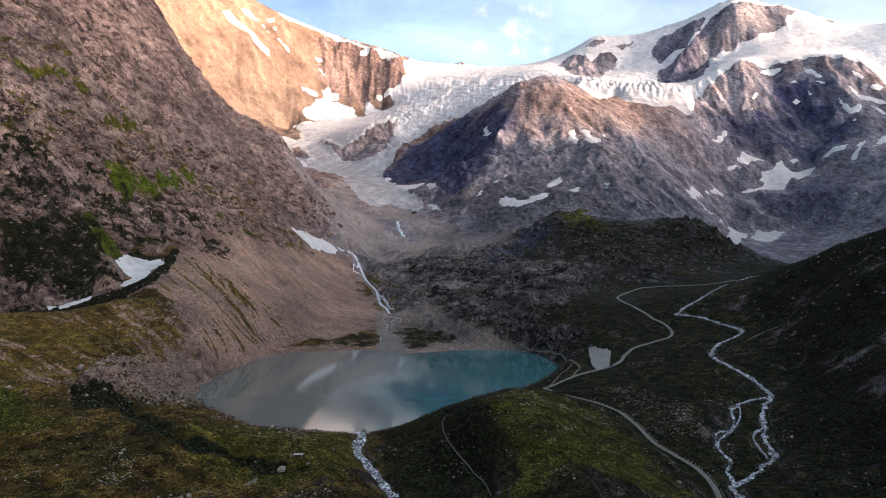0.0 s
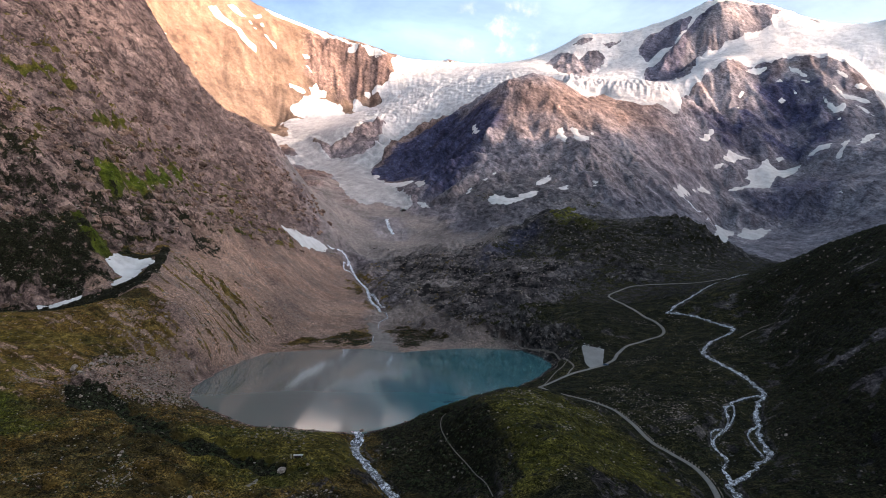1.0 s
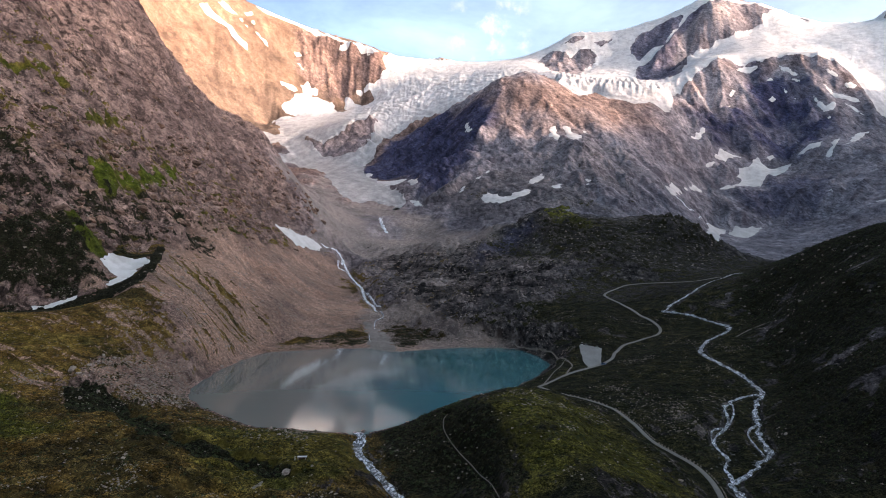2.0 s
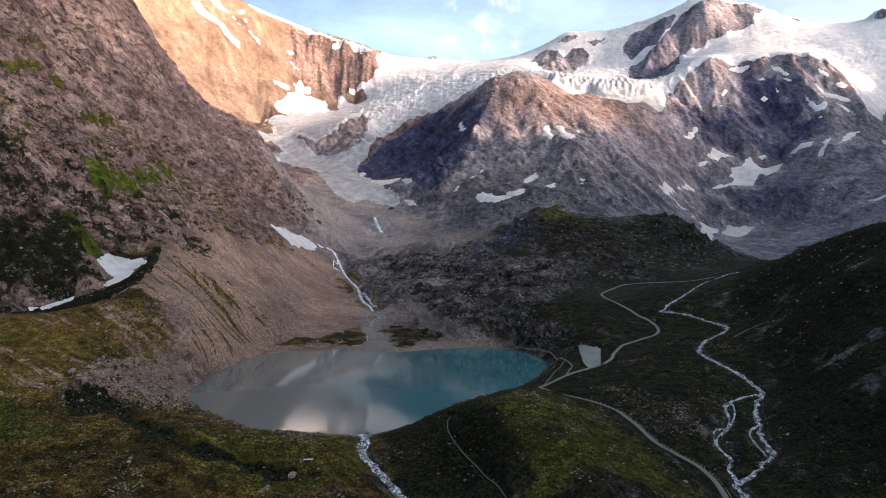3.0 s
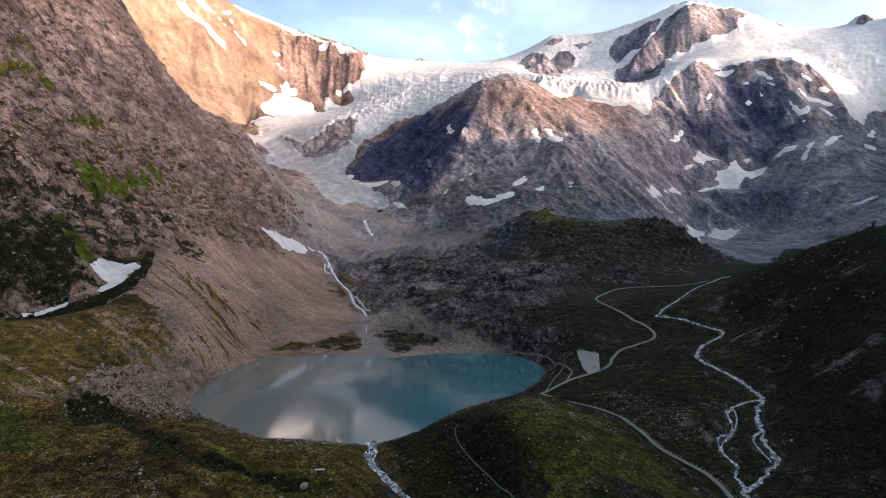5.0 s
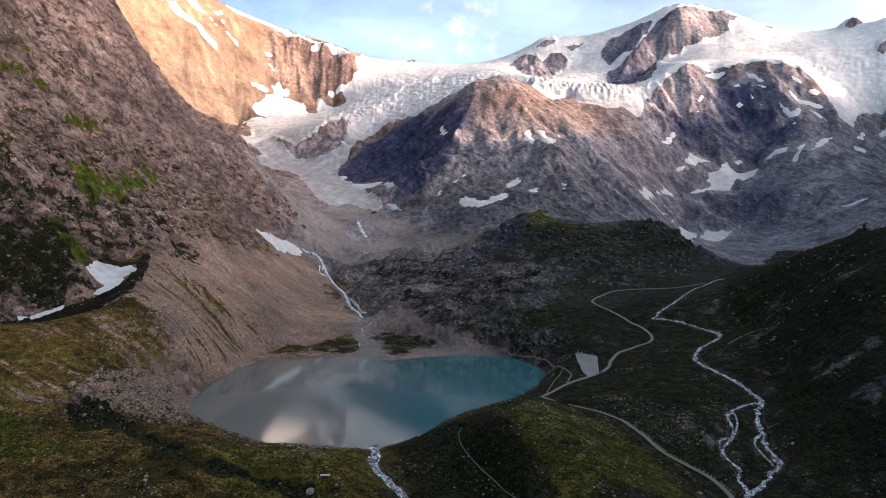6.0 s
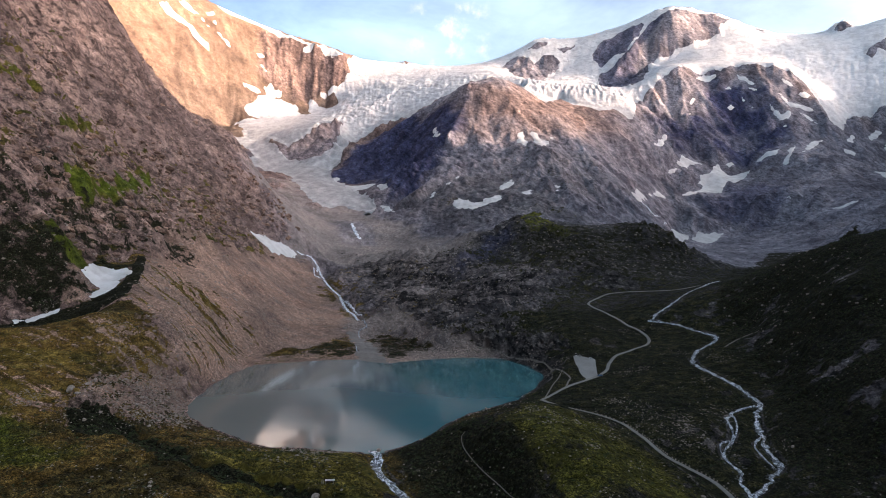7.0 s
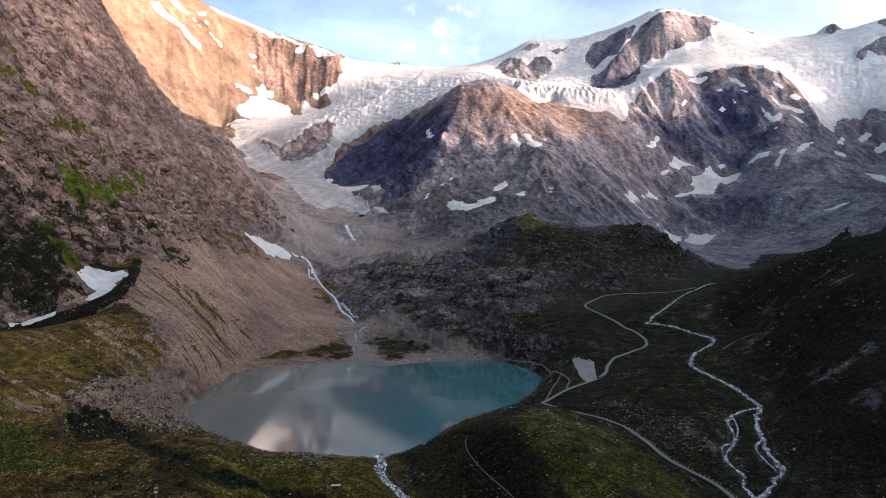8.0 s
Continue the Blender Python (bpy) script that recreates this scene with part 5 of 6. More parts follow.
hollow = beside(GX, GY, [(CAVE_AT[0], CAVE_AT[1] - 4), (CAVE_AT[0], CAVE_AT[1] + 22)])
Z -= 9.0 * ease(13, 6, hollow)
# the lake lies at height 0: land stays above it, its bed drops away
shore = 0.25 + np.clip(-IN_LAKE, 0, 400) * 0.035
bed = -0.18 * np.clip(IN_LAKE, 0, 70) - 0.1
dry_land = np.where(FAR * 0 + WAYS["outlet"] < 22, Z, np.maximum(Z, np.minimum(shore, 2.5) - 40 * ease(-25, -90, IN_LAKE)))
Z = np.where(IN_LAKE > 0, bed, np.where(IN_LAKE > -14, bed + (dry_land - bed) * ease(0, -14, IN_LAKE) + 0.12 * ease(0, -4, IN_LAKE), dry_land))
STEEP = slope_of(Z)


def height_at(x, y):
    """Height of the finished ground at places, read off the sheet."""
    x, y = np.asarray(x, float), np.asarray(y, float)
    a, r = np.arctan2(x, y), np.hypot(x, y)
    i, j = np.interp(a, ROUND, np.arange(len(ROUND))), np.interp(r, OUT, np.arange(len(OUT)))
    i0, j0 = np.minimum(i.astype(int), len(ROUND) - 2), np.minimum(j.astype(int), len(OUT) - 2)
    u, v = i - i0, j - j0
    return (Z[i0, j0] * (1 - u) + Z[i0 + 1, j0] * u) * (1 - v) + (Z[i0, j0 + 1] * (1 - u) + Z[i0 + 1, j0 + 1] * u) * v


def mesh_of(name, verts, faces, skin, layers=None, smooth=True):
    """A mesh from arrays of corners and of quads or triangles, with float layers by corner."""
    me = bpy.data.meshes.new(name)
    faces = np.asarray(faces, np.int32)
    sides = faces.shape[1]
    me.vertices.add(len(verts))
    me.vertices.foreach_set("co", np.asarray(verts, np.float32).ravel())
    me.loops.add(faces.size)
    me.loops.foreach_set("vertex_index", faces.ravel())
    me.polygons.add(len(faces))
    me.polygons.foreach_set("loop_start", np.arange(0, faces.size, sides, dtype=np.int32))
    me.polygons.foreach_set("use_smooth", np.full(len(faces), smooth))
    for key, values in (layers or {}).items():
        me.attributes.new(key, "FLOAT", "POINT").data.foreach_set("value", np.asarray(values, np.float32).ravel())
    me.update(calc_edges=True)
    me.validate()
    me.materials.append(skin)
    return me


def quads(rows, cols, round_shut=False):
    i, j = np.meshgrid(np.arange(rows if round_shut else rows - 1), np.arange(cols - 1), indexing="ij")
    n = (i + 1) % rows
    return np.stack([i * cols + j, n * cols + j, n * cols + j + 1, i * cols + j + 1], -1).reshape(-1, 4)


def ground_layers():
    face = layered(GY - 0.3 * GX, Z * 1.3, 34, 5, 97, 0.65)
    n1, n2, n3 = layered(GX, GY, 140, 5, 91, 0.6), layered(GX, GY, 35, 5, 95, 0.65), layered(GX, GY, 16, 4, 99, 0.6)
    low = ease(230, 90, Z + 40 * n1)
    green = ease(0.75, 0.30, STEEP + 0.25 * n2) * low * ease(1500, 1150, FAR)
    east = ease(150, 320, GX - 0.05 * GY) * ease(1000, 800, FAR)
    green = np.maximum(green, east * ease(0.95, 0.4, STEEP + 0.3 * n2))
    ledges = ease(-0.05, 0.45, face + 0.5 * n1) * ease(2.4, 1.0, STEEP) * ease(-200, -320, GX) * ease(1500, 1200, FAR)
    green = np.maximum(green, 0.78 * ledges)
    far_turf = 0.5 * ease(0.1, 0.7, n1 + 0.3 * n2) * ease(420, 200, Z) * ease(1500, 1800, GY) * ease(700, 500, GX) * ease(-200, 0, GX)
    green = np.maximum(green, far_turf)
    green = np.maximum(green, 0.30 * area("far_green", 60, 60, 140))
    lush = 0.3 * ledges
    for name, wob in (("green_left", 14), ("green_left_b", 12), ("green_near", 12), ("green_bank", 10), ("knoll_green", 6), ("ridge_yellow", 10), ("green_high", 10), ("green_ribs", 6)):
        a = area(name, 8, wob, 40)
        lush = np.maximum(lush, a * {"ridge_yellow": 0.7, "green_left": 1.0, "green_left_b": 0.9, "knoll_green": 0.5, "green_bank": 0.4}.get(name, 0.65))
        green = np.maximum(green, a * 0.95)
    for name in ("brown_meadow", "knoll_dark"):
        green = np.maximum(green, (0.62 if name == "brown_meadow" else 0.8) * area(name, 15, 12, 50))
    green = np.maximum(green, 0.52 * area("ridge_green", 15, 12, 50))
    green = np.where((FAR > 850) & (GX > -150) & (GY < 1500), np.minimum(green, 0.55), green)
    # east hill: dark turf and heath, with some of its shade in the colour
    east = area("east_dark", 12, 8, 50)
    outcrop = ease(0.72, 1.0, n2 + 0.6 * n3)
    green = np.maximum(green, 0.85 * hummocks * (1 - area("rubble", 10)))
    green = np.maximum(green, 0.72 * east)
    hill_rock = np.maximum(np.maximum(area("hill_rock_a", 6, 8, 20), area("hill_rock_b", 6, 8, 20)), np.maximum(area("hill_rock_c", 6, 8, 20), area("hill_rock_d", 3, 4, 20)))
    outcrop = np.maximum(outcrop * 0.5, hill_rock * ease(-0.35, 0.25, n3 + 0.5 * n2))
    green = green * (1 - 0.8 * east * outcrop)
    stripes = layered(side_line, fall_line * 0.07, 11, 4, 123, 0.65)
    lush = np.maximum(lush, 0.5 * area("shrub_left", 12, 14, 40) * ease(-0.2, 0.5, n2))
    dry = np.clip(area("brown_meadow", 20, 15, 60) * (0.7 + 0.25 * n2 + 0.9 * stripes), 0, 1) + (0.2 + 0.5 * ease(-0.45, 0.5, n1 + 0.7 * n3)) * ease(60, -60, GX)
    dry = np.maximum(dry, 0.85 * area("moraine", 12, 10, 40) * (0.75 + 0.5 * stripes))
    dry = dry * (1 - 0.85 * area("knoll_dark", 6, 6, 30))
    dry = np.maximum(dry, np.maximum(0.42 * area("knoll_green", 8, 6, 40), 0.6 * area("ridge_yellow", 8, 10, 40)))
    scree = np.maximum(area("scree", 25, 14, 60), area("delta", 6))
    scree = np.maximum(scree, 0.75 * area("rubble", 10, 10, 30))
    scree = np.maximum(scree, area("talus_cone", 6, 4, 30))
    scree = np.maximum(scree, ease(60, 20, -IN_LAKE) * ease(640, 720, GY + 10 * n2) * ease(20, -40, GX))
    streak = ease(-0.05, 0.5, stripes + 0.1 * n1)
    scree_turf = area("scree", 20) * streak * ease(1000, 750, GY) * ease(-120, -200, GX)
    for name, bare in (("scree", 0.93), ("rubble", 0.12), ("delta", 0.95), ("talus_cone", 0.9)):
        green = green * (1 - bare * area(name, 14, 14, 40))
    green = green * (1 - 0.6 * ease(80, 40, -IN_LAKE) * ease(640, 720, GY) * ease(40, -40, GX))
    green = np.maximum(green, 0.75 * scree_turf)
    green = np.where(area("brown_meadow", 5) > 0.5, green - 0.38 * ease(0.15, 0.6, stripes), green)
    green = green * (1 - 0.65 * area("shore_flat", 6, 8, 30))
    scree = np.maximum(scree, 0.3 * area("shore_flat", 10, 8, 30))
    shore_belt = ease(-10, -3, IN_LAKE)
    green = green * (1 - 0.8 * shore_belt)
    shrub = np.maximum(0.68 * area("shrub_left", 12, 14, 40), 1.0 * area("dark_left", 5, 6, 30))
    shrub = np.maximum(shrub, 0.47 * area("heath_left", 10, 20, 40))
    shrub = np.maximum(shrub, 0.5 * ease(-0.1, 0.5, n2 + 0.5 * n3) * green * ease(900, 700, FAR) * (1 - 0.8 * hummocks))
    # the knoll's west half is made darker than its green east half
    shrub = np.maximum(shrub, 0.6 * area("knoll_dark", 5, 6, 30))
    shrub = np.maximum(shrub, 0.64 * ease(-0.25, 0.35, face + 0.3 * n3) * ease(300, 200, Z + 30 * n1) * ease(-250, -330, GX) * ease(560, 620, GY) * ease(1100, 900, GY))
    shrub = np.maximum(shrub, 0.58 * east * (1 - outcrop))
    mats = np.maximum(area("mat_west", 7, 12, 24), area("mat_east", 7, 12, 24))
    shrub = np.maximum(shrub, 0.5 * mats)
    green = np.maximum(green, 0.6 * mats)
    shrub = shrub * (1 - 0.92 * area("moraine", 8))
    # shade on the moraine's inner side, painted in with the heath tone
    shrub = np.maximum(shrub, area("gully_shade", 2.5))
    shrub = np.maximum(shrub, 0.46 * area("ridge_green", 20, 25, 60))
    shrub = shrub * (1 - 0.85 * area("brown_meadow", 10)) * (1 - 0.7 * area("green_left", 8))
    scree = np.maximum(scree, 0.85 * area("brown_meadow", 10))
    warm = ease(500, -300, GX) * 0.85
    warm = np.maximum(warm, 0.72 * area("knoll_top", 140, 130, 200))
    warm = np.maximum(warm, 0.5 * ease(-0.1, 0.6, layered(GX, Z * 1.3, 260, 4, 93)) * ease(1500, 1900, FAR))
    warm = np.maximum(warm, ease(3300, 3800, GY) * ease(1900, 1300, GX) * 0.35)
    warm = warm * (1 - 0.7 * ease(3450, 3650, GY) * ease(300, 500, GX)) * (1 - 0.6 * ease(2700, 2850, GY) * ease(3700, 3500, GY) * ease(-800, -700, GX) * ease(-300, -380, GX))
    warm = warm * (1 - 0.65 * area("till", 90, 40, 60))
    # warm tone cut outside knoll_top, painting the flank's cool shade
    warm = warm * (1 - 0.85 * area("slab_grey", 60, 40, 120)) * (1 - 0.8 * ease(-150, 150, GX + 200) * ease(3300, 3000, GY) * ease(1100, 1400, GY) * (1 - area("knoll_top", 120)))
    return {"green": np.clip(green, 0, 1), "lush": lush, "dry": np.clip(dry, 0, 1), "scree": scree, "shrub": shrub, "warm": np.clip(warm, 0, 1), "tan": ease(3000, 3350, GY) * ease(-350, -700, GX) * (1 - 0.75 * area("brown_crag", 30, 40, 80)), "lichen_shade": np.maximum(0.55 * area("knoll_foot", 60, 60, 140), 0.22 * area("far_green", 60, 60, 140)) * ease(1450, 1600, FAR) + (0.92 - 0.2 * east * outcrop) * ease(-130, -20, GX + 30 * n1) * ease(1500, 1300, FAR) * (1 - area("slab_grey", 50, 40, 80) * (0.3 + 0.6 * ease(-0.1, 0.35, n2 + 0.6 * n3))), "till": np.maximum(area("till", 30, 30, 60) * (1 - 0.75 * ease(58, 20, np.maximum(0, np.minimum(WAYS["fall"], 60) + 14 * n2))), np.maximum(0.8 * area("delta_fan", 10, 8, 30), 0.55 * area("shore_flat", 10, 8, 30))), "blue_shade": np.clip(area("shade_knoll", 30, 45, 110) + area("shade_spur", 40, 60, 140) * (0.55 + 0.45 * ease(-0.3, 0.3, n1)) + 0.7 * area("dark_low", 60, 60, 140) + 0.5 * area("slab_dark", 15, 14, 40) + 0.62 * area("shade_summit", 12, 15, 60) + 0.2 * area("brown_crag", 30, 30, 80), 0, 1), "runnel": np.clip(0.5 + 0.5 * RUNNEL, 0, 1), "slab": np.clip(area("slab_grey", 40, 30, 80) + 0.25 * area("ridge_green", 20, 20, 60), 0, 1) * (1 - 0.8 * area("slab_dark", 15, 14, 40)), "near": ease(1700, 700, FAR), "stripe": np.clip(0.5 + 0.6 * stripes, 0, 1), "crag": np.clip(ease(0.35, 0.9, STEEP + 0.2 * n2) * (1 - area("scree", 20)) + 0.8 * area("slab_grey", 50, 30, 80), 0, 1)}


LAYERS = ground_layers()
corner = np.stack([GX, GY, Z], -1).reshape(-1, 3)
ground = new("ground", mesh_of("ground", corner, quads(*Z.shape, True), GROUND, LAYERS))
tagged(ground, "rocky alpine valley with scree slopes, turf and high ridges", "terrain", kind="structure")


def lying(name, depth, skin, most, rise=0.25, layers=None, bumps=None):
    """A sheet of snow or ice on the ground: depth is metres inside its edge; it thins out into the ground there."""
    step = np.maximum(FAR * 0.006, 1.2)
    some = depth > -2.5 * step
    cell = some[:-1, :-1] & some[1:, :-1] & some[1:, 1:] & some[:-1, 1:]
    i, j = np.nonzero(cell & (np.maximum(depth[:-1, :-1], depth[1:, 1:]) > -1.5 * step[:-1, :-1]))
    if not len(i):
        return None
    cols = Z.shape[1]
    face = np.stack([i * cols + j, (i + 1) * cols + j, (i + 1) * cols + j + 1, i * cols + j + 1], -1)
    used, face = np.unique(face, return_inverse=True)
    thick = np.clip(depth.ravel()[used] * rise, -6, 1e9)
    thick = np.where(thick > 0, most * (1 - np.exp(-thick / most)), thick)
    place = corner[used].copy()
    place[:, 2] += thick + (bumps.ravel()[used] if bumps is not None else 0)
    return mesh_of(name, place, face.reshape(-1, 4), skin, {key: v.ravel()[used] for key, v in (layers or {}).items()})


# ---- water ----
def smooth_run(run, step):
    """A line through the given turns, rounded, with a point every step metres."""
    p = np.array(run, float)
    p = np.vstack([2 * p[0] - p[1], p, 2 * p[-1] - p[-2]])
    out = []
    for a, b, c, d in zip(p[:-3], p[1:-2], p[2:-1], p[3:]):
        for t in np.linspace(0, 1, max(2, int(np.hypot(*(c - b)) / step)), endpoint=False):
            out.append(0.5 * (2 * b + (c - a) * t + (2 * a - 5 * b + 4 * c - d) * t * t + (3 * b - a - 3 * c + d) * t**3))
    out.append(p[-2])
    return np.array(out)


def ribbon(name, run, wide, skin, step=1.6, rise=0.12, sag=0.5, ragged=0.0, across=7, seed=0, level=0.0):
    """A strip that follows the ground along a run: a road, a path or running water."""
    mid_line = smooth_run(run, step)
    ahead = np.gradient(mid_line, axis=0)
    side = np.stack([ahead[:, 1], -ahead[:, 0]], 1) / np.linalg.norm(ahead, axis=1)[:, None]
    along = np.arange(len(mid_line)) * step
    k = np.linspace(-1, 1, across)
    left = 1 + ragged * grain(along / 7.0, along * 0 + 3, seed) + 0.6 * ragged * grain(along / 2.6, along * 0 + 9, seed)
    right = 1 + ragged * grain(along / 7.0, along * 0 + 33, seed) + 0.6 * ragged * grain(along / 2.6, along * 0 + 39, seed)
    half = np.where(k[None] < 0, left[:, None], right[:, None]) * wide / 2 * k[None]
    x, y = mid_line[:, :1] + side[:, :1] * half, mid_line[:, 1:] + side[:, 1:] * half
    z = height_at(x, y)
    if level:
        z = z * (1 - level) + level * height_at(mid_line[:, :1], mid_line[:, 1:])
        for _ in range(3):
            z[1:-1] = (z[:-2] + z[1:-1] + z[2:]) / 3
    z = z + rise
    z[:, [0, -1]] -= sag
    return mesh_of(name, np.stack([x, y, z], -1).reshape(-1, 3), quads(len(mid_line), across), skin)


outer = np.array(LAKE) + 0.0
middle = outer.mean(0)
rim = middle + (outer - middle) * 1.025
bm = bmesh.new()
bm.faces.new([bm.verts.new((x, y, 0.0)) for x, y in rim[::-1]])
bmesh.ops.triangulate(bm, faces=bm.faces)
me = bpy.data.meshes.new("lake")
bm.to_mesh(me)
bm.free()
me.materials.append(LAKE_SKIN)
tagged(new("lake", me), "still turquoise glacial lake mirroring clouds", "lake", kind="structure")

for name, wide, ragged, label in (("outlet", 6.2, 0.45, "foaming stream running out of the lake"), ("stream", 3.6, 1.1, "white mountain stream winding down the valley"),
                                  ("branch", 2.3, 1.0, "white side channel of the valley stream"), ("braid_a", 1.6, 0.4, "thin braid of the valley stream"),
                                  ("braid_b", 1.8, 0.4, "thin braid of the valley stream"), ("braid_c", 1.4, 0.4, "thin braid of the valley stream"),
                                  ("gorge", 4.8, 1.3, "white meltwater torrent below the glacier"), ("gorge_b", 3.2, 1.0, "thin arm of the meltwater torrent"),
                                  ("gorge_loop", 3.0, 0.8, "thin arm of the meltwater torrent"), ("gorge_feed", 3.0, 0.8, "thin meltwater rill beside old snow"),
                                  ("delta_thread", 1.7, 0.9, "thin silty thread of water over the delta"), ("delta_thread_b", 1.3, 0.9, "thin silty thread of water over the delta"),
                                  ("fall", 8.0, 1.3, "white waterfall over a rock step below the glacier"), ("hill_stream", 4.5, 0.8, "thin stream falling from a snow patch")):
    kind_name = {"fall": "waterfall"}.get(name, "stream")
    far = name in ("fall", "hill_stream")
    ob = new(kind_name, ribbon(name, LINE[name], wide, TORRENT_SKIN if name in ("gorge", "gorge_b", "gorge_loop", "gorge_feed", "fall", "hill_stream") else STREAM_SKIN, 4.0 if far else 1.4, 0.9 if far else 0.35, 2.0 if far else 0.9, ragged, 7, len(name)))
    tagged(ob, label, kind_name, kind="structure")

# ---- snow and ice ----
wob = layered(GX, GY, 60, 5, 140, 0.55)
ice_in = ICE_IN + 9 * wob
crevasse = layered(0.5 * GX + 0.86 * GY + 16 * grain(GX / 130, GY / 130, 151), (0.86 * GX - 0.5 * GY) * 0.32, 40, 4, 150, 0.6, True)
crevasse = 0.6 * crevasse + 0.4 * layered(GX, GY, 34, 4, 156, 0.62, True)
falls = np.maximum(ease(560, 720, Z) * ease(1120, 990, Z) * ease(-640, -420, GX) * ease(1300, 1000, GX), ease(1650, 1850, GX) * ease(1250, 1050, Z))
dusty = np.clip(ease(920, 520, Z + 60 * wob) + 0.3 * ease(0.1, 0.6, wob), 0, 1)
shelf = beside(GX, GY, [(470, 3120), (560, 3105), (700, 3100), (830, 3100), (890, 3080)], 400.0)
serac = ease(120, 45, np.maximum(shelf, 0)) * ease(0, 14, ice_in) * (22 + 6 * layered(GX, GY * 0.35, 28, 3, 152, 0.6, True))
glacier = lying("glacier", ice_in, ICE_SKIN, 12.0, 0.30, {"dusty": dusty, "lit_east": ease(1600, 1950, GX)}, 8.5 * falls * (crevasse - 0.6) * ease(4, 30, ice_in) + serac)
tagged(new("glacier", glacier), "broad glacier, clean snow above and dusty grey ice on its tongue", "glacier", kind="structure")
for name, run in SNOW.items():
    span = np.ptp(np.array(run), axis=0).max()
    centre = np.mean(run, axis=0)
    near = np.hypot(GX - centre[0], GY - centre[1]) < span * 1.2 + 60
    depth = np.full(GX.shape, -1e3)
    depth[near] = inside(GX[near], GY[near], run) + min(0.06 * span, 8) * layered(GX[near], GY[near], max(12, span * 0.25), 4, 160, 0.6) + (4.0 if centre[1] > 1500 and span > 80 and name[0] == "k" else 0.0)
    me = lying("snow_patch", depth, SNOW_SKIN, 2.5, 0.30)
    if me:
        tagged(new("snow_patch", me), "patch of old white snow lying on the rocks", "snow patch", "snow patches")

# ---- roads and paths ----
for name, wide, skin, label in (("road_upper", 3.7, ROAD_SKIN, "narrow grey mountain road with bends"), ("road_lower", 3.5, ROAD_SKIN, "narrow grey mountain road below the grassy knoll"),
                                ("track_lake", 1.9, TRACK_SKIN, "pale trodden track along the lake shore"), ("track_shore", 1.6, TRACK_SKIN, "pale trodden track along the lake shore"),
                                ("footpath", 0.55, TRACK_SKIN, "thin footpath up the grassy knoll"), ("hill_track", 2.6, TRACK_SKIN, "pale worn track on the dark hillside"),
                                ("front_path", 1.9, TRACK_SKIN, "thin footpath through the front meadow")):
    kind_name = "road" if name.startswith("road") else "path"
    ob = new(kind_name, ribbon(name, LINE[name], wide, skin, 1.5, 0.28 if kind_name == "road" else 0.14, 0.7, 0.0 if kind_name == "road" else 0.25, 7, 5, 0.8 if kind_name == "road" else 0.3))
    tagged(ob, label, kind_name, kind="structure")


def flat_area(name, key, skin, most, soft, label):
    me = lying(name, AREAS[key] + soft * layered(GX, GY, 12, 3, 170), skin, most, 0.3)
    return tagged(new(name, me), label, name.replace("_", " "), kind="structure")


flat_area("parking_ground", "park", LOT_SKIN, 0.35, 0.5, "pale gravel parking ground beside the road")
flat_area("silt_delta", "delta", SILT_SKIN, 0.5, 5.0, "grey silt delta where the torrent meets the lake")


# ---- stones and bushes ----
def stone_shape(seed, tall=0.7):
    """A broken boulder: a coarse ball with knocked-in sides."""
    bm = bmesh.new()
    bmesh.ops.create_icosphere(bm, subdivisions=2, radius=1.0)
    chance = random.Random(seed)
    cuts = [(Vector((chance.gauss(0, 1), chance.gauss(0, 1), chance.gauss(0, 1))).normalized(), chance.uniform(0.5, 0.85)) for _ in range(9)]
    for v in bm.verts:
        for way, limit in cuts:
            over = v.co.dot(way) - limit
            if over > 0:
                v.co -= way * over
        v.co *= 1 + 0.12 * noise.noise(v.co * 2.2 + Vector((seed, 0, 0)))
        v.co.z *= tall
    return bm


def stone_data(seed, tall):
    bm = stone_shape(seed, tall)
    bmesh.ops.dissolve_limit(bm, angle_limit=radians(9), verts=bm.verts, edges=bm.edges)
    bmesh.ops.triangulate(bm, faces=bm.faces)
    me = bpy.data.meshes.new("boulder")
    bm.to_mesh(me)
    bm.free()
    me.materials.append(ROCK_SKIN)
    return me


STONES = [stone_data(n, 0.55 + 0.06 * n) for n in range(7)]
pick = np.random.RandomState(12)


def spots(count, weight, low, high):
    """Places by chance on the sheet, by weight; low and high bound the distance."""
    cell = np.gradient(ROUND)[:, None] * FAR * np.gradient(FAR, axis=1)
    chance = (weight * cell * (FAR > low) * (FAR < high)).ravel()
    chance = np.cumsum(chance)
    n = np.searchsorted(chance, pick.rand(count) * chance[-1])
    x, y = GX.ravel()[n], GY.ravel()[n]
    jit = 0.0016 * np.hypot(x, y)
    return x + pick.randn(count) * jit, y + pick.randn(count) * jit


clear = (IN_LAKE < -3) & (WAYS["road_upper"] > 5) & (WAYS["road_lower"] > 5) & (WAYS["stream"] > 4) & (WAYS["outlet"] > 5) & (AREAS["park"] < -3) & (np.abs(ROUND[:, None]) < 0.64)
clumps = ease(0.2, 0.9, layered(GX, GY, 45, 4, 201)) + 0.025
rocky_meadow = clear * (1 - 0.75 * area("dark_left", 5)) * (clumps * (1 - 0.6 * area("east_dark", 10)) * (1 - 0.8 * area("knoll_dark", 5)) * (1 - 0.5 * ease(20, 120, GX)) + 1.3 * area("rubble", 6) + 0.7 * area("knoll_green", 5) * clumps + 1.3 * area("stone_field", 8, 8, 20) * (0.2 + clumps))


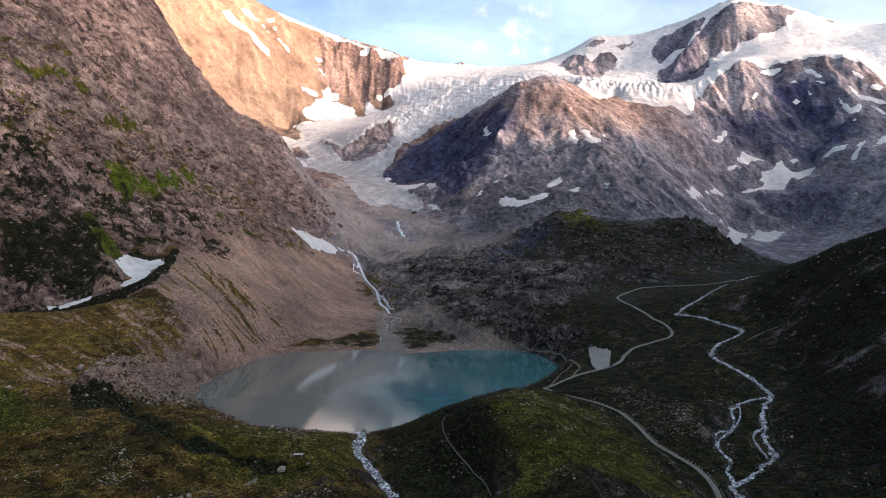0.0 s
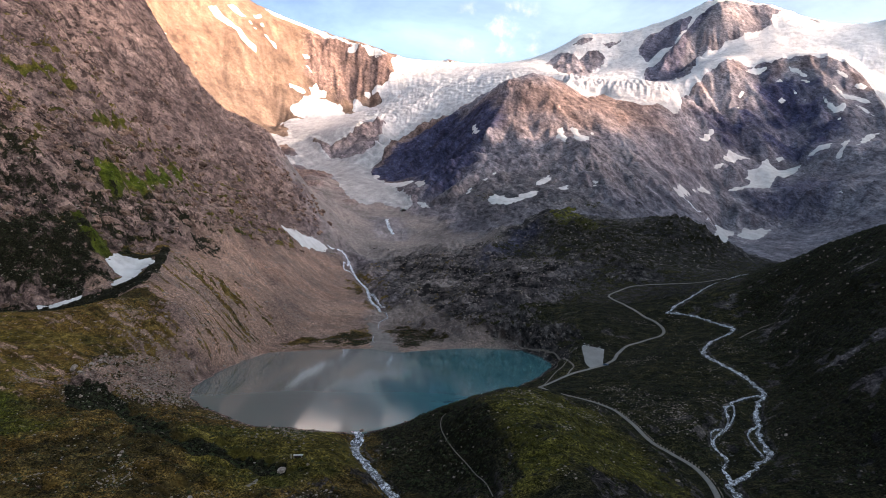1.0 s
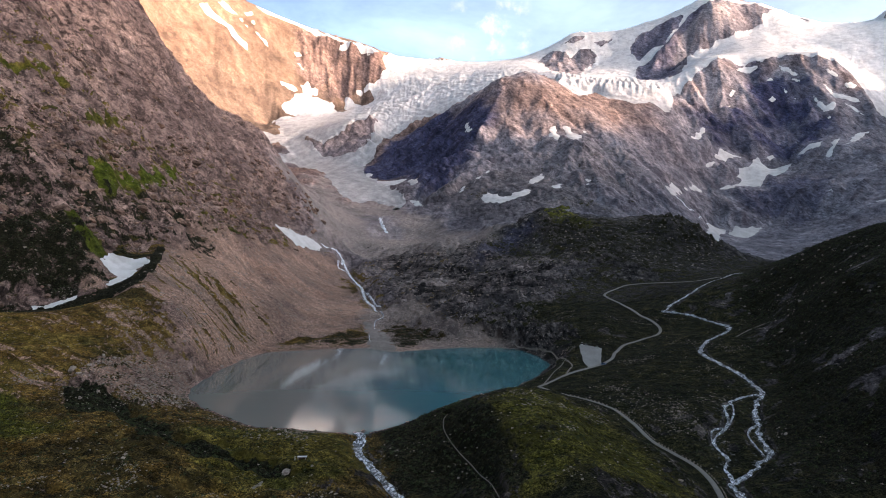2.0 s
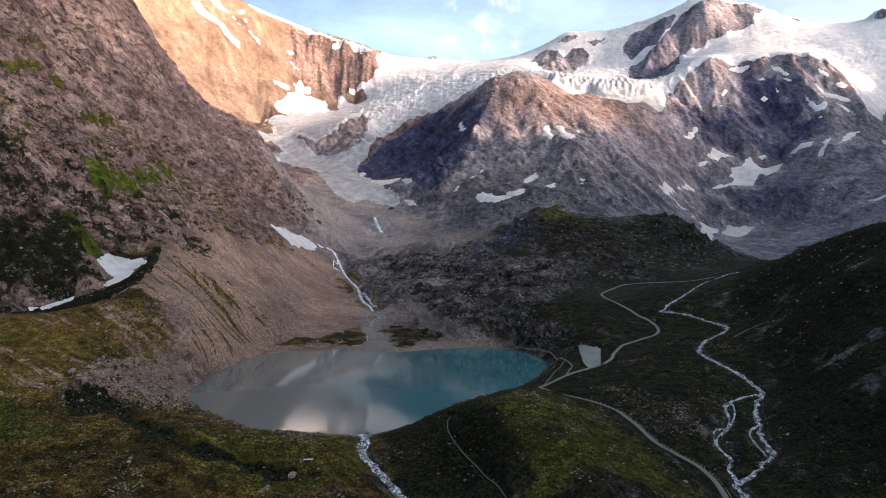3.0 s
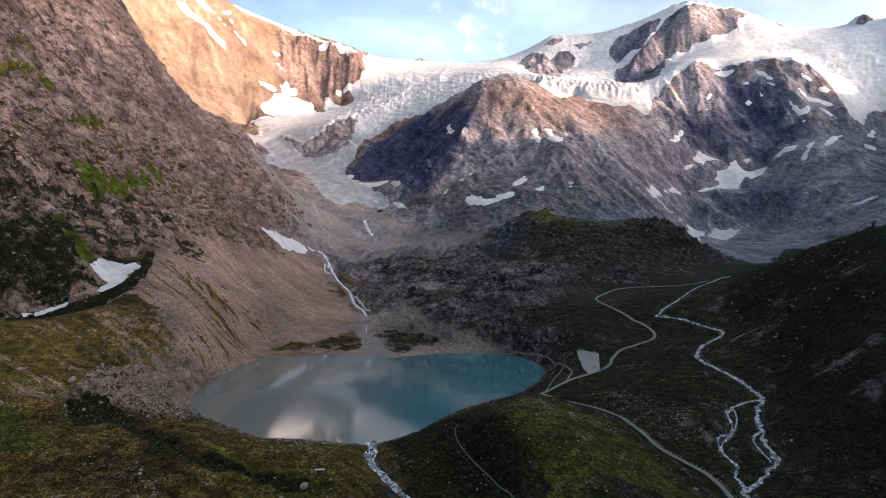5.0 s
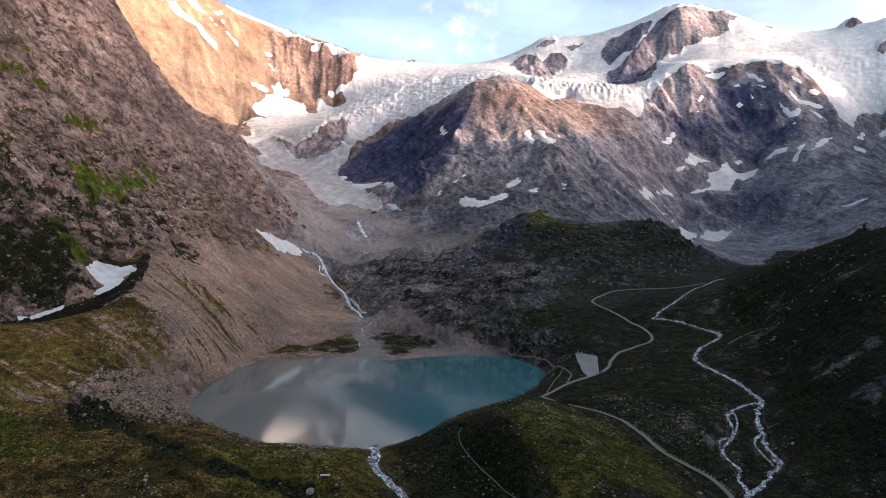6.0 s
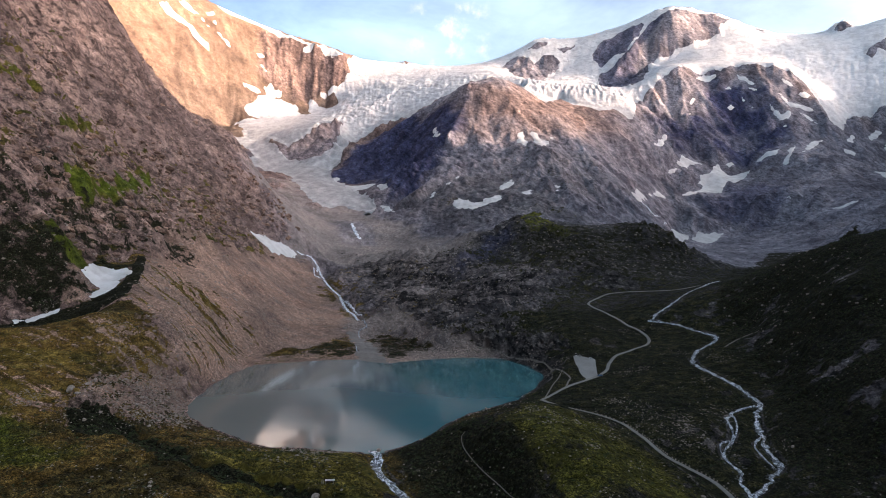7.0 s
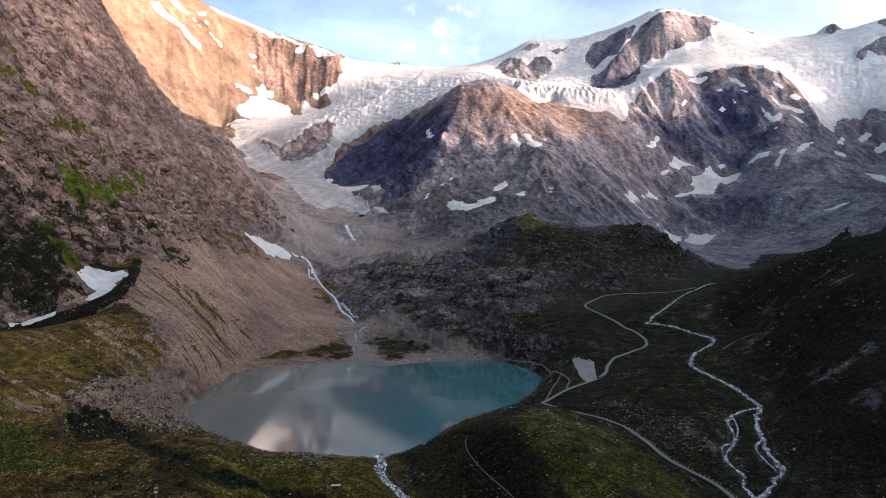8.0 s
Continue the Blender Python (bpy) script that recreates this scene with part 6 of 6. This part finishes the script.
def boulder(x, y, size, seed):
    ob = new("boulder", STONES[seed % len(STONES)])
    ob.location = (x, y, float(height_at(x, y)) + 0.12 * size)
    ob.scale = (size * (0.8 + 0.4 * ((seed * 7) % 10) / 10), size, size * (0.75 + 0.5 * ((seed * 3) % 10) / 10))
    ob.rotation_euler = (0.2 * math.sin(seed), 0.2 * math.cos(seed * 2), seed * 1.7)
    return tagged(ob, "pale grey granite boulder lying in the turf", "boulder", "boulders on the meadows")


bx, by = spots(255, rocky_meadow, 285, 560)
for n, (x, y) in enumerate(zip(bx, by)):
    boulder(x, y, 0.5 + 1.1 * pick.rand() ** 3, n)
# the two large ones that stand out
for n, (x, y, size) in enumerate(((-238.0, 456.5, 4.2), (-232.0, 452.5, 2.2), (-65.5, 322.5, 2.8), (-42.0, 409.0, 1.8))):
    tagged(boulder(x, y, size, 300 + n), "large pale granite boulder standing out of the meadow")


def strewn(name, shapes, x, y, size, skin, sink, label, category, squash=None):
    """Many small pieces of a kind in one mesh."""
    z = height_at(x, y)
    turn = pick.rand(len(x)) * 2 * np.pi
    verts, faces, count = [], [], 0
    for n, (v, f) in enumerate(shapes):
        some = np.arange(n, len(x), len(shapes))
        c, s, k = np.cos(turn[some])[:, None], np.sin(turn[some])[:, None], size[some][:, None]
        px, py, pz = (v[:, 0] * c - v[:, 1] * s) * k + x[some][:, None], (v[:, 0] * s + v[:, 1] * c) * k + y[some][:, None], v[:, 2] * k + z[some][:, None] - sink * k
        verts.append(np.stack([px, py, pz], -1).reshape(-1, 3))
        faces.append((f[None] + (np.arange(len(some)) * len(v))[:, None, None] + count).reshape(-1, 3))
        count += verts[-1].shape[0]
    me = mesh_of(name, np.vstack(verts), np.vstack(faces), skin, None, False)
    return tagged(new(name, me), label, category, kind="stuff")


def raw(bm):
    bmesh.ops.triangulate(bm, faces=bm.faces)
    bm.verts.index_update()
    out = np.array([v.co[:] for v in bm.verts]), np.array([[v.index for v in f.verts] for f in bm.faces])
    bm.free()
    return out


def pebble(seed):
    bm = bmesh.new()
    bmesh.ops.create_icosphere(bm, subdivisions=1, radius=1.0)
    chance = random.Random(seed)
    for v in bm.verts:
        v.co *= chance.uniform(0.65, 1.15)
        v.co.z *= 0.6
    return raw(bm)


def bush(seed):
    """A low bush: a fistful of leaf sprays at all angles over a rough cushion."""
    bm = bmesh.new()
    chance = random.Random(seed)
    for _ in range(22):
        a, r = chance.uniform(0, 2 * math.pi), chance.uniform(0.1, 0.95)
        at = Vector((math.cos(a) * r, math.sin(a) * r, chance.uniform(0.05, 0.75) * (1.1 - 0.6 * r)))
        p, q = Vector((chance.gauss(0, 1), chance.gauss(0, 1), chance.gauss(0, 0.6))).normalized(), Vector((chance.gauss(0, 1), chance.gauss(0, 1), chance.gauss(0.4, 0.6))).normalized()
        size = chance.uniform(0.22, 0.45)
        bm.faces.new([bm.verts.new(at - p * size), bm.verts.new(at + p * size * 0.8), bm.verts.new(at + q * size * 1.3)])
    return raw(bm)


def plain_stone(name, rough):
    m, n, k, body = material(name, rough)
    k.new(ramp(n, k, speckle(n, k, 1.2, 5, 0.6), (0.35, (0.03, 0.03, 0.032)), (0.65, (0.13, 0.125, 0.12))), body.inputs["Base Color"])
    return m


PEBBLES, BUSHES = [pebble(n) for n in range(6)], [bush(40 + n) for n in range(5)]
sx, sy = spots(17000, rocky_meadow + 0.5 * clear * hummocks * clumps + 1.4 * clear * area("delta", 20), 285, 800)
strewn("loose_stones", PEBBLES, sx, sy, 0.18 + 0.75 * pick.rand(len(sx)) ** 2.5, ROCK_SKIN, 0.2, "pale loose stones strewn over the turf", "stones")
sx, sy = spots(6500, clear * (0.35 * ease(0.45, 0.9, STEEP) + area("slab_grey", 30) + 0.25 * area("ridge_green", 30) + 0.6 * area("scree", 10)), 600, 1400)
strewn("talus_blocks", PEBBLES, sx, sy, 0.7 + 1.9 * pick.rand(len(sx)) ** 3, ROCK_SKIN, 0.2, "grey blocks lying below the crags", "stones")


def crag_shape(seed):
    """An angular block of jointed rock, taller than a boulder and flat-sided."""
    bm = stone_shape(seed, 0.75)
    for v in bm.verts:
        v.co.x *= 1.6
    bmesh.ops.dissolve_limit(bm, angle_limit=radians(22), verts=bm.verts, edges=bm.edges)
    return raw(bm)


def crag_material(name, low, mid, high):
    m, n, k, body = material(name, 0.92)
    body.inputs["Specular IOR Level"].default_value = 0.12
    tone = speckle(n, k, 0.35, 7, 0.7, (1, 0.6, 1), (0, -0.7, 0), 0.2, (0.7, 1, 1.4))
    island = n.new("ShaderNodeNewGeometry")
    base = ramp(n, k, tone, (0.36, low), (0.5, mid), (0.66, high))
    k.new(blend(n, k, 1.0, base, ramp(n, k, island.outputs["Random Per Island"], (0.0, (0.5, 0.49, 0.48)), (0.5, (0.85, 0.84, 0.83)), (1.0, (1.2, 1.17, 1.14))), "MULTIPLY"), body.inputs["Base Color"])
    relief(n, k, body, tone, 1.5, 0.7)
    return m


CRAGS = [crag_shape(70 + n) for n in range(8)]
WARM_CRAG = crag_material("warm_gneiss_crag", (0.07, 0.045, 0.034), (0.21, 0.136, 0.104), (0.40, 0.275, 0.215))
GREY_CRAG = crag_material("grey_gneiss_crag", (0.06, 0.052, 0.051), (0.21, 0.182, 0.176), (0.40, 0.35, 0.335))
bare = (IN_LAKE < -6) * (ICE_IN < -25) * (1 - area("scree", 20)) * (1 - area("shrub_left", 12)) * (1 - area("moraine", 10)) * (1 - ease(0.3, 0.7, LAYERS["lush"])) * (np.abs(ROUND[:, None]) < 0.64)
for run in SNOW.values():
    by_snow = np.hypot(GX - np.mean(run, axis=0)[0], GY - np.mean(run, axis=0)[1]) < np.ptp(np.array(run), axis=0).max() + 40
    bare[by_snow] *= ease(-4, -12, inside(GX[by_snow], GY[by_snow], run))
heaps = 0.15 + ease(-0.1, 0.6, layered(GX, GY, 60, 4, 221))
left_face = ease(-230, -300, GX) * ease(0.4, 0.8, STEEP) * (0.12 + ease(330, 230, Z))
sx, sy = spots(1300, bare * heaps * left_face, 600, 1560)
strewn("rock_outcrops", CRAGS, sx, sy, 2.0 + 6.0 * pick.rand(len(sx)) ** 2.0, WARM_CRAG, 0.68, "reddish brown jointed crags breaking out of the mountainside", "rock outcrops")
sx, sy = spots(350, bare * heaps * (area("slab_grey", 40, 25, 80) + 0.08 * area("ridge_green", 30) + 0.05 * ease(0.3, 0.6, STEEP) * ease(-200, -100, GX)), 760, 1700)
strewn("rock_outcrops", CRAGS, sx, sy, 2.0 + 6.0 * pick.rand(len(sx)) ** 2.0, GREY_CRAG, 0.66, "grey ice-worn slabs and crags above the lake", "rock outcrops")
bush_skin, bn, bk, bb = material("alpine_bush", 0.8)
bk.new(ramp(bn, bk, speckle(bn, bk, 0.4, 4, 0.6), (0.3, (0.014, 0.022, 0.008)), (0.7, (0.05, 0.068, 0.022))), bb.inputs["Base Color"])
sx, sy = spots(14000, clear * (ease(0.35, 0.8, LAYERS["shrub"]) + 0.06 * LAYERS["green"] + 0.55 * hummocks * (0.15 + clumps)) * (1 - area("gully_shade", 2)), 285, 900)
strewn("alpine_bushes", BUSHES, sx, sy, 0.45 + 0.9 * pick.rand(len(sx)) ** 2, bush_skin, 0.05, "dark green low alpine bushes covering the slopes", "bushes")
near_water = np.minimum(np.minimum(WAYS["stream"], WAYS["branch"]), WAYS["outlet"])
sx, sy = spots(1500, ease(6.5, 1.0, near_water) * (IN_LAKE < -2), 300, 900)
strewn("stream_stones", PEBBLES, sx, sy, 0.25 + 0.55 * pick.rand(len(sx)) ** 2, plain_stone("wet_stone", 0.35), -0.1, "dark wet stones lying in the running water", "stones")


# ---- guard stones along the outer edge of the lower road ----
def guard_stone():
    bm = bmesh.new()
    bmesh.ops.create_cube(bm, size=1.0)
    for v in bm.verts:
        top = v.co.z > 0
        v.co = Vector((v.co.x * (0.9 if not top else 0.7), v.co.y * (0.45 if not top else 0.34), (v.co.z + 0.5) * 0.75))
    bmesh.ops.bevel(bm, geom=bm.edges[:], offset=0.06, segments=1, affect="EDGES")
    me = bpy.data.meshes.new("guard_stone")
    bm.to_mesh(me)
    bm.free()
    me.materials.append(ROCK_SKIN)
    return me


GUARD = guard_stone()
edge_run = smooth_run(LINE["road_lower"], 2.6)
edge_way = np.gradient(edge_run, axis=0)
edge_way /= np.linalg.norm(edge_way, axis=1)[:, None]
for n in range(16, len(edge_run), 1):
    if n % 7 == 5:
        continue
    x, y = edge_run[n, 0] - edge_way[n, 1] * 2.35, edge_run[n, 1] + edge_way[n, 0] * 2.35
    ob = new("guard_stone", GUARD)
    ob.location = (x, y, float(height_at(x, y)) - 0.05)
    ob.rotation_euler = (0, 0, math.atan2(edge_way[n, 1], edge_way[n, 0]) + 0.06 * math.sin(5.0 * n))
    tagged(ob, "low grey guard stone on the outer road edge", "guard stone", "guard stones along the road")


# ---- the ice cave at the glacier snout ----
def ice_cave(x, y, turn, wide, tall, deep):
    """A low vault of dusty ice, open in front, shut behind."""
    rings, arcs = 8, 14
    verts, faces = [], []
    for side, grow in ((0, 1.0), (1, 1.28)):
        for r in range(rings + 1):
            back = deep * r / rings
            close = 1 - 0.35 * (r / rings) ** 2
            for a in range(arcs + 1):
                t = math.pi * a / arcs
                rough = 1 + 0.10 * noise.noise(Vector((3 * math.cos(t), 0.25 * back, 3 * side + 2 * math.sin(t))))
                verts.append((math.cos(t) * wide / 2 * grow * close * rough, back - (1.2 if side else 0) * math.sin(t), math.sin(t) * tall * grow * close * rough - (1.0 if side else 0.6)))
    row = arcs + 1
    half = row * (rings + 1)
    for side in (0, 1):
        for r in range(rings):
            for a in range(arcs):
                p = side * half + r * row + a
                faces.append((p, p + 1, p + row + 1, p + row))
    for a in range(arcs):
        faces.append((a, a + 1, half + a + 1, half + a))
    for a in range(arcs // 2):
        p = rings * row
        faces.append((p + a, p + a + 1, p + arcs - a - 1, p + arcs - a))
    me = mesh_of("ice_cave", verts, faces, ICE_SKIN, {"dusty": np.ones(len(verts)), "lit_east": np.zeros(len(verts))})
    ob = new("ice_cave", me)
    ob.matrix_world = pose(x, y, float(height_at(x, y)) + 1.0, 0, 0, turn)
    return tagged(ob, "low dusty ice vault with a dark hollow below the glacier", "ice cave")


ice_cave(CAVE_AT[0], CAVE_AT[1], 4, 22, 11, 26)


# ---- parked cars and the small shelter ----
def part(name, bm, skin, parent, label=""):
    me = bpy.data.meshes.new(name)
    bm.to_mesh(me)
    bm.free()
    me.materials.append(skin)
    ob = new(name, me)
    ob.parent = parent
    if label:
        tagged(ob, label)
    return ob


def block(x, y, z, sx, sy, sz, bevel=0.0, taper=1.0):
    """A box about (x, y) standing on z, its top narrowed by taper, its edges rounded."""
    bm = bmesh.new()
    bmesh.ops.create_cube(bm, size=1.0)
    for v in bm.verts:
        top = v.co.z > 0
        v.co = Vector((x + v.co.x * sx * (taper if top else 1), y + v.co.y * sy * (taper if top else 1), z + (v.co.z + 0.5) * sz))
    if bevel:
        bmesh.ops.bevel(bm, geom=bm.edges[:], offset=bevel, segments=2, affect="EDGES", profile=0.6)
    return bm


def plain(name, colour, rough, metal=0.0):
    m, n, k, body = material(name, rough)
    wear = speckle(n, k, 1.5, 5, 0.6)
    k.new(ramp(n, k, wear, (0.3, tuple(0.8 * c for c in colour)), (0.7, colour)), body.inputs["Base Color"])
    body.inputs["Metallic"].default_value = metal
    return m


WHITE_PAINT, BLUE_PAINT, GLASS_DARK, RUBBER, RIM = plain("white_car_paint", (0.75, 0.75, 0.74), 0.25), plain("blue_car_paint", (0.10, 0.20, 0.36), 0.25), plain("dark_car_glass", (0.02, 0.022, 0.025), 0.08), plain("tyre_rubber", (0.02, 0.02, 0.02), 0.8), plain("wheel_rim", (0.5, 0.5, 0.5), 0.35, 0.8)
BOARDS, PALE_ROOF, POST = plain("weathered_boards", (0.10, 0.075, 0.055), 0.85), plain("pale_sheet_roof", (0.62, 0.62, 0.60), 0.5), plain("pale_timber", (0.48, 0.44, 0.38), 0.8)


def disc(x, y, z, radius, wide):
    bm = bmesh.new()
    bmesh.ops.create_cone(bm, cap_ends=True, segments=14, radius1=radius, radius2=radius, depth=wide, matrix=Matrix.Translation((x, y, z)) @ Matrix.Rotation(radians(90), 4, "X"))
    return bm


def car(x, y, turn, paint, long, tall, label):
    thing = new("car")
    thing.matrix_world = pose(x, y, float(height_at(x, y)) + 0.3, 0, 0, turn)
    body = part("body", block(0, 0, 0.32, long, 1.78, 0.62, 0.12, 0.97), paint, thing)
    part("bumper", block(long / 2, 0, 0.36, 0.14, 1.6, 0.22, 0.04), RUBBER, body)
    part("bumper", block(-long / 2, 0, 0.36, 0.14, 1.6, 0.22, 0.04), RUBBER, body)
    part("cabin", block(-0.25, 0, 0.9, long * 0.62, 1.58, tall - 0.98, 0.1, 0.84), GLASS_DARK, thing, "dark glass cabin")
    part("roof", block(-0.25, 0, tall - 0.1, long * 0.50, 1.3, 0.09, 0.04), paint, thing)
    for sx in (-1, 1):
        for sy in (-1, 1):
            wheel = part("wheel", disc(sx * long * 0.31, sy * 0.82, 0.33, 0.33, 0.22), RUBBER, thing, "black tyre on a grey rim")
            part("rim", disc(sx * long * 0.31, sy * 0.86, 0.33, 0.2, 0.2), RIM, wheel)
    return tagged(thing, label, "car", "parked cars")


car(124.0, 641.0, 72, WHITE_PAINT, 5.4, 2.3, "white van parked on the gravel ground")
car(127.5, 640.5, 84, WHITE_PAINT, 4.4, 1.5, "white car parked on the gravel ground")
car(137.0, 638.5, 95, WHITE_PAINT, 4.5, 1.55, "white car parked on the gravel ground")
car(132.5, 588.0, 20, BLUE_PAINT, 4.3, 1.5, "blue car standing where the gravel meets the road")


def shelter(x, y, turn):
    thing = new("shelter")
    thing.matrix_world = pose(x, y, float(height_at(x, y)) - 0.15, 0, 0, turn)
    part("wall", block(0, 0.75, 0, 3.6, 0.12, 1.5, 0.02), BOARDS, thing, "dark board back wall")
    part("wall", block(-1.75, 0, 0, 0.12, 1.4, 1.45, 0.02), BOARDS, thing, "dark board side wall")
    part("wall", block(1.75, 0, 0, 0.12, 1.4, 1.45, 0.02), BOARDS, thing, "dark board side wall")
    roof = part("roof", block(0.1, 0, 1.5, 4.3, 2.0, 0.16, 0.03), PALE_ROOF, thing, "pale sheet roof")
    part("roof_edge", block(2.3, 0, 1.42, 0.18, 2.05, 0.34, 0.03), PALE_ROOF, roof)
    for px, tall in ((-1.7, 1.4), (1.7, 1.4)):
        part("post", block(px, -0.75, 0, 0.14, 0.14, tall), POST, thing)
    for px in (-2.9, -3.5):
        part("post", block(px, -0.2, 0, 0.2, 0.2, 1.9, 0.02), POST, thing, "pale free-standing post")
    return tagged(thing, "low board shelter with a pale flat roof on the meadow", "shelter")


shelter(-60.5, 331.5, 4)
